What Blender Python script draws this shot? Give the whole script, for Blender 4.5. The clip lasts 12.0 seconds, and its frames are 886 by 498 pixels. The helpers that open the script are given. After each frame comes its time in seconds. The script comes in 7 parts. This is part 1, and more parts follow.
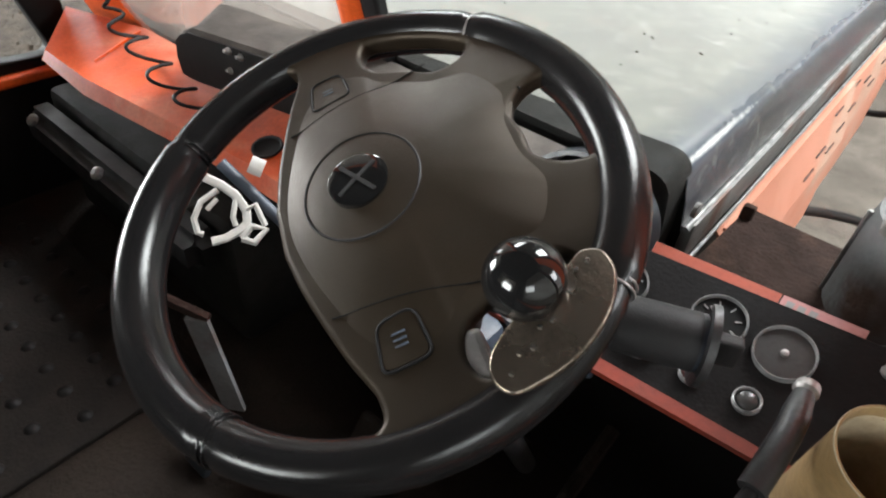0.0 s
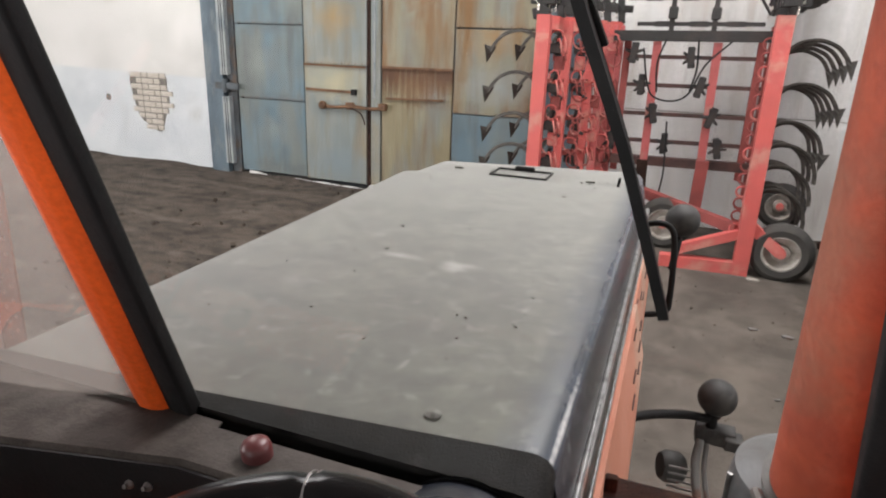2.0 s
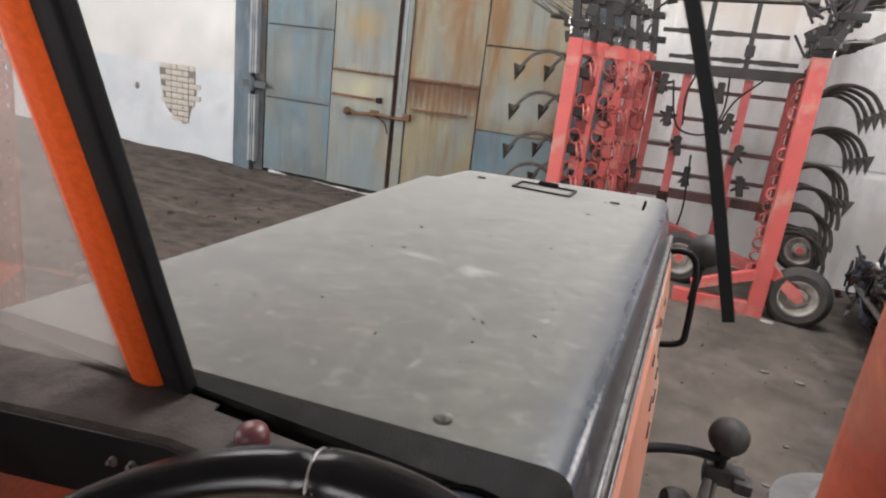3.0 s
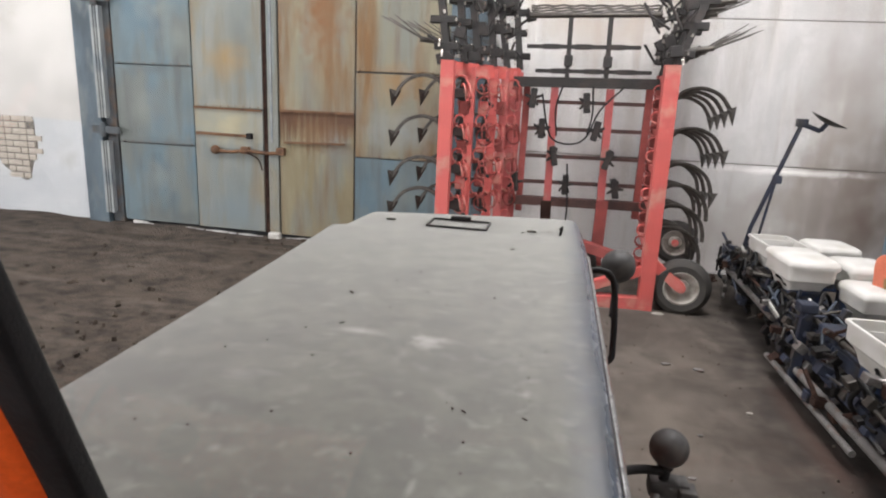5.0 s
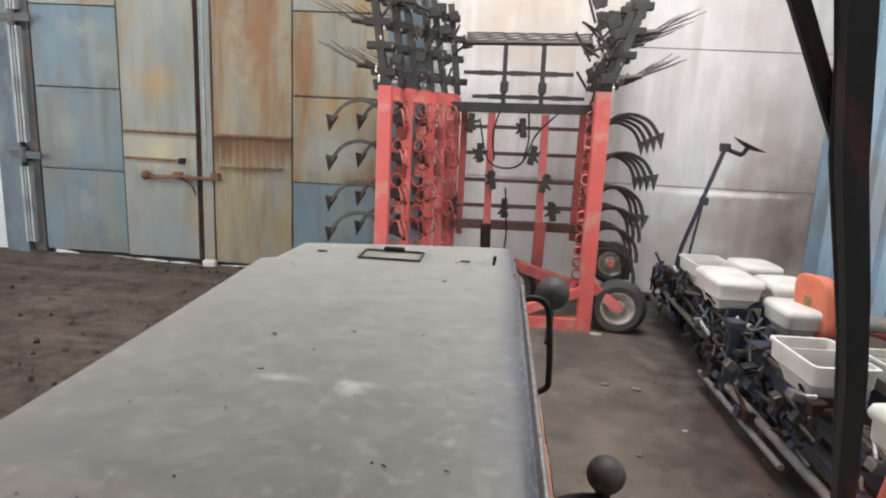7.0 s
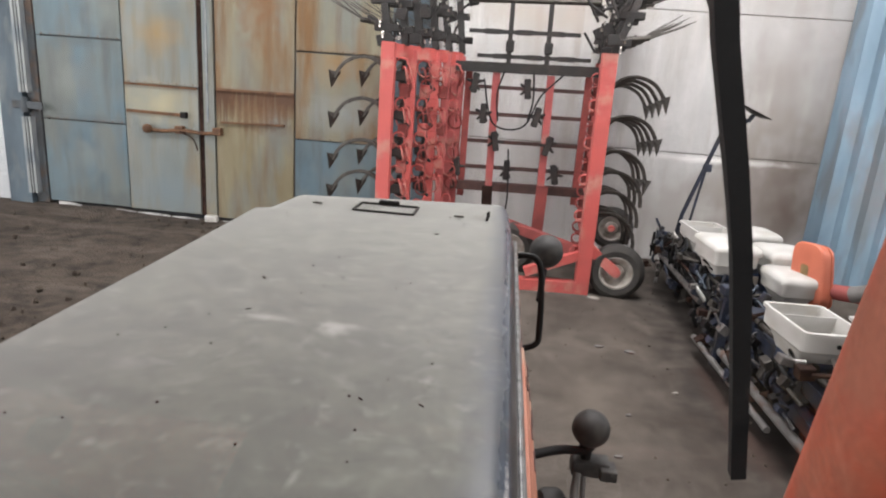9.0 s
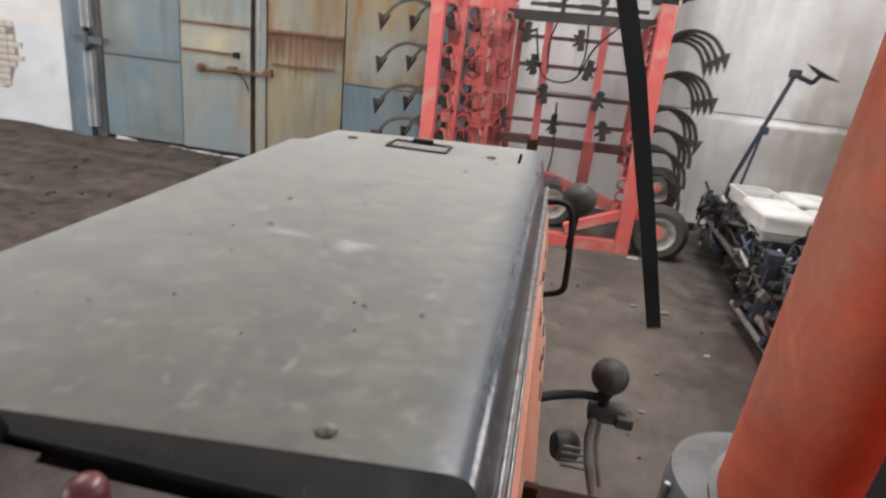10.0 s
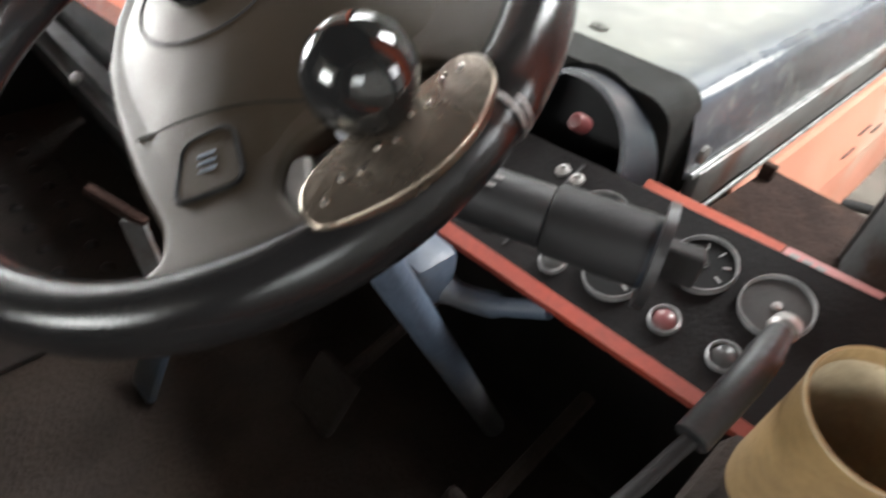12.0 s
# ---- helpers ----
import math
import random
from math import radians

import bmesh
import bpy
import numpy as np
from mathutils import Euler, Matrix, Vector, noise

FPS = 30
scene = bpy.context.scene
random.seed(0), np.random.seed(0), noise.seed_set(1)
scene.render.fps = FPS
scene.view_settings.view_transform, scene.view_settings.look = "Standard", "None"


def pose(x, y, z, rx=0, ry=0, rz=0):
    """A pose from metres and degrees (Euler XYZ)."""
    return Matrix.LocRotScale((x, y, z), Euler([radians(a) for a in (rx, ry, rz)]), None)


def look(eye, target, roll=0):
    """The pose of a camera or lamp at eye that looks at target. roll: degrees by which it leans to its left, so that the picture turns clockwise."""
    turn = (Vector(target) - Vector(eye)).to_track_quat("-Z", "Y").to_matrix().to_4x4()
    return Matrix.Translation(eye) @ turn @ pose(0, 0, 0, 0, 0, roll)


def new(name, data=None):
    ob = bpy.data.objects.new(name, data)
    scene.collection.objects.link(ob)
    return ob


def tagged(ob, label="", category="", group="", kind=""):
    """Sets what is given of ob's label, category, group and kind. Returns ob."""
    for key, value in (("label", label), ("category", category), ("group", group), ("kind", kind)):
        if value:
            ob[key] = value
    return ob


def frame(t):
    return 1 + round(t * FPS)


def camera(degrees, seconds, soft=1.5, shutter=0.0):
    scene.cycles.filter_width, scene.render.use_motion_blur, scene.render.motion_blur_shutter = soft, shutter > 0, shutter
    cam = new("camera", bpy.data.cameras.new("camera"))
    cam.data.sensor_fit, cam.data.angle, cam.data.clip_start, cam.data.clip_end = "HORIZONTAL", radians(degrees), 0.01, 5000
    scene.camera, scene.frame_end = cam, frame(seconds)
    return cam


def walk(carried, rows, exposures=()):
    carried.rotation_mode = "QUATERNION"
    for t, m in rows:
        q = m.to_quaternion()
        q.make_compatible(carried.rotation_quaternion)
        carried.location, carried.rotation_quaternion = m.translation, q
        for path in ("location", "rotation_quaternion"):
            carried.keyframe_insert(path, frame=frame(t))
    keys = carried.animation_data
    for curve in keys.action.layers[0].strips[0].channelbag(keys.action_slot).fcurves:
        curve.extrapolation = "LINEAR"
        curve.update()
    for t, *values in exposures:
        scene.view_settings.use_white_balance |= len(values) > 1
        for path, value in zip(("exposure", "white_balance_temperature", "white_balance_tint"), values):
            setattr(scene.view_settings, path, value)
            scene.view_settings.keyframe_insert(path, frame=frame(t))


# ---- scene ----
cam = camera(71.2, 12.0, soft=2.0, shutter=0.4)

PATH = [
    (0, (0.615, 0.480, 1.966), (-0.310, 1.704, 0.683), 5.9),
    (0.5, (0.598, 0.487, 1.983), (-0.344, 1.758, 0.759), 5.0),
    (1, (0.563, 0.549, 2.022), (-0.254, 2.025, 0.948), 3.2),
    (1.5, (0.528, 0.584, 2.035), (-0.171, 2.308, 1.301), 2.6),
    (2, (0.51, 0.596, 2.041), (-0.135, 2.384, 1.418), 2.2),
    (2.5, (0.51, 0.587, 2.043), (-0.147, 2.376, 1.437), 2.7),
    (3, (0.479, 0.628, 1.991), (-0.206, 2.417, 1.418), 6.9),
    (3.5, (0.411, 0.673, 1.989), (-0.122, 2.52, 1.438), 6.3),
    (5.5, (0.293, 0.78, 2.049), (-0.019, 2.697, 1.571), 2.7),
    (6, (0.286, 0.827, 2.041), (0.023, 2.75, 1.562), 2.7),
    (6.5, (0.321, 0.757, 2.079), (0.120, 2.696, 1.634), 2.1),
    (7, (0.339, 0.779, 2.07), (0.174, 2.73, 1.661), 2.8),
    (9, (0.38, 0.761, 2.042), (0.213, 2.684, 1.519), 4.2),
    (9.5, (0.403, 0.744, 2.03), (0.233, 2.655, 1.464), 4.8),
    (10, (0.45, 0.732, 1.993), (0.158, 2.594, 1.324), 6.3),
    (10.5, (0.514, 0.675, 1.961), (0.079, 2.408, 1.062), 7.7),
    (11, (0.582, 0.653, 1.953), (-0.005, 2.202, 0.833), 6.4),
    (11.5, (0.652, 0.595, 1.923), (-0.142, 1.968, 0.705), 8.5),
    (12, (0.669, 0.561, 1.865), (-0.300, 1.690, 0.529), 8.9),
]
EXPOSURES = [(0.0, 0.85, 6350, 0), (0.5, 1.08, 6300, -2), (0.8, 0.88, 6600, 3), (1.3, 0.16, 6750, 7), (2.0, -0.2, 6650, 9), (3.0, -0.26, 6560, 10), (10.0, -0.26, 6600, 10), (10.6, 0.0, 6580, 6), (11.0, 0.0, 6500, 7), (11.5, 0.48, 6650, 11), (12.0, 1.25, 6400, 1)]
walk(cam, [(t, look(eye, target, roll)) for t, eye, target, roll in PATH], EXPOSURES)

# ---- world and light ----
world = bpy.data.worlds.new("overcast_sky")
scene.world = world
world.use_nodes = True
wn = world.node_tree.nodes
sky = wn.new("ShaderNodeTexSky")
sky.sky_type = "NISHITA"
sky.sun_disc = False
sky.sun_elevation = radians(38)
sky.sun_rotation = radians(200)
wn["Background"].inputs["Strength"].default_value = 0.12
world.node_tree.links.new(sky.outputs[0], wn["Background"].inputs["Color"])

sun_data = bpy.data.lights.new("sun", "SUN")
sun_data.energy, sun_data.angle, sun_data.color = 1.2, radians(15), (1.0, 0.96, 0.9)
sun = new("sun", sun_data)
sun.matrix_world = look((8, -20, 16), (0, 0, 0))


def unseen_opening_light(name, eye, target, sx, sy, watts, colour=(1.0, 0.938, 0.978)):
    """An added area lamp, as if daylight came by an opening out of view."""
    d = bpy.data.lights.new(name, "AREA")
    d.shape, d.size, d.size_y, d.energy, d.color = "RECTANGLE", sx, sy, watts, colour
    o = new(name, d)
    o.matrix_world = look(eye, target)
    return o


unseen_opening_light("fill_back", (-3, -14.9, 2.6), (-0.5, 8, 1.6), 6.4, 5.0, 2250)
unseen_opening_light("fill_east_a", (6.85, 4.4, 4.1), (0, 4.6, 0.6), 3.4, 2.2, 200)
unseen_opening_light("fill_east_b", (6.85, -5.0, 4.1), (0, 0, 0.6), 3.4, 2.2, 200)
unseen_opening_light("fill_west_a", (-14.85, 3.6, 4.1), (0, 4, 0.8), 3.6, 2.2, 420)
unseen_opening_light("fill_west_b", (-14.85, -2.1, 2.1), (0, 0.8, 1.6), 4.6, 3.8, 1600)

unseen_opening_light("fill_roof_a", (1.2, 5.0, 6.15), (1.2, 5.0, 0), 2.0, 3.2, 680)
unseen_opening_light("fill_roof_b", (-5.0, 5.0, 6.15), (-5.0, 5.0, 0), 2.0, 3.2, 410)


# ---- materials ----
def ramp_mix(nt, fac, a, b):
    m = nt.nodes.new("ShaderNodeMix")
    m.data_type = "RGBA"
    nt.links.new(fac, m.inputs["Factor"])
    for k, c in (("A", a), ("B", b)):
        s = [i for i in m.inputs if i.name == k and i.type == "RGBA"][0]
        if isinstance(c, tuple):
            s.default_value = (*c, 1)
        else:
            nt.links.new(c, s)
    return [o for o in m.outputs if o.type == "RGBA"][0]


def noise_fac(nt, coords, scale, detail=6, lo=0.35, hi=0.65, stretch=(1, 1, 1), rough=0.6):
    mp = nt.nodes.new("ShaderNodeMapping")
    mp.inputs["Scale"].default_value = stretch
    nt.links.new(coords, mp.inputs["Vector"])
    n = nt.nodes.new("ShaderNodeTexNoise")
    n.inputs["Scale"].default_value = scale
    n.inputs["Detail"].default_value = detail
    n.inputs["Roughness"].default_value = rough
    nt.links.new(mp.outputs[0], n.inputs["Vector"])
    r = nt.nodes.new("ShaderNodeMapRange")
    r.inputs["From Min"].default_value, r.inputs["From Max"].default_value = lo, hi
    nt.links.new(n.outputs["Fac"], r.inputs["Value"])
    return r.outputs["Result"]


def mat(name, base, second=None, rough=0.6, metal=0.0, scale=6, fine=90, bump=0.15, lo=0.4, hi=0.65,
        third=None, stretch=(1, 1, 1), third_scale=2.0, third_lo=0.52, third_hi=0.62, coat=0.0, spec=0.5, rough2=None, bump_dist=0.004, world_space=False):
    """A procedural surface: two colours mixed by a coarse noise, a third by a larger one, and fine relief."""
    m = bpy.data.materials.new(name)
    m.use_nodes = True
    nt = m.node_tree
    p = nt.nodes["Principled BSDF"]
    tc = nt.nodes.new("ShaderNodeTexCoord")
    if world_space:
        geo = nt.nodes.new("ShaderNodeNewGeometry")
        co = geo.outputs["Position"]
    else:
        co = tc.outputs["Object"]
    f1 = noise_fac(nt, co, scale, 8, lo, hi, stretch)
    col = ramp_mix(nt, f1, base, second or tuple(c * 0.78 for c in base))
    if third:
        f2 = noise_fac(nt, co, third_scale, 9, third_lo, third_hi, stretch)
        col = ramp_mix(nt, f2, col, third)
    f3 = noise_fac(nt, co, fine, 4, 0.3, 0.7)
    dk = nt.nodes.new("ShaderNodeMix")
    dk.data_type, dk.blend_type = "RGBA", "MULTIPLY"
    dk.inputs["Factor"].default_value = 0.22
    nt.links.new(col, [i for i in dk.inputs if i.name == "A" and i.type == "RGBA"][0])
    grey = nt.nodes.new("ShaderNodeCombineColor")
    for k in range(3):
        nt.links.new(f3, grey.inputs[k])
    nt.links.new(grey.outputs[0], [i for i in dk.inputs if i.name == "B" and i.type == "RGBA"][0])
    nt.links.new([o for o in dk.outputs if o.type == "RGBA"][0], p.inputs["Base Color"])
    rr = nt.nodes.new("ShaderNodeMapRange")
    rr.inputs["To Min"].default_value = rough
    rr.inputs["To Max"].default_value = rough2 if rough2 is not None else min(1, rough + 0.15)
    nt.links.new(f1, rr.inputs["Value"])
    nt.links.new(rr.outputs["Result"], p.inputs["Roughness"])
    p.inputs["Metallic"].default_value = metal
    p.inputs["Coat Weight"].default_value = coat
    p.inputs["Specular IOR Level"].default_value = spec
    if bump:
        b = nt.nodes.new("ShaderNodeBump")
        b.inputs["Strength"].default_value, b.inputs["Distance"].default_value = bump, bump_dist
        nt.links.new(f3, b.inputs["Height"])
        nt.links.new(b.outputs["Normal"], p.inputs["Normal"])
    return m


def stain(m, centre, radii, colour, amount=1.0, grain=6.0, ragged=0.9):
    """A soft-edged spot of another colour on a surface: centre and radii in metres (a radius of 0 leaves that axis out)."""
    nt = m.node_tree
    p = nt.nodes["Principled BSDF"]
    geo = nt.nodes.new("ShaderNodeNewGeometry")
    sub, mul, ln = (nt.nodes.new("ShaderNodeVectorMath") for _ in range(3))
    sub.operation, mul.operation, ln.operation = "SUBTRACT", "MULTIPLY", "LENGTH"
    sub.inputs[1].default_value = centre
    mul.inputs[1].default_value = [1 / r if r else 0 for r in radii]
    nt.links.new(geo.outputs["Position"], sub.inputs[0])
    nt.links.new(sub.outputs[0], mul.inputs[0])
    nt.links.new(mul.outputs[0], ln.inputs[0])
    n = noise_fac(nt, geo.outputs["Position"], grain, 7, 0.25, 0.75)
    add = nt.nodes.new("ShaderNodeMath")
    add.operation = "MULTIPLY_ADD"
    nt.links.new(n, add.inputs[0])
    add.inputs[1].default_value = ragged
    nt.links.new(ln.outputs["Value"], add.inputs[2])
    r = nt.nodes.new("ShaderNodeMapRange")
    r.inputs["From Min"].default_value, r.inputs["From Max"].default_value = 1.0 + ragged * 0.5, 0.25
    r.inputs["To Max"].default_value = amount
    nt.links.new(add.outputs[0], r.inputs["Value"])
    old = p.inputs["Base Color"].links[0].from_socket
    nt.links.new(ramp_mix(nt, r.outputs["Result"], old, colour), p.inputs["Base Color"])


def streaks(m, colour, amount, scale, stretch, lo=0.48, hi=0.72):
    """Dirt and run marks drawn out along one axis."""
    nt = m.node_tree
    p = nt.nodes["Principled BSDF"]
    geo = nt.nodes.new("ShaderNodeNewGeometry")
    n = noise_fac(nt, geo.outputs["Position"], scale, 9, lo, hi, stretch)
    k = nt.nodes.new("ShaderNodeMath")
    k.operation = "MULTIPLY"
    k.inputs[1].default_value = amount
    nt.links.new(n, k.inputs[0])
    old = p.inputs["Base Color"].links[0].from_socket
    nt.links.new(ramp_mix(nt, k.outputs[0], old, colour), p.inputs["Base Color"])


def glass_mat(name, tint, gloss, rough=0.02, dust=0.0, dust_colour=(0.75, 0.68, 0.62)):
    m = bpy.data.materials.new(name)
    m.use_nodes = True
    nt = m.node_tree
    nt.nodes.remove(nt.nodes["Principled BSDF"])
    tr, gl, mx = nt.nodes.new("ShaderNodeBsdfTransparent"), nt.nodes.new("ShaderNodeBsdfGlossy"), nt.nodes.new("ShaderNodeMixShader")
    lw = nt.nodes.new("ShaderNodeLayerWeight")
    lw.inputs["Blend"].default_value = 0.35
    fr = nt.nodes.new("ShaderNodeMapRange")
    fr.inputs["From Min"].default_value = 0.1
    fr.inputs["To Min"].default_value, fr.inputs["To Max"].default_value = gloss
    nt.links.new(lw.outputs["Facing"], fr.inputs["Value"])
    tr.inputs["Color"].default_value = (*tint, 1)
    gl.inputs["Roughness"].default_value = rough
    nt.links.new(fr.outputs[0], mx.inputs[0])
    nt.links.new(tr.outputs[0], mx.inputs[1])
    nt.links.new(gl.outputs[0], mx.inputs[2])
    last = mx.outputs[0]
    if dust:
        # a film of dust scatters light over the pane, thicker in patches
        di, tl, ad, mz = (nt.nodes.new(k) for k in ("ShaderNodeBsdfDiffuse", "ShaderNodeBsdfTranslucent", "ShaderNodeMixShader", "ShaderNodeMixShader"))
        for n in (di, tl):
            n.inputs["Color"].default_value = (*dust_colour, 1)
        tc = nt.nodes.new("ShaderNodeTexCoord")
        f = noise_fac(nt, tc.outputs["Object"], 5, 7, 0.2, 0.8)
        fm = nt.nodes.new("ShaderNodeMapRange")
        fm.inputs["To Min"].default_value, fm.inputs["To Max"].default_value = dust * 0.6, dust * 1.4
        nt.links.new(f, fm.inputs["Value"])
        nt.links.new(di.outputs[0], ad.inputs[1])
        nt.links.new(tl.outputs[0], ad.inputs[2])
        nt.links.new(fm.outputs[0], mz.inputs[0])
        nt.links.new(last, mz.inputs[1])
        nt.links.new(ad.outputs[0], mz.inputs[2])
        last = mz.outputs[0]
    nt.links.new(last, nt.nodes["Material Output"].inputs["Surface"])
    return m


M_ORANGE = mat("orange_paint", (0.84, 0.125, 0.018), (0.72, 0.10, 0.015), 0.38, scale=5, fine=140, bump=0.08, spec=0.4)
M_PANEL = mat("worn_orange_panel_paint", (0.64, 0.092, 0.020), (0.52, 0.074, 0.018), 0.42, scale=9, fine=140, bump=0.10, spec=0.4, third=(0.60, 0.16, 0.075), third_scale=4)
M_PIPE = mat("rusty_red_pipe_paint", (0.46, 0.088, 0.042), (0.36, 0.066, 0.036), 0.5, scale=14, fine=150, bump=0.2, third=(0.33, 0.105, 0.062), third_scale=8, third_lo=0.5, third_hi=0.66)
M_SCRAP = mat("dirty_grey_scrap", (0.36, 0.34, 0.30), (0.22, 0.20, 0.17), 0.8, scale=30, fine=90)
M_STRIP = mat("flaking_pale_strip_paint", (0.30, 0.32, 0.32), (0.16, 0.19, 0.22), 0.7, scale=9, fine=70, stretch=(1, 1, 0.4))
M_RED = mat("faded_red_implement_paint", (0.56, 0.105, 0.092), (0.48, 0.10, 0.09), 0.5, scale=5, fine=80, bump=0.1, third=(0.52, 0.22, 0.18), third_scale=3)
M_TRIM = mat("dull_red_orange_trim_paint", (0.19, 0.022, 0.009), (0.13, 0.018, 0.0085), 0.5, scale=8, fine=140, bump=0.08)
M_PEACH = mat("sun_bleached_orange_paint", (0.60, 0.25, 0.165), (0.54, 0.205, 0.125), 0.55, scale=6, fine=160, bump=0.1, third=(0.54, 0.33, 0.24), third_scale=3)
M_RAIL = mat("brown_black_rusted_paint", (0.085, 0.035, 0.028), (0.05, 0.028, 0.024), 0.6, scale=8, fine=90)
# duller and darker reds, mostly for rear posts, rails and inner springs
M_DULL_RED = mat("dull_red_paint", (0.47, 0.105, 0.100), (0.38, 0.090, 0.085), 0.6, scale=6, fine=80, third=(0.42, 0.20, 0.17), third_scale=3)
M_DARKRED = mat("dark_red_paint", (0.30, 0.060, 0.052), (0.21, 0.047, 0.042), 0.65, scale=6, fine=80)
M_BLACK_RUBBER = mat("black_rubber", (0.006, 0.006, 0.0062), (0.009, 0.0087, 0.0087), 0.55, scale=20, fine=220, bump=0.1, spec=0.3)
M_BLACK_STEEL = mat("black_painted_steel", (0.0065, 0.006, 0.006), (0.010, 0.0092, 0.0088), 0.5, scale=12, fine=180, bump=0.12, spec=0.2)
M_DUSTY_BLACK = mat("dusty_black_crackle_paint", (0.006, 0.0057, 0.005), (0.010, 0.0092, 0.008), 0.75, scale=22, fine=260, bump=0.5, third=(0.017, 0.0155, 0.013), third_scale=4, spec=0.25, bump_dist=0.002)
M_SHELF_TOP = mat("dusty_shelf_top", (0.055, 0.046, 0.037), (0.036, 0.030, 0.024), 0.75, scale=18, fine=220, bump=0.35, third=(0.085, 0.073, 0.059), third_scale=5, bump_dist=0.002)
M_COWL = mat("dust_filmed_black_paint", (0.050, 0.043, 0.035), (0.032, 0.028, 0.023), 0.8, scale=16, fine=200, bump=0.4, third=(0.085, 0.075, 0.062), third_scale=7, bump_dist=0.002)
M_LAMP = mat("dusty_dark_grey_lamp_paint", (0.034, 0.032, 0.030), (0.020, 0.019, 0.018), 0.6, scale=14, fine=160, bump=0.2, third=(0.060, 0.055, 0.049), third_scale=9)
M_LEATHER = mat("black_leather", (0.008, 0.0078, 0.0080), (0.010, 0.0095, 0.0093), 0.17, scale=14, fine=900, bump=0.10, bump_dist=0.0004, spec=0.22, rough2=0.20)
M_BRIGHT_EDGE = mat("scuffed_bright_steel", (0.30, 0.30, 0.295), (0.13, 0.13, 0.13), 0.34, 0.5, scale=26, fine=160, bump=0.1)
M_AIR_CLEANER = mat("grey_blue_dirty_steel", (0.165, 0.168, 0.172), (0.115, 0.110, 0.105), 0.6, 0.1, scale=9, fine=150, bump=0.2, third=(0.085, 0.048, 0.034), third_scale=7, world_space=True)
M_DASH = mat("flat_black_dash_paint", (0.0045, 0.0040, 0.0040), (0.007, 0.006, 0.006), 0.55, scale=14, fine=180, bump=0.15, spec=0.09, third=(0.007, 0.006, 0.0058), third_scale=6)
M_LEVER = mat("worn_black_lever", (0.012, 0.012, 0.0125), (0.008, 0.008, 0.008), 0.38, scale=14, fine=150, bump=0.12)
M_STRIP_ORANGE = mat("orange_strip_paint", (0.34, 0.052, 0.018), (0.27, 0.043, 0.016), 0.5, scale=8, fine=140, bump=0.08)
M_PAD = mat("worn_dark_grey_plastic", (0.0120, 0.0090, 0.0058), (0.0090, 0.0069, 0.0046), 0.38, scale=10, fine=1100, bump=0.18, bump_dist=0.0005, third=(0.0150, 0.0113, 0.0075), third_scale=7, spec=0.27)
M_PAD.node_tree.nodes["Principled BSDF"].inputs["Specular Tint"].default_value = (1.0, 0.84, 0.66, 1)
M_PAD_EDGE = mat("hand_polished_plastic", (0.014, 0.010, 0.0065), (0.010, 0.0075, 0.005), 0.22, scale=10, fine=900, bump=0.08, bump_dist=0.0004, spec=0.55, rough2=0.30)
M_PAD_EDGE.node_tree.nodes["Principled BSDF"].inputs["Specular Tint"].default_value = (1.0, 0.84, 0.66, 1)
M_GLOSS_BLACK = mat("polished_black_plastic", (0.006, 0.006, 0.006), (0.008, 0.008, 0.008), 0.06, scale=8, fine=60, bump=0.0, rough2=0.09)
M_CHROME = mat("scratched_chromed_steel", (0.72, 0.69, 0.64), (0.58, 0.55, 0.50), 0.18, 1.0, scale=16, fine=400, bump=0.1, rough2=0.36)
M_SPIN_PLATE = mat("worn_bronze_grey_steel", (0.23, 0.19, 0.15), (0.105, 0.087, 0.068), 0.18, 0.88, scale=30, fine=300, bump=0.12, rough2=0.34)
M_STEEL = mat("bare_grey_steel", (0.30, 0.29, 0.28), (0.20, 0.19, 0.18), 0.38, 0.8, scale=14, fine=200, bump=0.15)
M_GREY_PAINT = mat("grey_blue_machine_paint", (0.046, 0.062, 0.086), (0.028, 0.036, 0.048), 0.45, scale=9, fine=150, bump=0.15, third=(0.06, 0.06, 0.06), third_scale=6)
M_CANISTER = mat("dusty_grey_sheet_steel", (0.17, 0.165, 0.16), (0.12, 0.11, 0.10), 0.5, 0.2, scale=8, fine=150, bump=0.15, third=(0.13, 0.065, 0.045), third_scale=4)
M_RUST_PLATE = mat("dark_rusty_plate", (0.032, 0.017, 0.013), (0.020, 0.012, 0.010), 0.85, scale=12, fine=140, bump=0.5, third=(0.050, 0.028, 0.020), third_scale=8, spec=0.15)
M_FLOORMAT = mat("worn_black_rubber_mat", (0.017, 0.0125, 0.010), (0.036, 0.027, 0.021), 0.8, scale=7, fine=120, bump=0.5, spec=0.2, third=(0.018, 0.014, 0.0115), third_scale=3.5, third_lo=0.48, third_hi=0.6)
M_TREAD = mat("dirty_brown_tread_plate", (0.014, 0.0105, 0.0085), (0.009, 0.0075, 0.0065), 0.75, 0.0, scale=11, fine=130, bump=0.3, spec=0.25)
M_WHITE_PLASTIC = mat("dirty_white_plastic", (0.52, 0.51, 0.48), (0.38, 0.37, 0.34), 0.5, scale=9, fine=90, bump=0.1)
M_GAUGE = mat("black_gauge_face", (0.006, 0.006, 0.006), (0.009, 0.009, 0.009), 0.5, fine=60, bump=0, spec=0.1)
M_MARK = mat("white_print", (0.30, 0.30, 0.29), (0.20, 0.20, 0.19), 0.5, fine=60, bump=0)
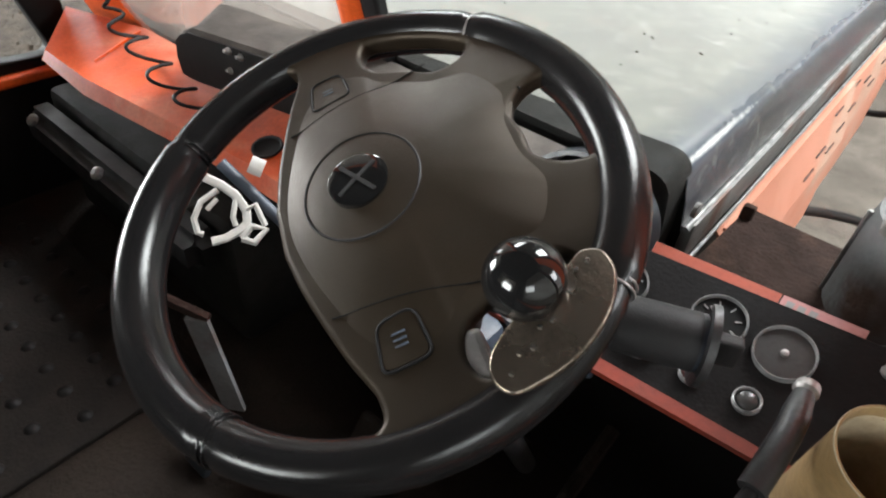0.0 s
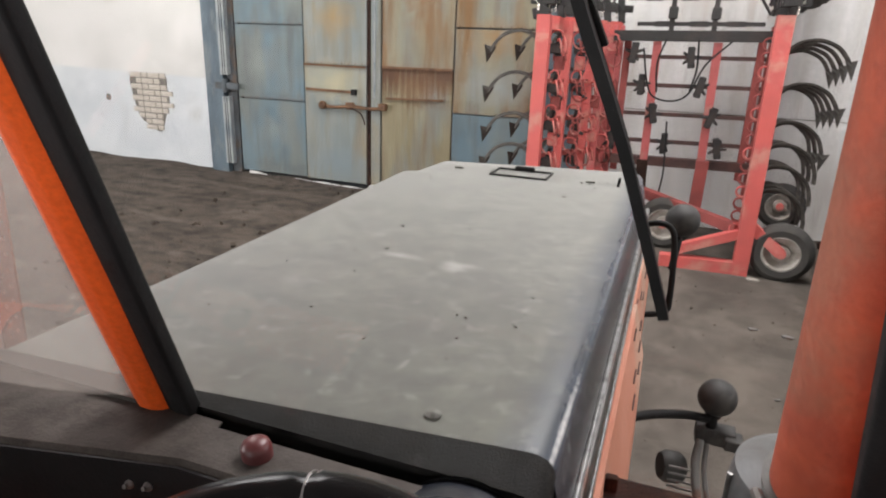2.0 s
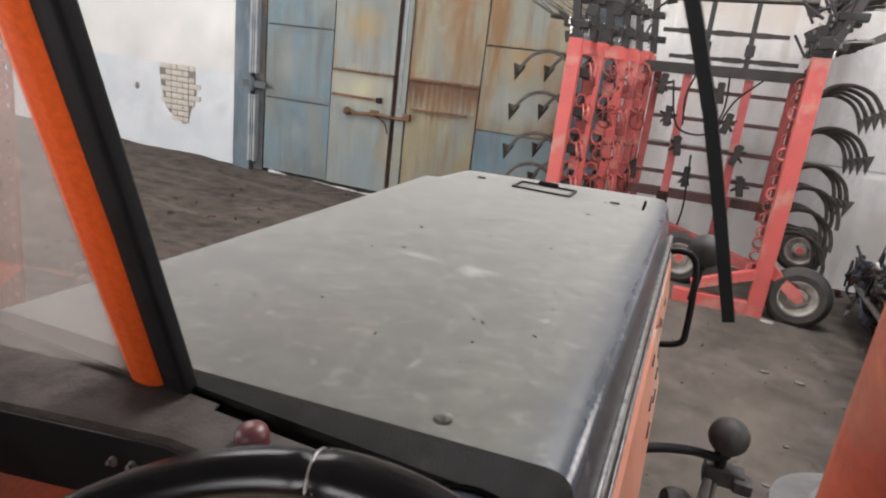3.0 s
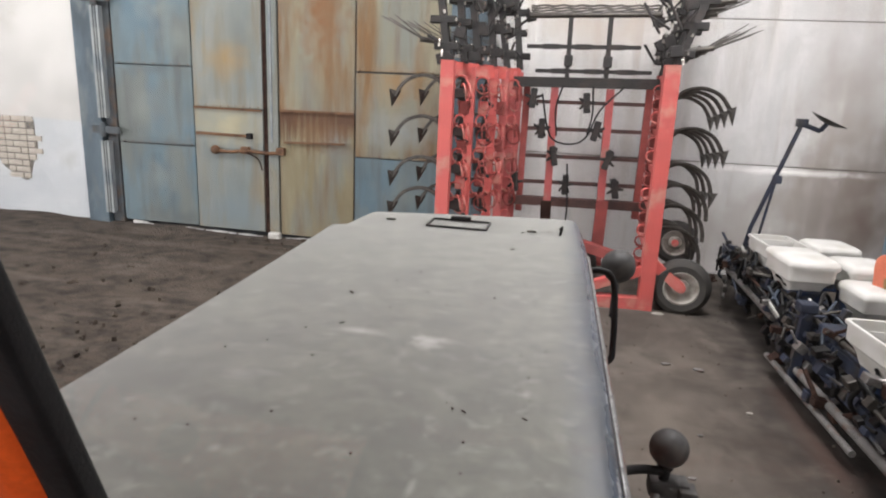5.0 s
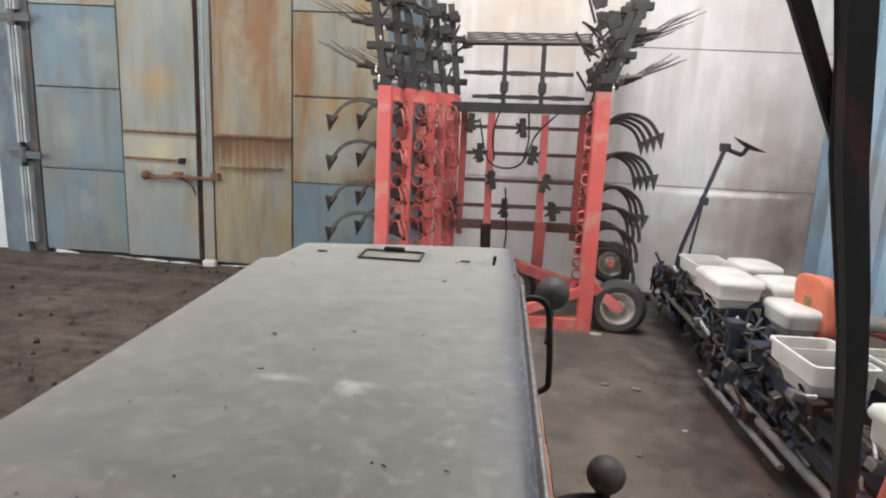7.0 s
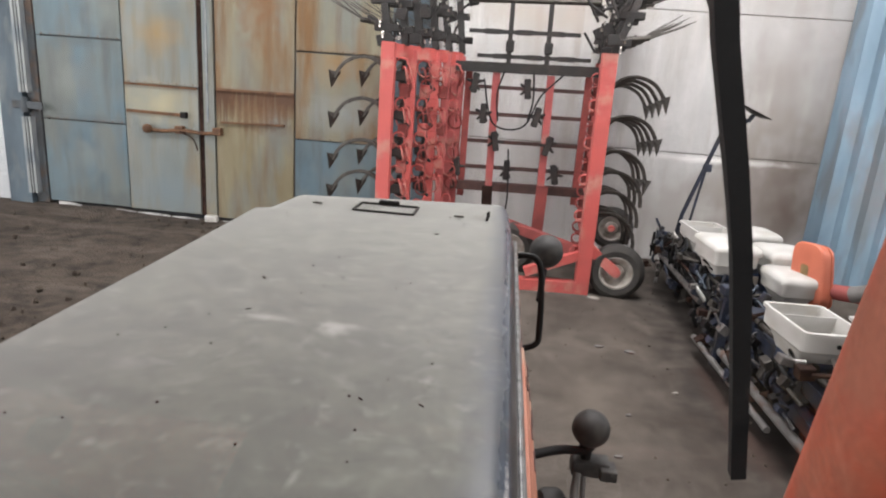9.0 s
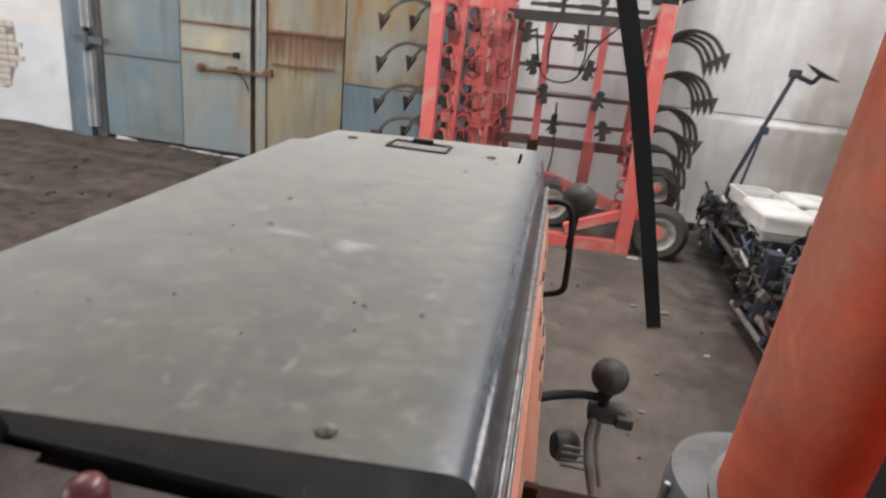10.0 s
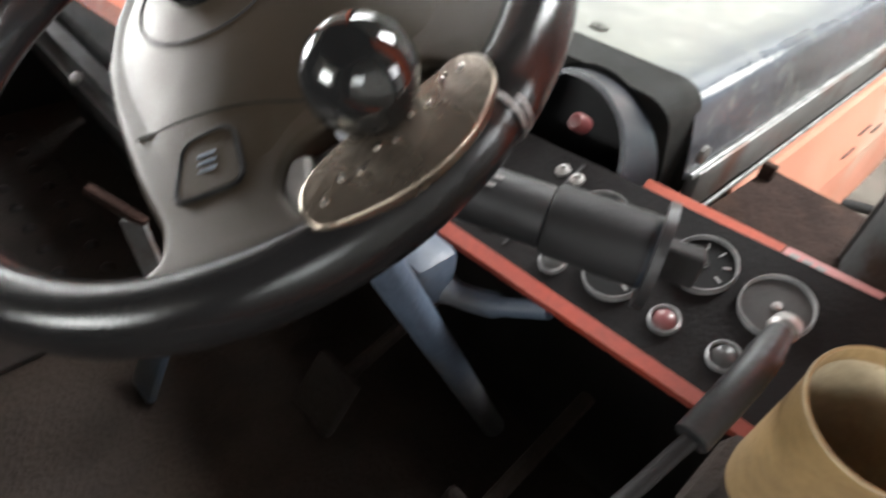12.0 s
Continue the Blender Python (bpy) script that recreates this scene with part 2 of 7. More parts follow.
M_DUSTY_GLASS = mat("dusty_grey_gauge_glass", (0.036, 0.036, 0.035), (0.022, 0.022, 0.021), 0.3, scale=40, fine=200, bump=0.05)
M_RED_LENS = mat("dull_red_lens", (0.11, 0.028, 0.028), (0.075, 0.021, 0.021), 0.35, fine=60, bump=0.0)
M_CUP = mat("stained_tan_plastic", (0.23, 0.15, 0.062), (0.16, 0.105, 0.044), 0.55, scale=10, fine=140, bump=0.12)
M_CUP_IN = mat("pale_cup_inside", (0.42, 0.35, 0.23), (0.28, 0.22, 0.14), 0.6, scale=12, fine=140, bump=0.15)
M_LABEL = mat("pinkish_paper_label", (0.52, 0.25, 0.24), (0.40, 0.17, 0.16), 0.6, scale=20, fine=150, bump=0.05)
M_GLASS = glass_mat("windscreen_glass", (0.95, 0.97, 0.96), (0.010, 0.08))
M_SIDE_GLASS = glass_mat("side_window_glass", (0.93, 0.95, 0.94), (0.03, 0.55))
M_DUSTY_PANE = glass_mat("dusty_side_pane", (0.93, 0.95, 0.94), (0.03, 0.45), dust=0.15)
M_TYRE = mat("dusty_tyre_rubber", (0.030, 0.028, 0.026), (0.055, 0.050, 0.044), 0.8, scale=14, fine=120, bump=0.3)
M_RIM = mat("dirty_pale_wheel_rim", (0.36, 0.34, 0.31), (0.22, 0.19, 0.16), 0.6, scale=10, fine=90)
M_SHOVEL = mat("dark_worn_steel", (0.045, 0.041, 0.037), (0.095, 0.085, 0.074), 0.42, 0.6, scale=16, fine=140)
M_BLUE_FRAME = mat("dark_blue_machine_paint", (0.018, 0.025, 0.047), (0.012, 0.015, 0.024), 0.5, scale=8, fine=90, third=(0.030, 0.027, 0.025), third_scale=5)
M_BLUE_BOX = mat("blue_plastic_housing", (0.018, 0.042, 0.105), (0.013, 0.027, 0.060), 0.5, scale=8, fine=90, third=(0.05, 0.055, 0.065), third_scale=5)
M_BOX_WHITE = mat("white_hopper_plastic", (0.60, 0.59, 0.56), (0.49, 0.478, 0.44), 0.5, scale=5, fine=80, bump=0.06, third=(0.50, 0.46, 0.39), third_scale=4, third_lo=0.58, third_hi=0.72)
M_IMPLEMENT_BLACK = mat("dusty_black_implement_paint", (0.013, 0.0115, 0.011), (0.022, 0.019, 0.0175), 0.6, scale=9, fine=90, bump=0.15, third=(0.034, 0.026, 0.023), third_scale=5)
M_SEAT = mat("orange_red_seat_plastic", (0.58, 0.16, 0.09), (0.48, 0.13, 0.075), 0.5, scale=6, fine=80)


# ---- building blocks ----
def part(name, bm, material, parent=None, label="", smooth=0):
    """Links a bmesh, given in world coordinates, as one mesh object. smooth: the angle in degrees below which edges are rounded."""
    me = bpy.data.meshes.new(name)
    lo = Vector([min(v.co[i] for v in bm.verts) for i in range(3)])
    hi = Vector([max(v.co[i] for v in bm.verts) for i in range(3)])
    mid = (lo + hi) / 2
    bmesh.ops.translate(bm, verts=bm.verts, vec=-mid)
    bmesh.ops.recalc_face_normals(bm, faces=bm.faces)
    if smooth:
        lim = radians(smooth)
        for f in bm.faces:
            f.smooth = True
        for e in bm.edges:
            if len(e.link_faces) == 2 and e.calc_face_angle(0) > lim:
                e.smooth = False
    bm.to_mesh(me)
    bm.free()
    me.materials.append(material)
    ob = new(name, me)
    ob.matrix_world = Matrix.Translation(mid)
    while parent and parent.parent and parent.parent.parent:
        parent = parent.parent
    if parent:
        ob.parent = parent
        ob.matrix_parent_inverse = world_of(parent).inverted()
    if label:
        tagged(ob, label)
    return ob


def world_of(ob):
    return world_of(ob.parent) @ ob.matrix_parent_inverse @ ob.matrix_basis if ob.parent else ob.matrix_basis


def thing(name, at, label, category, group="", kind=""):
    ob = new(name)
    ob.location = at
    ob.matrix_basis = Matrix.Translation(at)
    ob.empty_display_size = 0.05
    return tagged(ob, label, category, group, kind)


def B():
    return bmesh.new()


def box(bm, x0, x1, y0, y1, z0, z1, bevel=0.0, turn=None, seg=2):
    """A box, if wanted with rounded edges and turned about its middle."""
    c = Vector(((x0 + x1) / 2, (y0 + y1) / 2, (z0 + z1) / 2))
    r = bmesh.ops.create_cube(bm, size=1)
    vs = r["verts"]
    bmesh.ops.scale(bm, verts=vs, vec=(abs(x1 - x0), abs(y1 - y0), abs(z1 - z0)))
    if bevel:
        es = list({e for v in vs for e in v.link_edges})
        out = bmesh.ops.bevel(bm, geom=es, offset=bevel, segments=seg, affect="EDGES", profile=0.5)
        vs = list({v for f in out["faces"] for v in f.verts} | {v for v in vs if v.is_valid})
    m = Matrix.Translation(c) @ (turn.to_4x4() if turn else Matrix())
    bmesh.ops.transform(bm, matrix=m, verts=vs)
    return bm


def frame_of(d):
    d = Vector(d).normalized()
    a = d.orthogonal().normalized()
    return a, d.cross(a).normalized(), d


def tube(bm, pts, r, seg=10, caps=True, closed=False, flat=1.0):
    """A round bar along points; r is one radius or one for each point."""
    pts = [Vector(p) for p in pts]
    n = len(pts)
    rs = r if isinstance(r, (list, tuple)) else [r] * n
    rings, a = [], None
    for i, p in enumerate(pts):
        if closed:
            d = pts[(i + 1) % n] - pts[i - 1]
        else:
            d = pts[min(i + 1, n - 1)] - pts[max(i - 1, 0)]
        d.normalize()
        a = d.orthogonal().normalized() if a is None else (a - d * a.dot(d)).normalized()
        b = d.cross(a)
        rings.append([bm.verts.new(p + (a * math.cos(2 * math.pi * k / seg) + b * flat * math.sin(2 * math.pi * k / seg)) * rs[i]) for k in range(seg)])
    for i in range(n if closed else n - 1):
        u, v = rings[i], rings[(i + 1) % n]
        for k in range(seg):
            bm.faces.new((u[k], u[(k + 1) % seg], v[(k + 1) % seg], v[k]))
    if caps and not closed:
        bm.faces.new(rings[0][::-1])
        bm.faces.new(rings[-1])
    return bm


def rod(bm, a, b, r, seg=12, r2=None):
    return tube(bm, [a, b], [r, r if r2 is None else r2], seg)


def beam(bm, a, b, w, h, up=(0, 0, 1)):
    """A rectangular bar from a to b."""
    a, b = Vector(a), Vector(b)
    d = (b - a).normalized()
    u = Vector(up)
    if abs(d.dot(u)) > 0.98:
        u = Vector((0, 1, 0))
    s = d.cross(u).normalized()
    t = s.cross(d).normalized()
    vs = []
    for p in (a, b):
        vs.append([bm.verts.new(p + s * (i * w / 2) + t * (j * h / 2)) for i, j in ((-1, -1), (1, -1), (1, 1), (-1, 1))])
    for k in range(4):
        bm.faces.new((vs[0][k], vs[0][(k + 1) % 4], vs[1][(k + 1) % 4], vs[1][k]))
    bm.faces.new(vs[0][::-1])
    bm.faces.new(vs[1])
    return bm


def ring(bm, c, n, r, t, seg=32, tseg=8):
    """A torus round c in the plane across n."""
    a, b, d = frame_of(n)
    c = Vector(c)
    return tube(bm, [c + (a * math.cos(2 * math.pi * k / seg) + b * math.sin(2 * math.pi * k / seg)) * r for k in range(seg)], t, tseg, closed=True)


def lathe(bm, c, n, prof, seg=28):
    """Turns (radius, height) pairs round the axis n through c."""
    a, b, d = frame_of(n)
    c = Vector(c)
    rings = []
    for r, h in prof:
        if r < 1e-6:
            rings.append([bm.verts.new(c + d * h)])
        else:
            rings.append([bm.verts.new(c + d * h + (a * math.cos(2 * math.pi * k / seg) + b * math.sin(2 * math.pi * k / seg)) * r) for k in range(seg)])
    for u, v in zip(rings, rings[1:]):
        for k in range(seg):
            q = [u[k % len(u)], u[(k + 1) % len(u)], v[(k + 1) % len(v)], v[k % len(v)]]
            q = list(dict.fromkeys(q))
            if len(q) > 2:
                bm.faces.new(q)
    return bm


def sweep(bm, section, stations):
    """Joins the same open section, moved to each station by a function of the section's points; gives a sheet."""
    rows = [[bm.verts.new(f(p)) for p in section] for f in stations]
    for u, v in zip(rows, rows[1:]):
        for k in range(len(section) - 1):
            bm.faces.new((u[k], u[k + 1], v[k + 1], v[k]))
    return bm


def thicken(bm, depth):
    """Gives an open sheet a thickness."""
    bmesh.ops.recalc_face_normals(bm, faces=bm.faces)
    bm.normal_update()
    bmesh.ops.solidify(bm, geom=bm.faces[:], thickness=depth)


def slab(bm, outline, d):
    """A flat plate: the outline of points, thickened by the vector d."""
    d = Vector(d)
    lo = [bm.verts.new(Vector(p)) for p in outline]
    hi = [bm.verts.new(Vector(p) + d) for p in outline]
    n = len(lo)
    bm.faces.new(lo[::-1])
    bm.faces.new(hi)
    for k in range(n):
        bm.faces.new((lo[k], lo[(k + 1) % n], hi[(k + 1) % n], hi[k]))
    return bm


def rounded(pts, r, seg=5):
    """A closed 2D outline with its corners rounded by r (one radius, or one for each corner)."""
    out, n = [], len(pts)
    for i in range(n):
        p, a, b = Vector(pts[i]), Vector(pts[i - 1]), Vector(pts[(i + 1) % n])
        q = r[i] if isinstance(r, (list, tuple)) else r
        u, v = (a - p), (b - p)
        k = min(q, u.length * 0.49, v.length * 0.49)
        s, e = p + u.normalized() * k, p + v.normalized() * k
        for j in range(seg + 1):
            t = j / seg
            out.append((1 - t) ** 2 * s + 2 * t * (1 - t) * p + t * t * e)
    return out


def plate_with_holes(outline, holes, thick, bevel, place, steps=3):
    """A bmesh of a flat plate with bevelled edges and openings, laid into the world by the matrix place."""
    cu = bpy.data.curves.new("outline", "CURVE")
    cu.dimensions, cu.fill_mode, cu.extrude, cu.bevel_depth, cu.bevel_resolution = "2D", "BOTH", thick / 2, bevel, steps
    for loop in (outline, *holes):
        sp = cu.splines.new("POLY")
        sp.points.add(len(loop) - 1)
        for q, p in zip(sp.points, loop):
            q.co = (p[0], p[1], 0, 1)
        sp.use_cyclic_u = True
    ob = bpy.data.objects.new("outline", cu)
    scene.collection.objects.link(ob)
    me = bpy.data.meshes.new_from_object(ob.evaluated_get(bpy.context.evaluated_depsgraph_get()))
    bm = bmesh.new()
    bm.from_mesh(me)
    bpy.data.objects.remove(ob)
    bpy.data.curves.remove(cu)
    bpy.data.meshes.remove(me)
    bmesh.ops.remove_doubles(bm, verts=bm.verts, dist=1e-5)
    bmesh.ops.transform(bm, matrix=place, verts=bm.verts)
    return bm


def smooth_loop(pts, n=8):
    """A closed curve through points (Catmull-Rom)."""
    out, m = [], len(pts)
    for i in range(m):
        p0, p1, p2, p3 = (Vector(pts[(i + k) % m]) for k in (-1, 0, 1, 2))
        for j in range(n):
            t = j / n
            out.append(0.5 * ((2 * p1) + (p2 - p0) * t + (2 * p0 - 5 * p1 + 4 * p2 - p3) * t * t + (3 * p1 - p0 - 3 * p2 + p3) * t ** 3))
    return out


def smooth_line(pts, n=6):
    pts = [Vector(p) for p in pts]
    ext = [2 * pts[0] - pts[1], *pts, 2 * pts[-1] - pts[-2]]
    out = []
    for i in range(1, len(ext) - 2):
        p0, p1, p2, p3 = ext[i - 1:i + 3]
        for j in range(n):
            t = j / n
            out.append(0.5 * ((2 * p1) + (p2 - p0) * t + (2 * p0 - 5 * p1 + 4 * p2 - p3) * t * t + (3 * p1 - p0 - 3 * p2 + p3) * t ** 3))
    return out + [pts[-1]]


# ---- the barn ----
M_PLASTER = mat("whitewashed_plaster", (0.636, 0.628, 0.602), (0.533, 0.525, 0.499), 0.85, scale=1.3, fine=40, bump=0.3, third=(0.430, 0.396, 0.335), third_scale=1.1, third_lo=0.60, third_hi=0.78, world_space=True)
M_DADO = mat("pale_blue_whitewash", (0.568, 0.593, 0.602), (0.473, 0.499, 0.516), 0.85, scale=1.6, fine=40, bump=0.3, third=(0.430, 0.430, 0.413), third_scale=1.4, third_lo=0.58, third_hi=0.74, world_space=True)
M_CONCRETE = mat("stained_concrete_panel", (0.605, 0.60, 0.59), (0.50, 0.495, 0.485), 0.85, scale=1.1, fine=45, bump=0.35, third=(0.33, 0.295, 0.265), third_scale=0.45, third_lo=0.50, third_hi=0.72, stretch=(1, 1, 0.55), world_space=True)
M_EARTH = mat("trampled_earth", (0.104, 0.079, 0.059), (0.042, 0.032, 0.0245), 0.95, scale=5.5, fine=26, bump=1.0, third=(0.125, 0.098, 0.074), third_scale=1.6, third_lo=0.5, third_hi=0.7, world_space=True, bump_dist=0.03)
M_YARD = mat("dirty_concrete_floor", (0.098, 0.082, 0.067), (0.062, 0.051, 0.041), 0.9, scale=2.4, fine=36, bump=0.4, third=(0.055, 0.042, 0.033), third_scale=0.7, third_lo=0.50, third_hi=0.66, world_space=True, bump_dist=0.01)
M_GATE_BLUE = mat("weathered_blue_gate_paint", (0.092, 0.150, 0.185), (0.146, 0.196, 0.212), 0.6, scale=1.6, fine=60, bump=0.15, third=(0.140, 0.159, 0.150), third_scale=0.9, stretch=(1, 1, 0.45), world_space=True)
M_GATE_PALE = mat("faded_grey_gate_paint", (0.225, 0.240, 0.215), (0.160, 0.195, 0.198), 0.6, scale=1.7, fine=60, bump=0.15, third=(0.236, 0.168, 0.068), third_scale=0.9, third_lo=0.50, third_hi=0.66, stretch=(1, 1, 0.4), world_space=True)
M_GATE_OCHRE = mat("rust_stained_gate_paint", (0.223, 0.205, 0.143), (0.192, 0.202, 0.181), 0.65, scale=2.2, fine=60, bump=0.2, third=(0.186, 0.097, 0.031), third_scale=1.5, third_lo=0.48, third_hi=0.64, stretch=(1.6, 1, 0.28), world_space=True)
M_GATE_RUST = mat("rust_streaked_gate_paint", (0.223, 0.196, 0.124), (0.192, 0.161, 0.093), 0.7, scale=3.0, fine=60, bump=0.2, third=(0.186, 0.199, 0.181), third_scale=1.6, third_lo=0.50, third_hi=0.66, stretch=(1.5, 1, 0.35), world_space=True)

for m, c, k in ((M_GATE_BLUE, (0.075, 0.075, 0.066), 0.55), (M_GATE_PALE, (0.150, 0.115, 0.062), 0.6), (M_GATE_OCHRE, (0.120, 0.070, 0.032), 0.6), (M_GATE_RUST, (0.115, 0.068, 0.032), 0.6)):
    streaks(m, c, k, 2.6, (3.2, 1, 0.30))
    streaks(m, tuple(v * 0.6 for v in c), k * 0.5, 1.1, (1.2, 1, 0.7), 0.52, 0.75)
streaks(M_CONCRETE, (0.36, 0.32, 0.28), 0.6, 2.2, (3.0, 1, 0.25))
streaks(M_CONCRETE, (0.76, 0.74, 0.71), 0.35, 2.6, (2.6, 1, 0.22), 0.52, 0.75)
streaks(M_EARTH, (0.185, 0.152, 0.120), 0.6, 1.7, (0.5, 1.7, 1), 0.50, 0.70)
streaks(M_EARTH, (0.022, 0.018, 0.015), 0.7, 9, (0.7, 1.2, 1), 0.56, 0.70)
streaks(M_YARD, (0.150, 0.128, 0.105), 0.5, 3.2, (1, 0.7, 1), 0.50, 0.72)
for m, c in ((M_GATE_BLUE, (0.060, 0.076, 0.080)), (M_GATE_PALE, (0.115, 0.118, 0.100)), (M_GATE_OCHRE, (0.110, 0.082, 0.045)), (M_GATE_RUST, (0.115, 0.070, 0.034))):
    streaks(m, c, 0.45, 2.6, (1.2, 1, 0.35), 0.50, 0.74)
    streaks(m, tuple(v * 0.55 for v in c), 0.40, 22, (1, 1, 0.5), 0.60, 0.78)


def hanging_rust(m, top, length, colour):
    """Rust that has run down from a seam at the height top: ragged streaks that thin out below it."""
    nt = m.node_tree
    p = nt.nodes["Principled BSDF"]
    geo = nt.nodes.new("ShaderNodeNewGeometry")
    sep = nt.nodes.new("ShaderNodeSeparateXYZ")
    nt.links.new(geo.outputs["Position"], sep.inputs[0])
    fall = nt.nodes.new("ShaderNodeMapRange")
    fall.inputs["From Min"].default_value, fall.inputs["From Max"].default_value = top - length, top
    fall.inputs["To Min"].default_value, fall.inputs["To Max"].default_value = -0.25, 0.62
    nt.links.new(sep.outputs["Z"], fall.inputs["Value"])
    streak = noise_fac(nt, geo.outputs["Position"], 7, 5, 0.2, 0.8, (2.2, 1, 0.10))
    add = nt.nodes.new("ShaderNodeMath")
    add.operation = "ADD"
    nt.links.new(fall.outputs["Result"], add.inputs[0])
    nt.links.new(streak, add.inputs[1])
    over = nt.nodes.new("ShaderNodeMath")
    over.operation = "LESS_THAN"
    nt.links.new(sep.outputs["Z"], over.inputs[0])
    over.inputs[1].default_value = top
    cut = nt.nodes.new("ShaderNodeMapRange")
    cut.inputs["From Min"].default_value, cut.inputs["From Max"].default_value = 0.62, 0.98
    nt.links.new(add.outputs[0], cut.inputs["Value"])
    old = p.inputs["Base Color"].links[0].from_socket
    both = nt.nodes.new("ShaderNodeMath")
    both.operation = "MULTIPLY"
    nt.links.new(cut.outputs["Result"], both.inputs[0])
    nt.links.new(over.outputs[0], both.inputs[1])
    nt.links.new(ramp_mix(nt, both.outputs[0], old, colour), p.inputs["Base Color"])


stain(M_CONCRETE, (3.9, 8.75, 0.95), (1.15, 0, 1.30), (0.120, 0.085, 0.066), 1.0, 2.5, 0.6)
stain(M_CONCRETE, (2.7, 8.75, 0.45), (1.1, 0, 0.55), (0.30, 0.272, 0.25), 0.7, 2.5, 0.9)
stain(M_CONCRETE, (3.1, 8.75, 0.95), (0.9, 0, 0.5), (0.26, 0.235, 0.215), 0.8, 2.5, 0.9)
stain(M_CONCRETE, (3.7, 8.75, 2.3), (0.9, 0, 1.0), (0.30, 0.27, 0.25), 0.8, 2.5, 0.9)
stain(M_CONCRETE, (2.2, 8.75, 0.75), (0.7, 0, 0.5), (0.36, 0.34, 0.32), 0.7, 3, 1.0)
stain(M_CONCRETE, (3.0, 8.75, 1.33), (1.0, 0, 0.055), (0.80, 0.79, 0.76), 1.0, 9, 0.6)
stain(M_CONCRETE, (0.6, 8.75, 3.6), (1.6, 0, 0.9), (0.40, 0.31, 0.22), 0.8, 2.5, 1.0)
stain(M_CONCRETE, (1.0, 8.75, 2.9), (1.2, 0, 0.5), (0.44, 0.37, 0.31), 0.6, 3, 1.0)
stain(M_GATE_PALE, (-4.22, 8.75, 2.35), (0.42, 0, 0.30), (0.25, 0.165, 0.062), 0.85, 5)
stain(M_GATE_PALE, (-4.2, 8.75, 1.50), (0.62, 0, 0.35), (0.37, 0.33, 0.20), 0.8, 4)
stain(M_GATE_OCHRE, (-2.84, 8.75, 3.0), (0.40, 0, 0.90), (0.170, 0.078, 0.026), 1.0, 8)
stain(M_GATE_OCHRE, (-1.8, 8.75, 2.15), (0.45, 0, 0.30), (0.22, 0.125, 0.042), 0.85, 6)
stain(M_GATE_OCHRE, (-1.7, 8.75, 1.55), (0.6, 0, 0.35), (0.24, 0.27, 0.27), 0.8, 4)
for x, z, a, b, k in ((-5.3, 0.7, 0.30, 0.35, 0.5), (-5.5, 1.7, 0.25, 0.4, 0.5), (-4.9, 2.6, 0.35, 0.3, 0.5), (-5.2, 3.0, 0.4, 0.2, 0.5), (-1.7, 0.7, 0.4, 0.3, 0.5)):
    stain(M_GATE_BLUE, (x, 8.75, z), (a, 0, b), (0.21, 0.23, 0.21), k, 5, 1.0)
for x, z, a, b, k in ((-5.1, 1.2, 0.6, 0.10, 0.6), (-5.2, 2.2, 0.6, 0.08, 0.6), (-5.7, 1.5, 0.10, 1.4, 0.5), (-5.0, 0.15, 0.9, 0.14, 0.6)):
    stain(M_GATE_BLUE, (x, 8.75, z), (a, 0, b), (0.075, 0.085, 0.085), k, 9, 1.0)
stain(M_GATE_PALE, (-4.1, 8.75, 0.3), (0.9, 0, 0.3), (0.15, 0.19, 0.21), 0.6, 6, 1.0)
hanging_rust(M_GATE_OCHRE, 4.5, 1.9, (0.115, 0.056, 0.023))
hanging_rust(M_GATE_RUST, 1.74, 0.85, (0.078, 0.038, 0.018))
stain(M_GATE_RUST, (-2.85, 8.75, 1.50), (0.52, 0, 0.26), (0.150, 0.078, 0.032), 0.85, 7, 1.0)
stain(M_GATE_RUST, (-2.75, 8.75, 1.62), (0.55, 0, 0.16), (0.085, 0.042, 0.020), 0.7, 12, 1.1)
stain(M_GATE_RUST, (-2.75, 8.75, 1.28), (0.50, 0, 0.10), (0.105, 0.055, 0.025), 0.6, 14, 1.2)
M_GATE_STEEL = mat("dark_gate_frame_steel", (0.058, 0.072, 0.082), (0.040, 0.042, 0.044), 0.6, scale=4, fine=60, third=(0.085, 0.058, 0.042), third_scale=3, world_space=True)
M_GATE_POST = mat("blue_gate_post_paint", (0.085, 0.122, 0.150), (0.052, 0.072, 0.088), 0.6, scale=3, fine=60, third=(0.15, 0.17, 0.175), third_scale=2.2, world_space=True, stretch=(1, 1, 0.4))
M_RUST = mat("rusty_iron", (0.17, 0.085, 0.040), (0.09, 0.050, 0.030), 0.8, scale=7, fine=70, bump=0.3)
M_BRICK = mat("pale_silicate_brick", (0.52, 0.48, 0.42), (0.40, 0.36, 0.31), 0.9, scale=9, fine=70, bump=0.4)
M_MORTAR = mat("grey_crumbled_mortar", (0.20, 0.185, 0.165), (0.13, 0.12, 0.105), 0.95, scale=20, fine=70, bump=0.5)
M_COLUMN = mat("light_blue_column_paint", (0.25, 0.37, 0.47), (0.17, 0.26, 0.34), 0.45, scale=3, fine=50, third=(0.20, 0.24, 0.27), third_scale=2, stretch=(1, 1, 0.3), world_space=True)
M_ROOF = mat("dusty_roof_boards", (0.22, 0.20, 0.17), (0.16, 0.14, 0.12), 0.9, scale=2, fine=30, world_space=True)
M_RIDGE = mat("pale_packed_dirt", (0.155, 0.135, 0.115), (0.085, 0.070, 0.057), 0.95, scale=9, fine=60, bump=0.5, world_space=True)
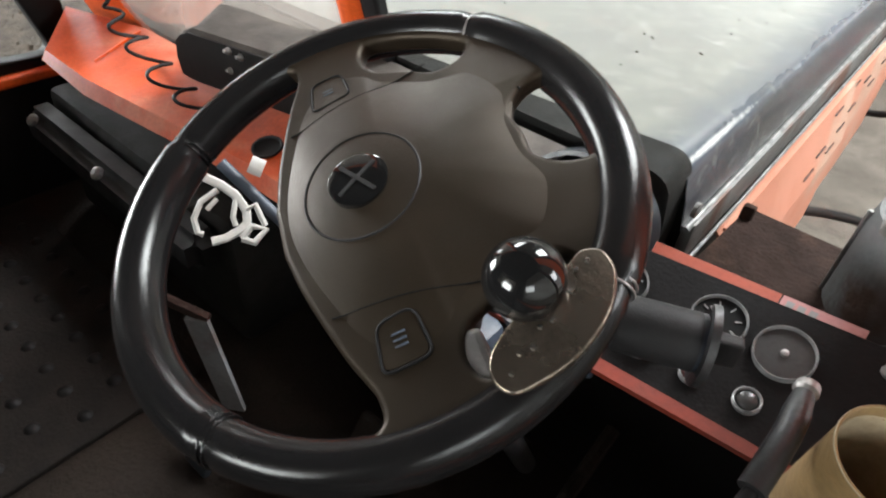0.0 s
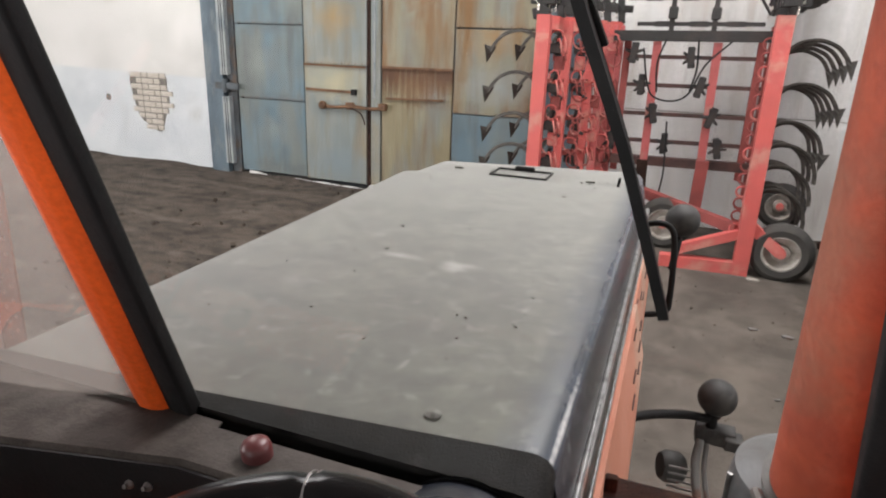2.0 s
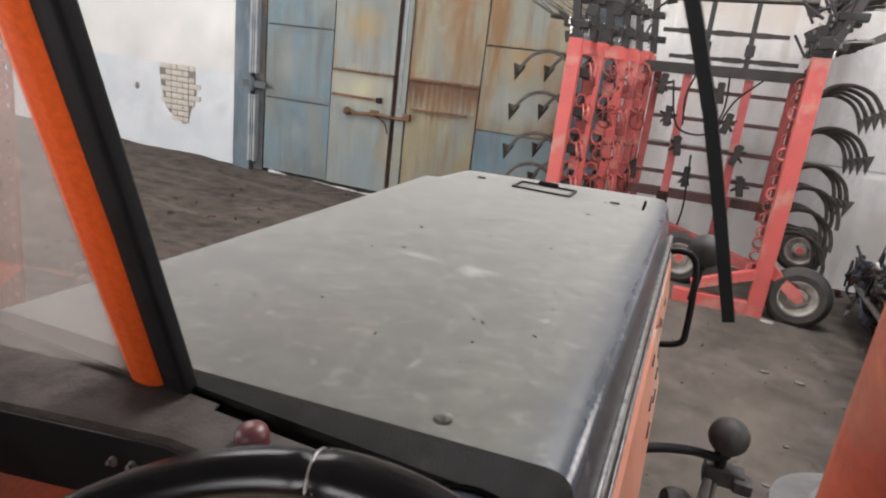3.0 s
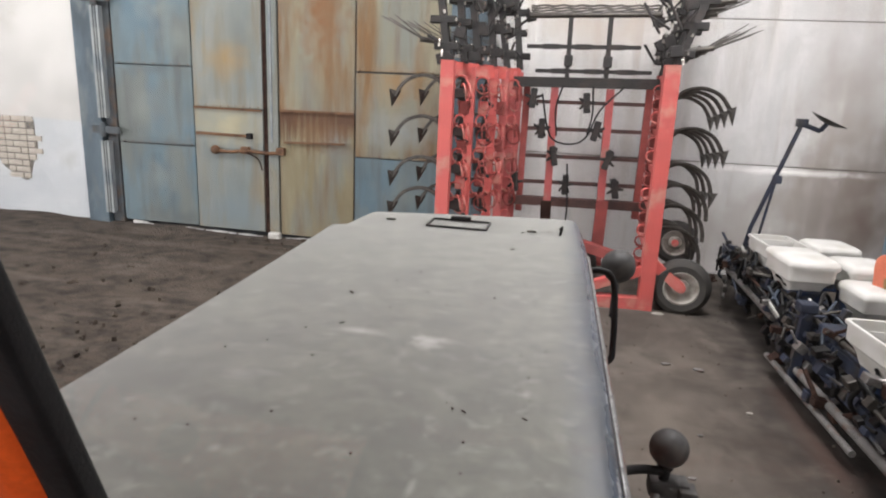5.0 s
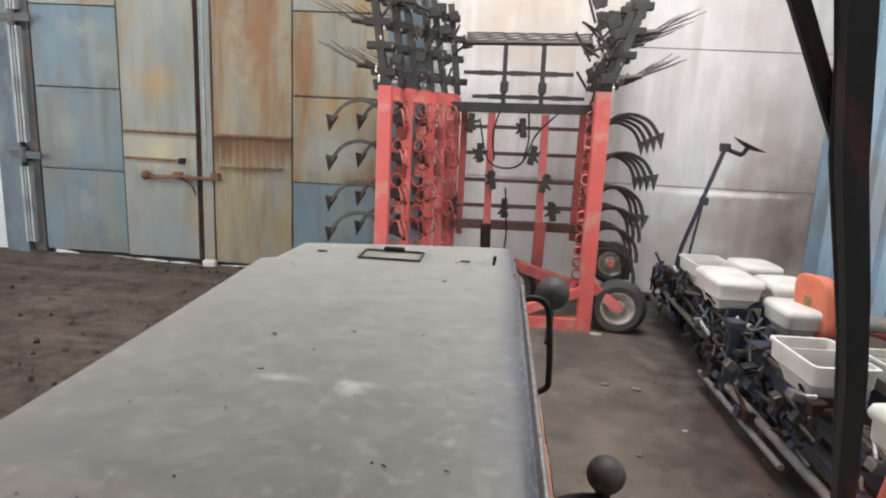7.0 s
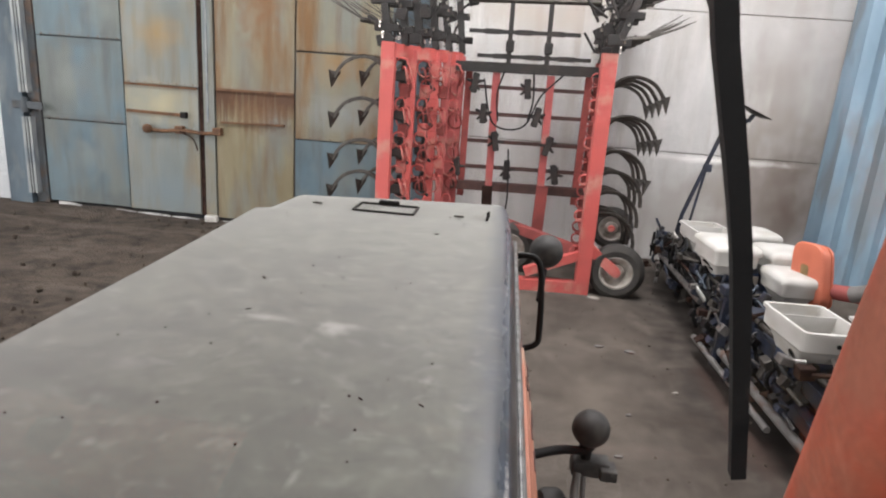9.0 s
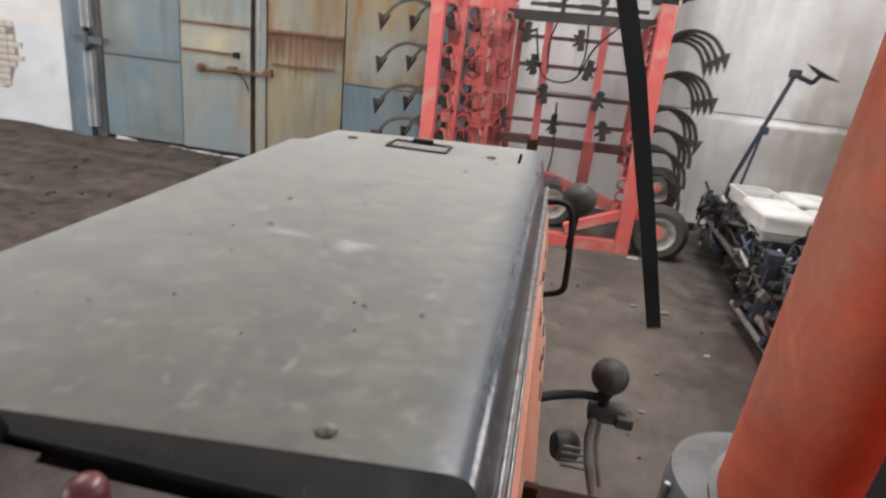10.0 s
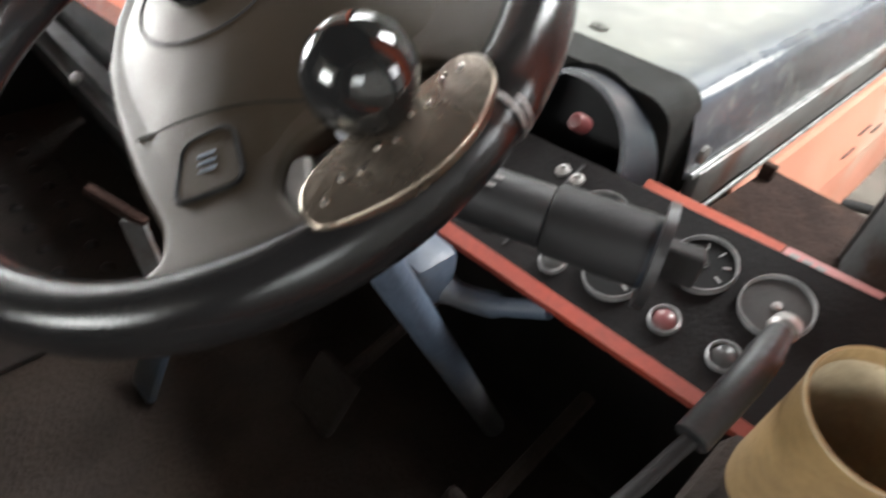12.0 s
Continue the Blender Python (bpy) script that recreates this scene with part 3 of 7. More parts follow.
M_GAP_LIGHT = mat("gap_daylight_tone", (0.62, 0.61, 0.59), (0.30, 0.29, 0.27), 0.9, scale=14, fine=60)

WALL_Y, GATE_H = 8.75, 4.6


def uneven_ground(name, x0, x1, y0, y1, step, height, material, z=0.0, seed=0.0):
    bm = B()
    nx, ny = round((x1 - x0) / step), round((y1 - y0) / step)
    rows = []
    for j in range(ny + 1):
        row = []
        for i in range(nx + 1):
            x, y = x0 + (x1 - x0) * i / nx, y0 + (y1 - y0) * j / ny
            h = noise.fractal(Vector((x * 0.9 + seed, y * 0.9, 0)), 1.0, 2.0, 4) * height + 0.012 * max(0.0, -3.5 - x) * min(1.0, max(0.0, y / 6))
            row.append(bm.verts.new((x, y, z + h)))
        rows.append(row)
    for u, v in zip(rows, rows[1:]):
        for i in range(nx):
            bm.faces.new((u[i], u[i + 1], v[i + 1], v[i]))
    return part(name, bm, material, smooth=60)


tagged(uneven_ground("floor", -15.5, 7.6, -16, 9.6, 0.11, 0.034, M_EARTH, -0.02), "bare trampled earth floor of the barn", "floor", kind="structure")
bm = B()
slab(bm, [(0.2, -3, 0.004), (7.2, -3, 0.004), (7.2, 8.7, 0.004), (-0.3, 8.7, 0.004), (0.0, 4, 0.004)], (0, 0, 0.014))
tagged(part("pavement", bm, M_YARD), "dirty oil-stained concrete strip, planter's shade painted in, let into the earth floor", "floor", kind="structure")

# dirt, oil and painted shade on concrete under the planter and towards the wall
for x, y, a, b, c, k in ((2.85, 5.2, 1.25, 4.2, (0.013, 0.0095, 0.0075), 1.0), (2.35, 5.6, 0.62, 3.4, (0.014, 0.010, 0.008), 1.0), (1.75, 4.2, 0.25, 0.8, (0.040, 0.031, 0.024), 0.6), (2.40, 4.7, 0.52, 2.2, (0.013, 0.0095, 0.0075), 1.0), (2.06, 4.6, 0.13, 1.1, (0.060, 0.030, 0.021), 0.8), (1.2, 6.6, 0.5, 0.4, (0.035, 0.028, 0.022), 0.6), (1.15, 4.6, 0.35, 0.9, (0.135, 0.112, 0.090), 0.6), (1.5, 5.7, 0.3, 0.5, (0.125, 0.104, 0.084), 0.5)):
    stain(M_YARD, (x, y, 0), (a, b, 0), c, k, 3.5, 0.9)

# front wall with the gate opening
bm = B()
box(bm, -15, -6.43, WALL_Y, WALL_Y + 0.45, -0.1, 6.2)
box(bm, -6.43, -0.62, WALL_Y + 0.002, WALL_Y + 0.45, GATE_H + 0.25, 6.2)
wall_left = tagged(part("wall_front", bm, M_PLASTER), "whitewashed brick end wall with flaking plaster", "wall", kind="structure")
bm = B()
slab(bm, [(-15, WALL_Y - 0.012, -0.05), (-6.44, WALL_Y - 0.012, -0.05), (-6.44, WALL_Y - 0.012, 1.425), (-9.2, WALL_Y - 0.012, 1.475), (-15, WALL_Y - 0.012, 1.52)], (0, 0.011, 0))
part("dado", bm, M_DADO, wall_left)
bm = B()
for z0, z1, d in ((-0.1, 1.383, 0.0), (1.393, 3.028, 0.004), (3.038, 6.2, 0.0)):
    box(bm, -0.62, 7.0, WALL_Y - d, WALL_Y + 0.4, z0, z1, 0.008)
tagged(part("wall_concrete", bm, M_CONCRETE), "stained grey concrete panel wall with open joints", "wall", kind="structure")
bm = B()
for z in (1.388, 3.033):
    box(bm, -0.62, 7.0, WALL_Y + 0.012, WALL_Y + 0.38, z - 0.006, z + 0.006)
part("joint", bm, M_MORTAR, bpy.data.objects["wall_concrete"])

# broken plaster with the bricks behind it
outline = [(-8.05, 1.42), (-7.70, 1.435), (-7.32, 1.445), (-7.29, 1.22), (-7.26, 1.0), (-7.36, 0.78), (-7.45, 0.56), (-7.54, 0.51), (-7.72, 0.60), (-7.90, 0.72), (-7.99, 0.95)]
bm = B()
slab(bm, [(x, WALL_Y - 0.013, z) for x, z in smooth_loop(outline, 3)], (0, -0.004, 0))
patch = part("bare_patch", bm, M_MORTAR, wall_left, "grey mortar laid bare where the plaster fell off")


def inside(x, z, poly):
    c, j = False, len(poly) - 1
    for i in range(len(poly)):
        (xi, zi), (xj, zj) = poly[i], poly[j]
        if (zi > z) != (zj > z) and x < (xj - xi) * (z - zi) / (zj - zi) + xi:
            c = not c
        j = i
    return c


for r in range(10):
    z = 0.54 + r * 0.093
    for k in range(7):
        w = 0.235 if k % 2 == r % 2 else 0.115
        x = -8.16 + sum(0.247 if q % 2 == r % 2 else 0.127 for q in range(k))
        if inside(x + w / 2, z + 0.04, outline):
            bm = B()
            box(bm, x, x + w, WALL_Y - 0.030 - 0.006 * random.random(), WALL_Y - 0.010, z, z + 0.078, 0.006, seg=1)
            part("brick", bm, M_BRICK, patch)
bm = B()
lathe(bm, (-8.575, WALL_Y - 0.011, 1.015), (0, -1, 0), [(0.07, 0), (0.05, 0.002), (0, 0.003)], 10)
part("hole", bm, M_MORTAR, wall_left)

# other sides and roof, out of view; their openings are assumed for the lamps
bm = B()
box(bm, -15.4, -15, -15.4, -4.4, -0.1, 3.0)
box(bm, -15.4, -15, 0.2, WALL_Y, -0.1, 3.0)
box(bm, -15.4, -15, -15.4, WALL_Y, 5.2, 6.2)
box(bm, -15.4, -15, -4.4, 0.2, 4.0, 5.2)
for y0, y1 in ((-15.4, -4.4), (0.2, 1.8), (5.4, WALL_Y)):
    box(bm, -15.4, -15, y0, y1, 3.0, 5.2)
tagged(part("wall_west", bm, M_PLASTER), "unseen whitewashed long wall with assumed high windows", "wall", kind="structure")
bm = B()
box(bm, 7.0, 7.4, -15.4, WALL_Y, -0.1, 3.0)
box(bm, 7.0, 7.4, -15.4, WALL_Y, 5.2, 6.2)
for y0, y1 in ((-15.4, -6.7), (-3.3, 2.7), (6.1, WALL_Y)):
    box(bm, 7.0, 7.4, y0, y1, 3.0, 5.2)
tagged(part("wall_east", bm, M_CONCRETE), "unseen grey concrete long wall with assumed high windows", "wall", kind="structure")
bm = B()
box(bm, -15.4, -6.2, -15.4, -15.0, -0.1, 6.2)
box(bm, 0.2, 7.4, -15.4, -15.0, -0.1, 6.2)
box(bm, -6.2, 0.2, -15.4, -15.0, 5.1, 6.2)
tagged(part("wall_back", bm, M_PLASTER), "unseen whitewashed back wall with an assumed wide open gateway", "wall", kind="structure")
bm = B()
box(bm, -15.4, 7.4, -15.4, 3.3, 6.2, 6.4)
box(bm, -15.4, 7.4, 6.7, WALL_Y + 0.45, 6.2, 6.4)
for x0, x1 in ((-15.4, -6.1), (-3.9, 0.1), (2.3, 7.4)):
    box(bm, x0, x1, 3.3, 6.7, 6.2, 6.4)
tagged(part("ceiling", bm, M_ROOF), "unseen dusty boarded roof with two assumed open roof lights", "ceiling", kind="structure")
bm = B()
box(bm, -200, 200, -200, 200, -0.30, -0.16)
tagged(part("ground", bm, M_EARTH), "bare earth yard round the barn", "ground", kind="structure")

# ---- the gate ----
gate = thing("door_1", (-3.6, WALL_Y, 0), "tall two-leaf sheet steel gate with rust-streaked blue paint", "gate", kind="structure")
for x0, x1 in ((-6.43, -6.10), (-1.12, -0.62)):
    bm = B()
    box(bm, x0, x1, WALL_Y - 0.10, WALL_Y + 0.3, -0.05, GATE_H + 0.25, 0.012)
    part("gate_post", bm, M_GATE_POST, gate)
bm = B()
box(bm, -6.08, -5.90, WALL_Y - 0.03, WALL_Y + 0.25, 0.0, GATE_H + 0.2, 0.01)
part("door_jamb", bm, M_GATE_STEEL, gate)
for z0, z1 in ((0.14, 1.18), (1.50, 3.0), (3.2, 4.5)):
    for x0, x1, d in ((-6.125, -6.085, 0.020), (-6.072, -6.052, 0.012), (-6.030, -5.995, 0.016)):
        bm = B()
        box(bm, x0, x1, WALL_Y - 0.10 - d, WALL_Y - 0.028, z0, z1, 0.005)
        part("cover_strip", bm, M_STRIP, gate, "pale flaking strip on the post")
for z in (1.34, 3.1):
    bm = B()
    rod(bm, (-6.06, WALL_Y - 0.105, z - 0.10), (-6.06, WALL_Y - 0.105, z + 0.10), 0.045)
    box(bm, -6.24, -5.80, WALL_Y - 0.125, WALL_Y - 0.105, z - 0.05, z + 0.05, 0.006)
    part("hinge", bm, M_GATE_STEEL, gate)
bm = B()
box(bm, -6.43, -0.62, WALL_Y - 0.05, WALL_Y + 0.3, GATE_H, GATE_H + 0.25, 0.01)
part("lintel", bm, M_GATE_POST, gate)

# sheets: x0, x1, z0, z1, material, depth of the face
SHEETS = [
    (-5.88, -4.700, 0.05, 1.168, M_GATE_BLUE, 0.000), (-5.88, -4.700, 1.184, 2.245, M_GATE_BLUE, 0.003), (-5.88, -4.700, 2.260, 3.28, M_GATE_BLUE, 0.001), (-5.88, -4.700, 3.295, 4.55, M_GATE_PALE, 0.002),
    (-4.684, -3.672, 0.04, 1.715, M_GATE_PALE, 0.012), (-4.684, -3.672, 1.735, 4.55, M_GATE_PALE, 0.0),
    (-3.430, -2.376, 0.02, 1.722, M_GATE_RUST, 0.004), (-3.430, -2.376, 1.742, 4.55, M_GATE_OCHRE, 0.001),
    (-2.356, -1.13, 0.02, 1.163, M_GATE_BLUE, 0.002), (-2.356, -1.13, 1.178, 2.262, M_GATE_OCHRE, 0.004), (-2.356, -1.13, 2.282, 3.30, M_GATE_OCHRE, 0.001), (-2.356, -1.13, 3.315, 4.55, M_GATE_PALE, 0.003)]
for x0, x1, z0, z1, m, d in SHEETS:
    bm = B()
    box(bm, x0, x1, WALL_Y - 0.02 - d, WALL_Y + 0.0, z0, z1, 0.004, seg=1)
    part("sheet", bm, m, gate)
for x in (-5.87, -4.692, -3.69, -3.415, -2.366, -1.16):
    bm = B()
    box(bm, x - 0.03, x + 0.03, WALL_Y + 0.005, WALL_Y + 0.06, 0.1, GATE_H)
    part("leaf_frame", bm, M_GATE_STEEL, gate)
for z in (0.2, 1.17, 1.725, 2.25, 3.28, 4.5):
    bm = B()
    box(bm, -5.88, -1.13, WALL_Y + 0.062, WALL_Y + 0.10, z - 0.03, z + 0.03)
    part("leaf_frame", bm, M_GATE_STEEL, gate)
bm = B()
box(bm, -5.88, -1.13, WALL_Y + 0.104, WALL_Y + 0.114, 0.1, GATE_H)
part("backing", bm, M_GATE_STEEL, gate)
# pale angle at the meeting of the leaves, with a rubbed ridge
bm = B()
box(bm, -3.590, -3.445, WALL_Y - 0.045, WALL_Y - 0.005, 0.02, GATE_H, 0.006)
part("cover_post", bm, M_GATE_PALE, gate, "pale square post at the meeting of the leaves")
bm = B()
box(bm, -3.545, -3.520, WALL_Y - 0.058, WALL_Y - 0.046, 1.30, GATE_H, 0.004)
part("cover_ridge", bm, M_STRIP, gate, "flaking pale ridge")
bm = B()
box(bm, -3.668, -3.596, WALL_Y - 0.012, WALL_Y + 0.03, 0.03, GATE_H)
part("gap", bm, M_RUST_PLATE, gate, "dark rusty gap between the leaves")
for a, b, t in (((-4.68, 1.722), (-3.68, 1.712), 0.014), ((-4.66, 1.372), (-3.87, 1.362), 0.019), ((-3.42, 1.732), (-2.38, 1.735), 0.016), ((-3.36, 1.310), (-2.50, 1.330), 0.013)):
    bm = B()
    beam(bm, ((a[0]), WALL_Y - 0.043, a[1]), (b[0], WALL_Y - 0.043, b[1]), 0.026, 2 * t)
    part("strap", bm, M_RUST, gate)
bm = B()
tube(bm, smooth_line([(-4.36, WALL_Y - 0.07, 1.150), (-4.15, WALL_Y - 0.08, 1.140), (-3.9, WALL_Y - 0.08, 1.165), (-3.6, WALL_Y - 0.075, 1.150), (-3.34, WALL_Y - 0.07, 1.172)]), 0.024, 8)
bolt = part("bolt", bm, M_RUST, gate, "bent rusty sliding bolt", smooth=50)
bm = B()
bmesh.ops.create_uvsphere(bm, u_segments=14, v_segments=10, radius=0.062)
bmesh.ops.translate(bm, verts=bm.verts, vec=(-4.36, WALL_Y - 0.085, 1.158))
part("bolt_knob", bm, M_RUST, bolt, smooth=60)
for x, z in ((-3.92, 1.17), (-3.40, 1.185)):
    bm = B()
    box(bm, x - 0.06, x + 0.06, WALL_Y - 0.1, WALL_Y - 0.02, z - 0.05, z + 0.05, 0.012)
    part("staple", bm, M_RUST, gate)
bm = B()
tube(bm, smooth_line([(-3.90, WALL_Y - 0.10, 1.15), (-3.72, WALL_Y - 0.11, 1.07), (-3.66, WALL_Y - 0.10, 0.92)]), 0.010, 6)
part("chain", bm, M_RUST_PLATE, gate, smooth=60)
bm = B()
box(bm, -3.90, -3.82, WALL_Y - 0.085, WALL_Y - 0.02, 1.325, 1.405, 0.008)
part("lock", bm, M_BLACK_STEEL, gate)
# rivet heads along the seams
rivet = None
for x0, x1, z in ((-5.80, -4.75, 1.20), (-5.80, -4.75, 2.275), (-4.62, -3.74, 1.755), (-2.30, -1.20, 1.195), (-2.30, -1.20, 2.298)):
    for k in range(9):
        at = Vector((x0 + (x1 - x0) * k / 8, WALL_Y - 0.024, z))
        if rivet is None:
            bm = B()
            lathe(bm, at, (0, -1, 0), [(0.011, -0.004), (0.009, 0.004), (0, 0.006)], 8)
            rivet, home = part("rivet", bm, M_RUST, gate, smooth=60), at
        else:
            o = rivet.copy()
            scene.collection.objects.link(o)
            o.matrix_basis = Matrix.Translation(at - home) @ rivet.matrix_basis
# pale strips paint the daylight that shows in the slit under the leaves
for x0, x1, z0, z1 in ((-5.74, -5.42, 0.035, 0.000), (-5.10, -4.62, -0.010, -0.018), (-4.58, -4.12, -0.018, -0.026), (-4.08, -3.70, -0.030, -0.042), (-3.36, -2.80, -0.035, -0.030)):
    bm = B()
    xm = (x0 + x1) / 2
    slab(bm, [(x0, WALL_Y - 0.06, z0 - 0.05), (x1, WALL_Y - 0.06, z1 - 0.05), (x1, WALL_Y - 0.06, z1 + 0.012), (xm, WALL_Y - 0.06, (z0 + z1) / 2 + 0.024), (x0, WALL_Y - 0.06, z0 + 0.014)], (0, 0.03, 0))
    tagged(part("light_gap_strip", bm, M_GAP_LIGHT), "pale strip painted for the daylight slit under the gate", "rubble", group="rubble under the gate")
bm = B()
box(bm, -3.585, -3.41, WALL_Y - 0.14, WALL_Y - 0.05, -0.06, 0.055, 0.02)
tagged(part("stone_block", bm, M_BOX_WHITE), "pale broken block against the foot of the gate", "stone")

# low pale ridge of packed dirt between the walked floor and the darkened strip
random.seed(8)
bm = B()
q = smooth_line([(2.10 - 0.42 * k / 9 + random.uniform(-0.012, 0.012), 6.75 - 2.40 * k / 9, 0.0) for k in range(10)], 6)
rows_d = []
for k, p in enumerate(q):
    w, h = 0.024 + random.uniform(-0.012, 0.014), 0.006 + random.uniform(0, 0.006)
    rows_d.append([bm.verts.new(v) for v in ((p.x - w, p.y, -0.004), (p.x - w * 0.4, p.y, h), (p.x + w * 0.3, p.y, h * 0.9), (p.x + w * 1.3, p.y, -0.004))])
for u, v in zip(rows_d, rows_d[1:]):
    for k in range(3):
        bm.faces.new((u[k], u[k + 1], v[k + 1], v[k]))
tagged(part("dirt_ridge", bm, M_RIDGE, smooth=60), "low pale ridge of packed dirt on the floor", "dirt ridge", kind="structure")

# blue column
bm = B()
sec = []
for k in range(9):
    sec.append(Vector((4.16 + 0.115 * k, WALL_Y - 0.45 - (0.06 if k % 2 else 0), 0)))
for a, b in zip(sec, sec[1:]):
    slab(bm, [a, b, b + Vector((0, 0.35, 0)), a + Vector((0, 0.35, 0))], (0, 0, 5.2))
tagged(part("column", bm, M_COLUMN), "light blue ribbed sheet steel pillar by the wall", "pillar", kind="structure")
bm = B()
box(bm, 5.1, 6.9, WALL_Y - 0.14, WALL_Y - 0.01, 0, 3.4, 0.02)
tagged(part("door_2", bm, M_RUST_PLATE), "dark rusty closed side door", "door", kind="structure")


# ---- the tractor: bonnet and outside ----
tractor = thing("tractor", (0, 1.2, 0), "orange wheeled tractor with a long dusty pale bonnet", "tractor")


def bonnet_mat():
    """Pale dusty paint; the dust is worn off along the right shoulder, where dark blue-grey paint shows."""
    m = mat("dusty_pale_bonnet_paint", (0.130, 0.132, 0.104), (0.082, 0.083, 0.066), 0.7, scale=16, fine=140, bump=0.07, third=(0.070, 0.069, 0.056), third_scale=6, third_lo=0.48, third_hi=0.70, world_space=True)
    nt = m.node_tree
    p = nt.nodes["Principled BSDF"]
    geo = nt.nodes.new("ShaderNodeNewGeometry")
    sep = nt.nodes.new("ShaderNodeSeparateXYZ")
    nt.links.new(geo.outputs["Position"], sep.inputs[0])
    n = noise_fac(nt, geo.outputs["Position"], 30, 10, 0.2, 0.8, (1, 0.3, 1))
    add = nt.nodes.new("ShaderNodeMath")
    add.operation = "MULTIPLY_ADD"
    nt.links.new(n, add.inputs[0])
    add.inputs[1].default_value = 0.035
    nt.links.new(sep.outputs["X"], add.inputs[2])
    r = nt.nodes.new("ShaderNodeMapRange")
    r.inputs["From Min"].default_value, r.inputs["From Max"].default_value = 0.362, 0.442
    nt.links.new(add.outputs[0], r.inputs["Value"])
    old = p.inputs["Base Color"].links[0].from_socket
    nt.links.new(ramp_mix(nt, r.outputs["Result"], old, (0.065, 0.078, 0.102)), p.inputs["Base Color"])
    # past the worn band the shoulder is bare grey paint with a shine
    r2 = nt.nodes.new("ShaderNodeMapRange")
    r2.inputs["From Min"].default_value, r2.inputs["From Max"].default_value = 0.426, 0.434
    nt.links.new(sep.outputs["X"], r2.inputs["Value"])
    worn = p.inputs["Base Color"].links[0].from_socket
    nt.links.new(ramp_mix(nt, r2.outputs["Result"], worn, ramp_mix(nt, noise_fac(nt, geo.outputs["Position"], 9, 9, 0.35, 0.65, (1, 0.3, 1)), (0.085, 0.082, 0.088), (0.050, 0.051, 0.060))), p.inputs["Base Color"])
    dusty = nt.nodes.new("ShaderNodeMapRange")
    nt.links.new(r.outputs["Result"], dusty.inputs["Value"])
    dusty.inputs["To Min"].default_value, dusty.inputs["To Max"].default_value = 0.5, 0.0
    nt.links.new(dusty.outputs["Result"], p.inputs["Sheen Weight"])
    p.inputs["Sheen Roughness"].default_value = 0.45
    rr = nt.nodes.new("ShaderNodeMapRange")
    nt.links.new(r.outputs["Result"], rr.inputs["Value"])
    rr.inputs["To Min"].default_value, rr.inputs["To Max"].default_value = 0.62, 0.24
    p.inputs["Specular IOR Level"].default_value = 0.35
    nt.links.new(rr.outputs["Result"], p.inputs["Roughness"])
    return m


M_BONNET = bonnet_mat()
for x, y, a, b, k in ((0.083, 1.865, 0.040, 0.040, 1.0), (0.095, 1.885, 0.065, 0.022, 0.55), (-0.062, 1.888, 0.060, 0.022, 0.6), (-0.20, 1.64, 0.045, 0.03, 0.35), (-0.12, 1.42, 0.012, 0.016, 0.5), (0.16, 1.40, 0.008, 0.03, 0.4), (-0.27, 1.36, 0.03, 0.010, 0.35), (0.29, 1.70, 0.01, 0.02, 0.4), (-0.02, 2.2, 0.03, 0.012, 0.3)):
    stain(M_BONNET, (x, y, 0), (a, b, 0), (0.42, 0.41, 0.38), k, 70, 0.8)
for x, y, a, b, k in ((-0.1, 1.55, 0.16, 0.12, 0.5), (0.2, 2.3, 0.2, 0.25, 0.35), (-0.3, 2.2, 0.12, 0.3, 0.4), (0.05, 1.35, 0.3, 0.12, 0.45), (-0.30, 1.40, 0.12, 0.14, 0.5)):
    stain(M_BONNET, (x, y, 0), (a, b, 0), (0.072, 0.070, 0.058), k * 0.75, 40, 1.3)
# grime blots; those by the cab also paint the bonnet's shaded rear end
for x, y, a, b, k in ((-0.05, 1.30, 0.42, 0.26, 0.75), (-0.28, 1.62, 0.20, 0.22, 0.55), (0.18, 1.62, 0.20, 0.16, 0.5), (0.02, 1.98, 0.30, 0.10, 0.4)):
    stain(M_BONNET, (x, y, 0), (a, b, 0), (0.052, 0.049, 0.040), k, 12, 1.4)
streaks(M_BONNET, (0.060, 0.060, 0.051), 0.6, 4.5, (1, 0.8, 1), 0.48, 0.74)
streaks(M_BONNET, (0.23, 0.23, 0.205), 0.55, 30, (1, 1, 1), 0.54, 0.76)
streaks(M_BONNET, (0.040, 0.038, 0.032), 0.7, 55, (1, 1, 1), 0.62, 0.78)
for x, y, a, b in ((0.245, 1.27, 0.030, 0.022), (0.02, 1.62, 0.05, 0.012), (-0.17, 1.75, 0.012, 0.05), (0.15, 1.55, 0.06, 0.05), (-0.05, 1.48, 0.05, 0.035)):
    stain(M_BONNET, (x, y, 0), (a, b, 0), (0.075, 0.073, 0.063), 0.55, 60, 1.2)
# bright lines paint the highlight on the shoulder's rounded, glossy edge
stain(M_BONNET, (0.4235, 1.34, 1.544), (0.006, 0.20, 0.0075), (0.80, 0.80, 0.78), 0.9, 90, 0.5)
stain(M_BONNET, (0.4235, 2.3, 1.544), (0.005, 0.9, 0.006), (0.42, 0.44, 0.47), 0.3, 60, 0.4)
M_PLUG = mat("dusty_pale_plug", (0.17, 0.168, 0.145), (0.05, 0.047, 0.041), 0.6, scale=60, fine=160)
M_GUARD_SHEET = mat("rusty_paint_with_pane_reflection", (0.50, 0.27, 0.20), (0.38, 0.17, 0.115), 0.6, scale=6, fine=90, bump=0.2, third=(0.56, 0.40, 0.34), third_scale=2.5, stretch=(1, 1, 0.3))
M_RUST_GUARD = mat("rusty_orange_paint", (0.30, 0.085, 0.035), (0.20, 0.06, 0.03), 0.6, scale=12, fine=120, bump=0.2)
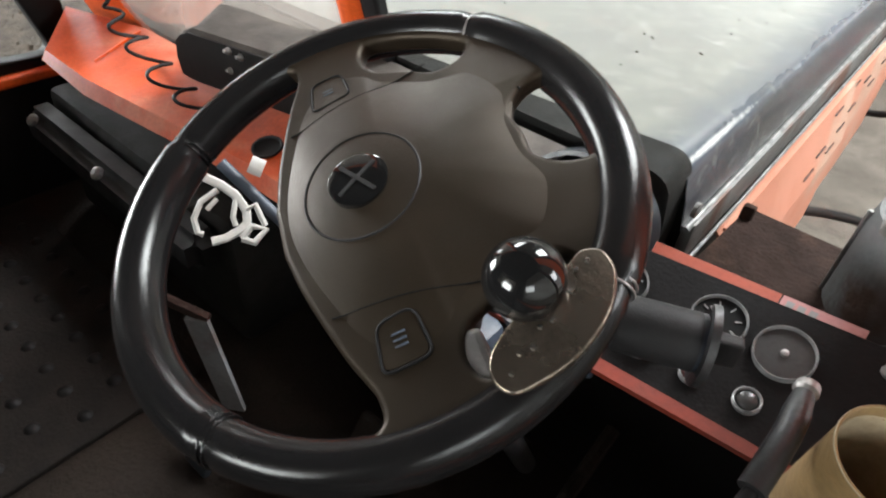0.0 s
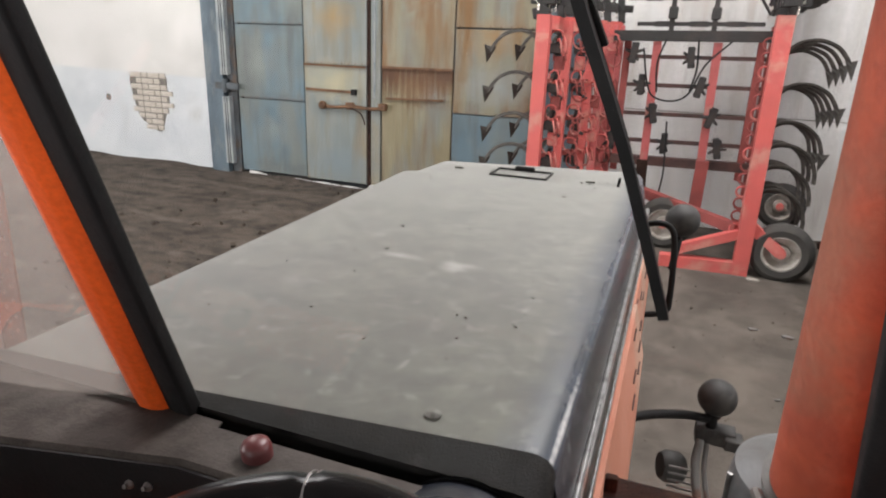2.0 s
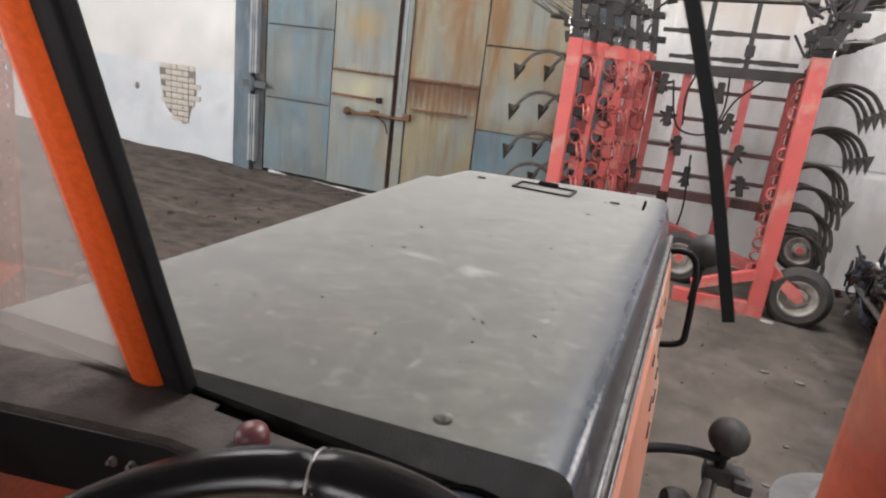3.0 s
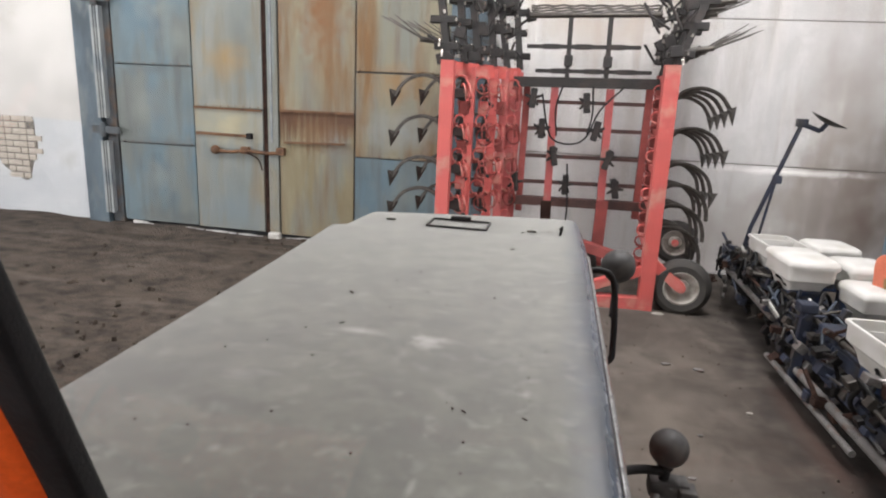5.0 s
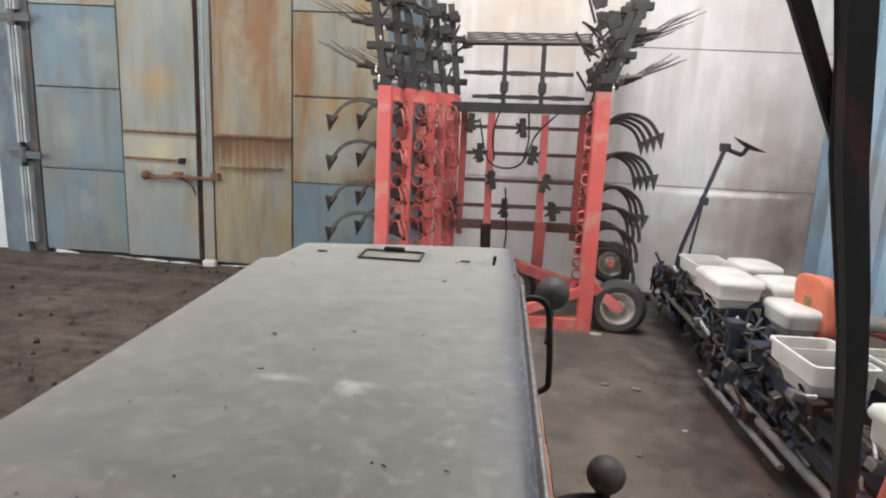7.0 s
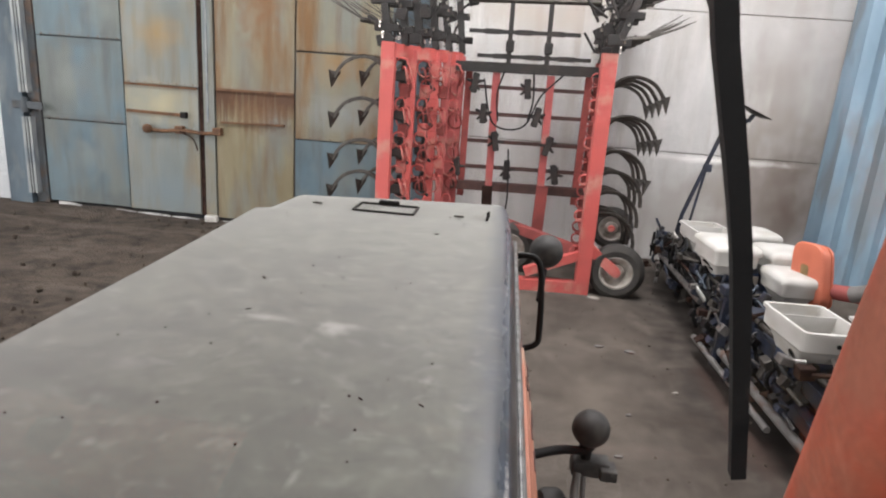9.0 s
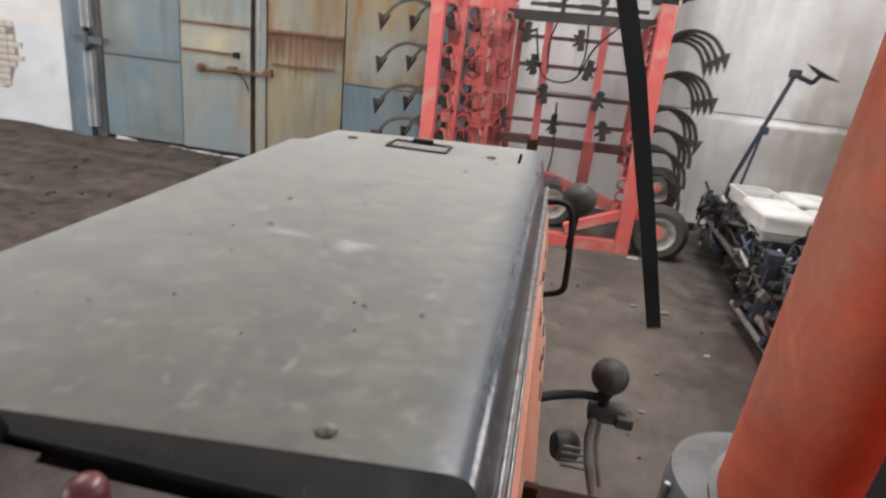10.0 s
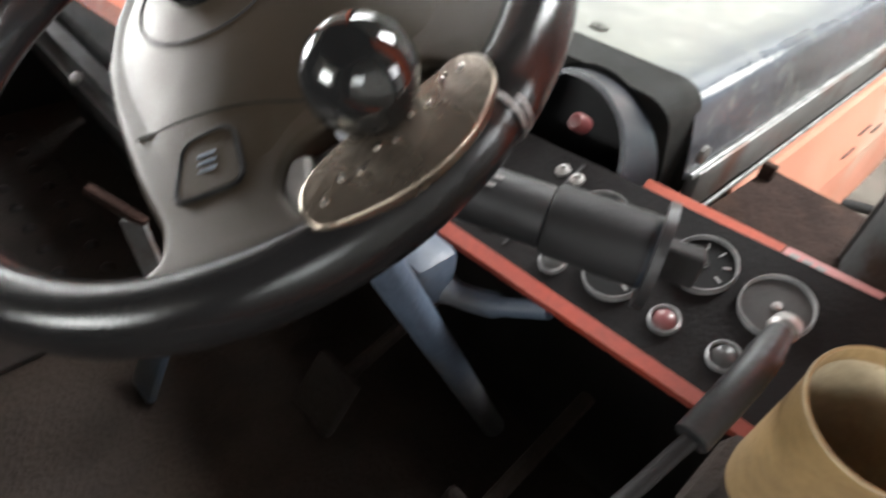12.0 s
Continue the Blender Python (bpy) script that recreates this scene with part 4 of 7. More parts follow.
HZ, HXL, HXR = 1.557, -0.445, 0.452

# cross-section of the bonnet from the left flank over the top to the right flank
sec = [(HXL - 0.008, HZ - 0.10), (HXL - 0.007, HZ - 0.03), (HXL - 0.003, HZ - 0.008), (HXL + 0.006, HZ - 0.001), (HXL + 0.03, HZ)]
sec += [(HXL + 0.1 + (HXR - 0.18 - HXL) * k / 8, HZ + 0.002 * math.sin(math.pi * k / 8)) for k in range(9)]
sec += [(HXR - 0.050, HZ - 0.001), (HXR - 0.036, HZ - 0.005), (HXR - 0.026, HZ - 0.013), (HXR - 0.019, HZ - 0.025), (HXR - 0.008, HZ - 0.065), (HXR, HZ - 0.11)]


def station(y, drop=0.0, left=0.0, right=0.0, skew=0.0):
    """A cut across the bonnet: its sides moved outwards by left and right, its y running on to the right by skew."""
    def place(p):
        x = p[0] + (right if p[0] > 0 else -left) * min(1, abs(p[0]) / 0.40)
        return Vector((x, y + skew * (p[0] + 0.4), p[1] - drop))
    return place


bm = B()
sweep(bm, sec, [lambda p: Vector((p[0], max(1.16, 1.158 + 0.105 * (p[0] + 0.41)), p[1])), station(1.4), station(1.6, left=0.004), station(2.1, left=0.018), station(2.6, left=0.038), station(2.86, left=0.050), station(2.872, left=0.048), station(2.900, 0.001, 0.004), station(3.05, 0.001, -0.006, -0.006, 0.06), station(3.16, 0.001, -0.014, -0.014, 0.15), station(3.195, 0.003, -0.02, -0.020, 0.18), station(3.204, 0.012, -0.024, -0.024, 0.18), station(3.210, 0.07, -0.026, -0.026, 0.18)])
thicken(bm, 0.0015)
hood = part("bonnet", bm, M_BONNET, tractor, "pale dusty bonnet top with bare scuffed edges, painted crease highlight and rear shade", smooth=35)
bm = B()
slab(bm, [(HXL + 0.06, 3.16, 0.75), (HXR - 0.05, 3.30, 0.75), (HXR - 0.05, 3.35, 0.75), (HXL + 0.06, 3.21, 0.75)], (0, 0, HZ - 0.81))
part("grille", bm, M_BLACK_STEEL, tractor)
# hatch frame near the front and small fasteners
bm = B()
hx0, hx1, hy0, hy1 = -0.153, 0.070, 2.957, 3.10
for a, b in (((hx0, hy0), (hx1, hy0)), ((hx1, hy0), (hx1, hy1)), ((hx1, hy1), (hx0, hy1)), ((hx0, hy1), (hx0, hy0))):
    beam(bm, (*a, HZ + 0.006), (*b, HZ + 0.006), 0.0075, 0.007)
part("hatch_frame", bm, M_LEVER, hood, "black frame of a small hatch")
bm = B()
box(bm, -0.085, -0.005, 3.085, 3.112, HZ + 0.006, HZ + 0.022, 0.005)
part("hatch_latch", bm, M_BLACK_STEEL, hood)
for x, y in ((-0.31, 3.03), (0.235, 3.01)):
    bm = B()
    box(bm, x - 0.018, x + 0.018, y - 0.006, y + 0.006, HZ + 0.001, HZ + 0.008, 0.002)
    part("fastener", bm, M_PLUG, hood)
bm = B()
rod(bm, (0.34, 3.0, HZ), (0.345, 2.99, HZ + 0.035), 0.005, 8)
rod(bm, (0.345, 2.99, HZ + 0.02), (0.338, 3.06, HZ + 0.012), 0.005, 8)
part("pin", bm, M_BLACK_STEEL, hood)
bm = B()
lathe(bm, (0.255, 1.287, HZ + 0.002), (0, 0, 1), [(0.0125, 0), (0.0125, 0.003), (0.009, 0.006), (0.0, 0.007)], 16)
part("plug", bm, M_PLUG, hood, "round pale dusty plug", smooth=40)
# right trim strip, gap and louvred side panel
bm = B()
box(bm, HXR - 0.006, HXR + 0.012, 1.27, 3.15, HZ - 0.175, HZ - 0.105, 0.005)
part("trim_strip", bm, M_CANISTER, tractor, "scuffed grey steel trim strip", smooth=40)
for x, z, r in ((HXR + 0.003, HZ - 0.108, 0.0055), (HXR + 0.016, HZ - 0.176, 0.0035)):
    bm = B()
    rod(bm, (x, 1.255, z), (x, 3.15, z), r, 10)
    part("trim_bead", bm, M_BRIGHT_EDGE, tractor, "bright rubbed edge of the trim", smooth=50)
bm = B()
box(bm, HXR - 0.03, HXR - 0.002, 1.27, 3.15, HZ - 0.25, HZ - 0.17)
part("shadow_gap", bm, M_BLACK_STEEL, tractor)
for side, x in (("right", HXR), ("left", HXL)):
    s = 1 if side == "right" else -1
    bm = B()
    prof = [(x + 0.014, HZ - 0.19), (x + 0.024, HZ - 0.20), (x + 0.046, HZ - 0.345), (x + 0.052, HZ - 0.60), (x + 0.040, HZ - 0.80)] if s > 0 else [(x + 0.000, HZ - 0.022), (x - 0.010, HZ - 0.024), (x - 0.016, HZ - 0.06), (x - 0.040, HZ - 0.60), (x - 0.030, HZ - 0.80)]
    sweep(bm, prof, [station(y, left=0.036 * (y - 1.5)) for y in ((1.42, 1.8, 2.3, 2.8, 3.14) if s > 0 else (1.42, 1.8, 2.3, 2.6, 2.85))])
    thicken(bm, 0.004)
    panel = part("side_panel", bm, M_PEACH, tractor, "dusty orange louvred bonnet side", smooth=25)
    bm = B()
    dpr = [(x + 0.030, HZ - 0.192), (x + 0.066, HZ - 0.345), (x + 0.074, HZ - 0.60), (x + 0.058, HZ - 0.78)] if s > 0 else [(x - 0.028, HZ - 0.10), (x - 0.044, HZ - 0.40), (x - 0.052, HZ - 0.60), (x - 0.040, HZ - 0.78)]
    sweep(bm, dpr, [station(y) for y in (1.44, 1.75, 2.32)])
    thicken(bm, 0.010)
    part("door", bm, M_PEACH, panel)
    if s > 0:
        # long pressed slits in staggered rows
        for y, z in ((2.13, 1.335), (2.35, 1.335), (2.29, 1.295), (2.20, 1.272), (2.12, 1.246), (2.02, 1.272), (1.94, 1.246), (2.52, 1.30), (2.62, 1.262), (2.76, 1.29)):
            bm = B()
            xo = x + 0.0235 + (HZ - 0.2 - z) * 0.152 if y > 2.32 else x + 0.0315 + (HZ - 0.2 - z) * 0.235
            slab(bm, [(xo, y, z), (xo, y + 0.075, z), (xo - 0.0012, y + 0.075, z + 0.003), (xo - 0.0012, y, z + 0.003)], (0.004, 0, 0.0018))
            part("louvre", bm, M_RAIL, panel)
bm = B()
lathe(bm, (HXR + 0.002, 1.262, HZ - 0.075), (1, 0, 0), [(0.012, 0), (0.012, 0.006), (0, 0.008)], 12)
part("rivet", bm, M_CANISTER, tractor)
# chassis, axle and wheels under it
bm = B()
box(bm, -0.36, 0.36, 0.2, 3.3, 0.62, 0.95, 0.03)
part("chassis", bm, M_BLACK_STEEL, tractor)
for x in (-0.95, 0.95):
    bm = B()
    lathe(bm, (x - 0.22 * (1 if x > 0 else -1), -0.2, 0.72), (1 if x > 0 else -1, 0, 0), [(0.33, 0.0), (0.62, 0.02), (0.70, 0.09), (0.72, 0.22), (0.70, 0.36), (0.62, 0.42), (0.33, 0.44)], 36)
    w = part("wheel", bm, M_TYRE, tractor, smooth=40)
    bm = B()
    lathe(bm, (x - 0.1 * (1 if x > 0 else -1), -0.2, 0.72), (1 if x > 0 else -1, 0, 0), [(0.0, 0.1), (0.2, 0.1), (0.33, 0.02), (0.335, 0.2)], 24)
    part("rim", bm, M_ORANGE, w, smooth=40)
for x in (-0.26, 0.26):
    s = 1 if x > 0 else -1
    bm = B()
    lathe(bm, (x - 0.09 * s, 2.75, 0.36), (s, 0, 0), [(0.17, 0.0), (0.31, 0.01), (0.355, 0.05), (0.36, 0.09), (0.355, 0.13), (0.31, 0.17), (0.17, 0.18)], 32)
    w = part("wheel", bm, M_TYRE, tractor, smooth=40)
    bm = B()
    lathe(bm, (x - 0.02 * s, 2.75, 0.36), (s, 0, 0), [(0.0, 0.05), (0.1, 0.05), (0.17, 0.0), (0.172, 0.1)], 20)
    part("rim", bm, M_ORANGE, w, smooth=40)
bm = B()
beam(bm, (-0.3, 2.75, 0.38), (0.3, 2.75, 0.38), 0.10, 0.12)
beam(bm, (0, 2.75, 0.38), (0, 2.75, 0.66), 0.16, 0.16)
part("front_axle", bm, M_BLACK_STEEL, tractor)
# rusty deck, canister and stack on the right
bm = B()
slab(bm, [(0.47, 1.10, 1.385), (0.665, 1.10, 1.385), (0.650, 1.475, 1.385), (0.490, 1.475, 1.385)], (0, 0, 0.012))
box(bm, 0.486, 0.506, 1.436, 1.451, 1.39, 1.42, 0.003)
part("deck_plate", bm, M_RUST_PLATE, tractor, "rusty oil-dark deck plate")
CAN = Vector((0.748, 1.365, 1.12))
bm = B()
lathe(bm, CAN, (0, 0, 1), [(0.0, 0.0), (0.105, 0.0), (0.108, 0.02), (0.108, 0.40), (0.104, 0.425), (0.075, 0.432), (0.0, 0.434)], 40)
part("canister", bm, M_AIR_CLEANER, tractor, "dusty grey-blue sheet steel air cleaner", smooth=40)
bm = B()
rod(bm, (CAN.x - 0.1085, CAN.y - 0.012, 1.13), (CAN.x - 0.1085, CAN.y - 0.012, 1.535), 0.0035, 8)
part("body_seam", bm, M_BRIGHT_EDGE, tractor)
stain(M_AIR_CLEANER, (0.70, 1.25, 1.47), (0.10, 0.06, 0.05), (0.060, 0.034, 0.025), 0.9, 14, 0.8)
streaks(M_PIPE, (0.22, 0.060, 0.036), 0.45, 26, (1, 1, 0.25), 0.52, 0.72)
streaks(M_PIPE, (0.50, 0.17, 0.11), 0.45, 60, (1, 1, 0.6), 0.58, 0.78)
A0, A1 = Vector((0.731, 1.307, 1.545)), Vector((0.660, 1.028, 2.45))
bm = B()
tube(bm, [A0, A0.lerp(A1, 0.3), A1], 0.058, 40)
stack = part("stack_pipe", bm, M_PIPE, tractor, "rusty red-painted stack pipe", smooth=50)
bm = B()
d = (A1 - A0).normalized()
lathe(bm, A0 + d * 0.030, d, [(0.058, 0.0), (0.065, 0.0), (0.066, 0.011), (0.058, 0.013)], 40)
part("clamp", bm, M_CANISTER, stack, "pale steel clamp band", smooth=30)
bm = B()
rod(bm, A0 + Vector((-0.07, -0.01, 0.01)), A0 + Vector((-0.07, -0.05, 0.02)), 0.007, 8)
part("clamp_bolt", bm, M_STEEL, stack)
# lamp bracket on the right flank
lampset = None
bm = B()
tube(bm, smooth_line([(0.47, 2.55, 0.84), (0.58, 2.70, 0.80), (0.70, 2.86, 0.735), (0.79, 2.92, 0.705)]), 0.017, 10)
lampset = part("lamp_arm", bm, M_BLACK_STEEL, tractor, "black tube arm that carries the lamps", smooth=50)
bm = B()
bmesh.ops.create_uvsphere(bm, u_segments=32, v_segments=20, radius=0.072)
bmesh.ops.translate(bm, verts=bm.verts, vec=(0.812, 2.935, 0.795))
part("lamp_bowl", bm, M_LAMP, lampset, "dusty dark grey round lamp shell", smooth=60)
bm = B()
rod(bm, (0.808, 2.935, 0.66), (0.81, 2.935, 0.735), 0.02, 12)
lathe(bm, (0.808, 2.935, 0.712), (0, 0, 1), [(0.0, 0), (0.03, 0), (0.03, 0.018), (0.0, 0.02)], 14)
part("lamp_stem", bm, M_BLACK_STEEL, lampset)
bm = B()
box(bm, 0.755, 0.90, 2.90, 2.98, 0.60, 0.665, 0.008)
box(bm, 0.86, 0.925, 2.87, 2.95, 0.61, 0.655, 0.006)
part("lamp_bracket", bm, M_LAMP, lampset)
bm = B()
lathe(bm, (0.71, 2.87, 0.49), (-0.9, -0.3, 0.1), [(0.0, -0.02), (0.05, -0.02), (0.062, 0.0), (0.062, 0.05), (0.05, 0.07), (0.0, 0.075)], 24)
part("side_lamp", bm, M_LAMP, lampset, smooth=40)
for k in range(4):
    bm = B()
    box(bm, 0.675, 0.77, 2.795, 2.802, 0.445 + 0.03 * k, 0.452 + 0.03 * k)
    part("lamp_rib", bm, M_STEEL, lampset)
bm = B()
tube(bm, smooth_line([(0.775, 2.88, 0.63), (0.765, 2.82, 0.56), (0.79, 2.74, 0.45), (0.83, 2.66, 0.36)]), 0.016, 10)
tube(bm, smooth_line([(0.80, 2.88, 0.62), (0.80, 2.82, 0.54), (0.83, 2.74, 0.43)]), 0.010, 10)
part("lamp_strut", bm, M_CANISTER, lampset, smooth=50)
# front lamp and guard tube beyond the bonnet's corner
bm = B()
tube(bm, smooth_line([(0.42, 3.20, 1.36), (0.50, 3.20, 1.385), (0.555, 3.20, 1.37), (0.578, 3.19, 1.30), (0.590, 3.15, 1.10), (0.575, 3.13, 1.03), (0.46, 3.12, 1.0)]), 0.013, 10)
guard = part("guard_tube", bm, M_BLACK_STEEL, tractor, "black bent guard tube", smooth=50)
bm = B()
lathe(bm, (0.600, 3.36, 1.368), (-0.05, 1, 0.05), [(0.0, -0.074), (0.030, -0.068), (0.055, -0.050), (0.068, -0.021), (0.072, 0.013), (0.067, 0.024), (0.0, 0.027)], 28)
part("headlamp", bm, M_LAMP, guard, "black round headlamp shell", smooth=50)
bm = B()
rod(bm, (0.58, 3.20, 1.20), (0.598, 3.36, 1.285), 0.014, 10)
part("headlamp_stem", bm, M_BLACK_STEEL, guard)
# perforated guard that stands outside the left window
m = Matrix.Translation((-0.585, 1.30, 1.20)) @ Matrix.Rotation(radians(90), 4, "X")
holes = []
for k in range(34):
    for j in range(2):
        c = (-0.016 + 0.022 * j + 0.0013 * k, 0.03 + 0.030 * k + 0.015 * j)
        holes.append([(c[0] + 0.0058 * math.cos(a * 0.785), c[1] + 0.0058 * math.sin(a * 0.785)) for a in range(8)])
guard_l = part("perforated_guard", plate_with_holes([(-0.038, 0.0), (0.020, 0.0), (0.062, 1.06), (0.004, 1.06)], holes, 0.003, 0.0005, m, 1), M_RUST_GUARD, tractor, "rusty orange perforated steel guard")
# guard sheet, its pink tone also standing for the reflection in the pane
bm = B()
for k in range(5):
    x0, x1 = -0.350 + 0.0624 * k, -0.350 + 0.0624 * (k + 1)
    d0, d1 = 0.004 * (k % 2), 0.004 * ((k + 1) % 2)
    slab(bm, [m @ Vector((x0, 0, d0)), m @ Vector((x1, 0, d1)), m @ Vector((x1 + 0.042, 1.06, d1)), m @ Vector((x0 + 0.042, 1.06, d0))], (0, 0.003, 0))
part("guard_sheet", bm, M_GUARD_SHEET, guard_l, "faded pinkish rusty sheet of the guard, pane reflection in its colour")


# ---- the tractor: cab shell and windows ----
def wy(z):
    """The windscreen leans back: its y at the height z."""
    return 1.156 - 0.398 * (z - 1.6)


SX, SS = Vector((1, 0, 0)), Vector((0, -0.3698, 0.9291))
SN = SX.cross(SS)
Z0 = 1.447


def pane_matrix(origin, ax, up, nrm):
    m = Matrix.Identity(4)
    for i, c in enumerate((ax, up, nrm)):
        m.col[i][:3] = c
    m.col[3][:3] = origin
    return m


PW = pane_matrix(Vector((0, wy(Z0), Z0)), SX, SS, SN)
TOP = 0.99
open_r = rounded([(-0.066, -0.030), (0.752, -0.030), (0.570, TOP), (0.026, TOP)], [0.03, 0.075, 0.08, 0.03], 7)
gasket_r = rounded([(-0.090, -0.052), (0.780, -0.052), (0.594, TOP + 0.022), (0.006, TOP + 0.022)], [0.035, 0.09, 0.09, 0.035], 7)
bm = plate_with_holes(gasket_r, [open_r], 0.012, 0.006, PW)
part("windscreen_gasket", bm, M_BLACK_RUBBER, tractor, "black rubber windscreen seal", smooth=40)
bm = B()
slab(bm, [PW @ Vector((p[0], p[1], -0.004)) for p in rounded([(-0.07, -0.038), (0.760, -0.038), (0.576, TOP + 0.01), (0.026, TOP + 0.01)], 0.03, 4)], SN * 0.004)
ws = part("windscreen", bm, M_GLASS, tractor, "clear windscreen pane with a film of dust")
ws.visible_shadow = False

# middle pillar
bm = B()
prof = rounded([(-0.036, -0.008), (0.036, -0.008), (0.035, 0.004), (0.026, 0.013), (0.010, 0.019), (-0.010, 0.019), (-0.026, 0.012), (-0.036, 0.002)], 0.004, 3)
lo, hi = [], []
for p in prof:
    lo.append(bm.verts.new(PW @ Vector((-0.127 + p[0], 0.052, p[1]))))
    hi.append(bm.verts.new(PW @ Vector((-0.005 + p[0] * 0.95, TOP + 0.04, p[1]))))
for k in range(len(prof)):
    bm.faces.new((lo[k], lo[(k + 1) % len(prof)], hi[(k + 1) % len(prof)], hi[k]))
bm.faces.new(lo[::-1])
bm.faces.new(hi)
pillar = part("middle_pillar", bm, M_ORANGE, tractor, "slim orange windscreen pillar", smooth=30)
bm = B()
slab(bm, [PW @ Vector(p) for p in ((-0.094, 0.05, 0.003), (-0.058, 0.05, 0.003), (0.032, TOP, 0.003), (0.016, TOP, 0.003))], SN * 0.007)
part("pillar_seal", bm, M_BLACK_RUBBER, pillar)
bm = B()
lathe(bm, PW @ Vector((-0.160, 0.070, 0.008)), SN, [(0.007, 0), (0.007, 0.008), (0, 0.010)], 8)
part("bolt", bm, M_STEEL, pillar)

# left pane, swung back a little
LA, LB = Vector((-0.135, 1.19, 0)), Vector((-0.775, 1.07, 0))
LX = (LB - LA).normalized()
LU = Vector((0, -0.3698, 0.9291))
LN = LU.cross(LX).normalized()
PL = pane_matrix(Vector((LA.x, wy(1.36) - 0.006, 1.36)), LX, LU, LN)
open_l = rounded([(0.012, 0.0), (0.60, 0.0), (0.66, 0.10), (0.60, 1.06), (-0.070, 1.06)], [0.02, 0.09, 0.09, 0.06, 0.02], 6)
outer_l = [(0.000, -0.03), (0.80, -0.03), (0.80, 1.12), (-0.086, 1.12)]
part("left_window_frame", plate_with_holes(outer_l, [open_l], 0.006, 0.004, PL), M_ORANGE, tractor, "orange sheet steel frame with rounded window corners", smooth=40)
bm = B()
slab(bm, [PL @ Vector((p[0], p[1], 0)) for p in open_l], LN * 0.004)
lw = part("left_window", bm, M_DUSTY_PANE, tractor, "dusty left front window pane")
lw.visible_shadow = False

# right corner post: sheet and two ridges beside the seal
bm = B()
slab(bm, [PW @ Vector(p) for p in ((0.805, -0.25, -0.012), (0.96, -0.25, -0.012), (0.80, TOP + 0.06, -0.012), (0.586, TOP + 0.06, -0.012))], SN * 0.012)
post = part("corner_post", bm, M_ORANGE, tractor, "orange corner post with pressed ridges")
for a, b, r in (((0.834, -0.25, 0.012), (0.612, TOP, 0.012), 0.016), ((0.873, -0.25, 0.02), (0.655, TOP, 0.02), 0.020), ((0.922, -0.25, 0.03), (0.71, TOP, 0.03), 0.022)):
    bm = B()
    tube(bm, [PW @ Vector(a), PW @ Vector(b)], r, 14)
    part("ridge", bm, M_ORANGE, post, smooth=50)
bm = B()
slab(bm, [(0.738, 1.128, 1.502), (0.756, 1.128, 1.506), (0.756, 0.86, 1.500), (0.736, 0.86, 1.488)], (0, 0, -0.12))
part("post_foot", bm, M_ORANGE, post)

# sides, back, roof and floor of the cab
def cab_side(x, s, low):
    bm = B()
    out = [(-0.75, 0.98), (1.02, 0.98), (1.02, 1.42), (0.70, 2.62), (-0.75, 2.62)]
    hole = rounded([(0.02, low + 0.04), (0.985, low), (0.66, 2.40), (0.02, 2.40)], 0.04, 5)
    m = pane_matrix(Vector((x, 0, 0)), Vector((0, 1, 0)), Vector((0, 0, 1)), Vector((1, 0, 0)))
    w = part("side_wall", plate_with_holes(out, [hole], 0.03, 0.006, m), M_BLACK_STEEL, tractor, "black-lined cab side with a large window", smooth=40)
    bm = B()
    box(bm, x - s * 0.05, x - s * 0.02, -0.7, 0.98, low - 0.035, low - 0.012, 0.006)
    part("window_sill", bm, M_ORANGE, w, "thin orange sill")
    bm = B()
    slab(bm, [(x, p[0], p[1]) for p in hole], (0.004, 0, 0))
    g = part("side_window", bm, M_SIDE_GLASS, w)
    g.visible_shadow = False


cab_side(-0.97, -1, 1.31)
cab_side(0.97, 1, 1.46)
m = pane_matrix(Vector((0, -0.76, 0)), Vector((1, 0, 0)), Vector((0, 0, 1)), Vector((0, -1, 0)))
hole = rounded([(-0.80, 1.70), (0.70, 1.70), (0.70, 2.45), (-0.80, 2.45)], 0.08, 5)
bw = part("rear_wall", plate_with_holes([(-0.99, 0.98), (0.99, 0.98), (0.99, 2.62), (-0.99, 2.62)], [hole], 0.03, 0.004, m), M_BLACK_STEEL, tractor, smooth=40)
bm = B()
slab(bm, [(p[0], -0.76, p[1]) for p in hole], (0, 0.004, 0))
g = part("rear_window", bm, M_SIDE_GLASS, bw)
g.visible_shadow = False
bm = B()
box(bm, -1.03, 1.03, -0.82, 0.95, 2.56, 2.68, 0.03)
part("cab_roof", bm, M_BLACK_STEEL, tractor)
bm = B()
box(bm, -0.98, 0.98, -0.76, 1.12, 0.94, 0.985)
cfloor = part("cab_floor", bm, M_FLOORMAT, tractor, "dirty dark cab floor")
bm = B()
box(bm, -0.98, 0.98, 1.13, 1.165, 0.94, 1.40)
part("firewall", bm, M_BLACK_STEEL, tractor)
bm = B()
box(bm, -0.92, -0.17, 0.05, 0.80, 0.986, 0.998, 0.003)
tread = part("tread_plate", bm, M_TREAD, cfloor, "brown tread plate with pressed studs")
stud = None
for i in range(9):
    for j in range(10):
        x, y = -0.86 + 0.075 * i + (0.037 if j % 2 else 0), 0.10 + 0.072 * j
        if x > -0.2:
            continue
        if stud is None:
            bm = B()
            lathe(bm, (x, y, 0.998), (0, 0, 1), [(0.014, 0), (0.009, 0.006), (0, 0.007)], 8)
            stud = part("stud", bm, M_BLACK_STEEL, tread, smooth=60)
            s0 = Vector((x, y, 0))
        else:
            o = stud.copy()
            scene.collection.objects.link(o)
            o.matrix_basis = Matrix.Translation(Vector((x, y, 0)) - s0) @ stud.matrix_basis

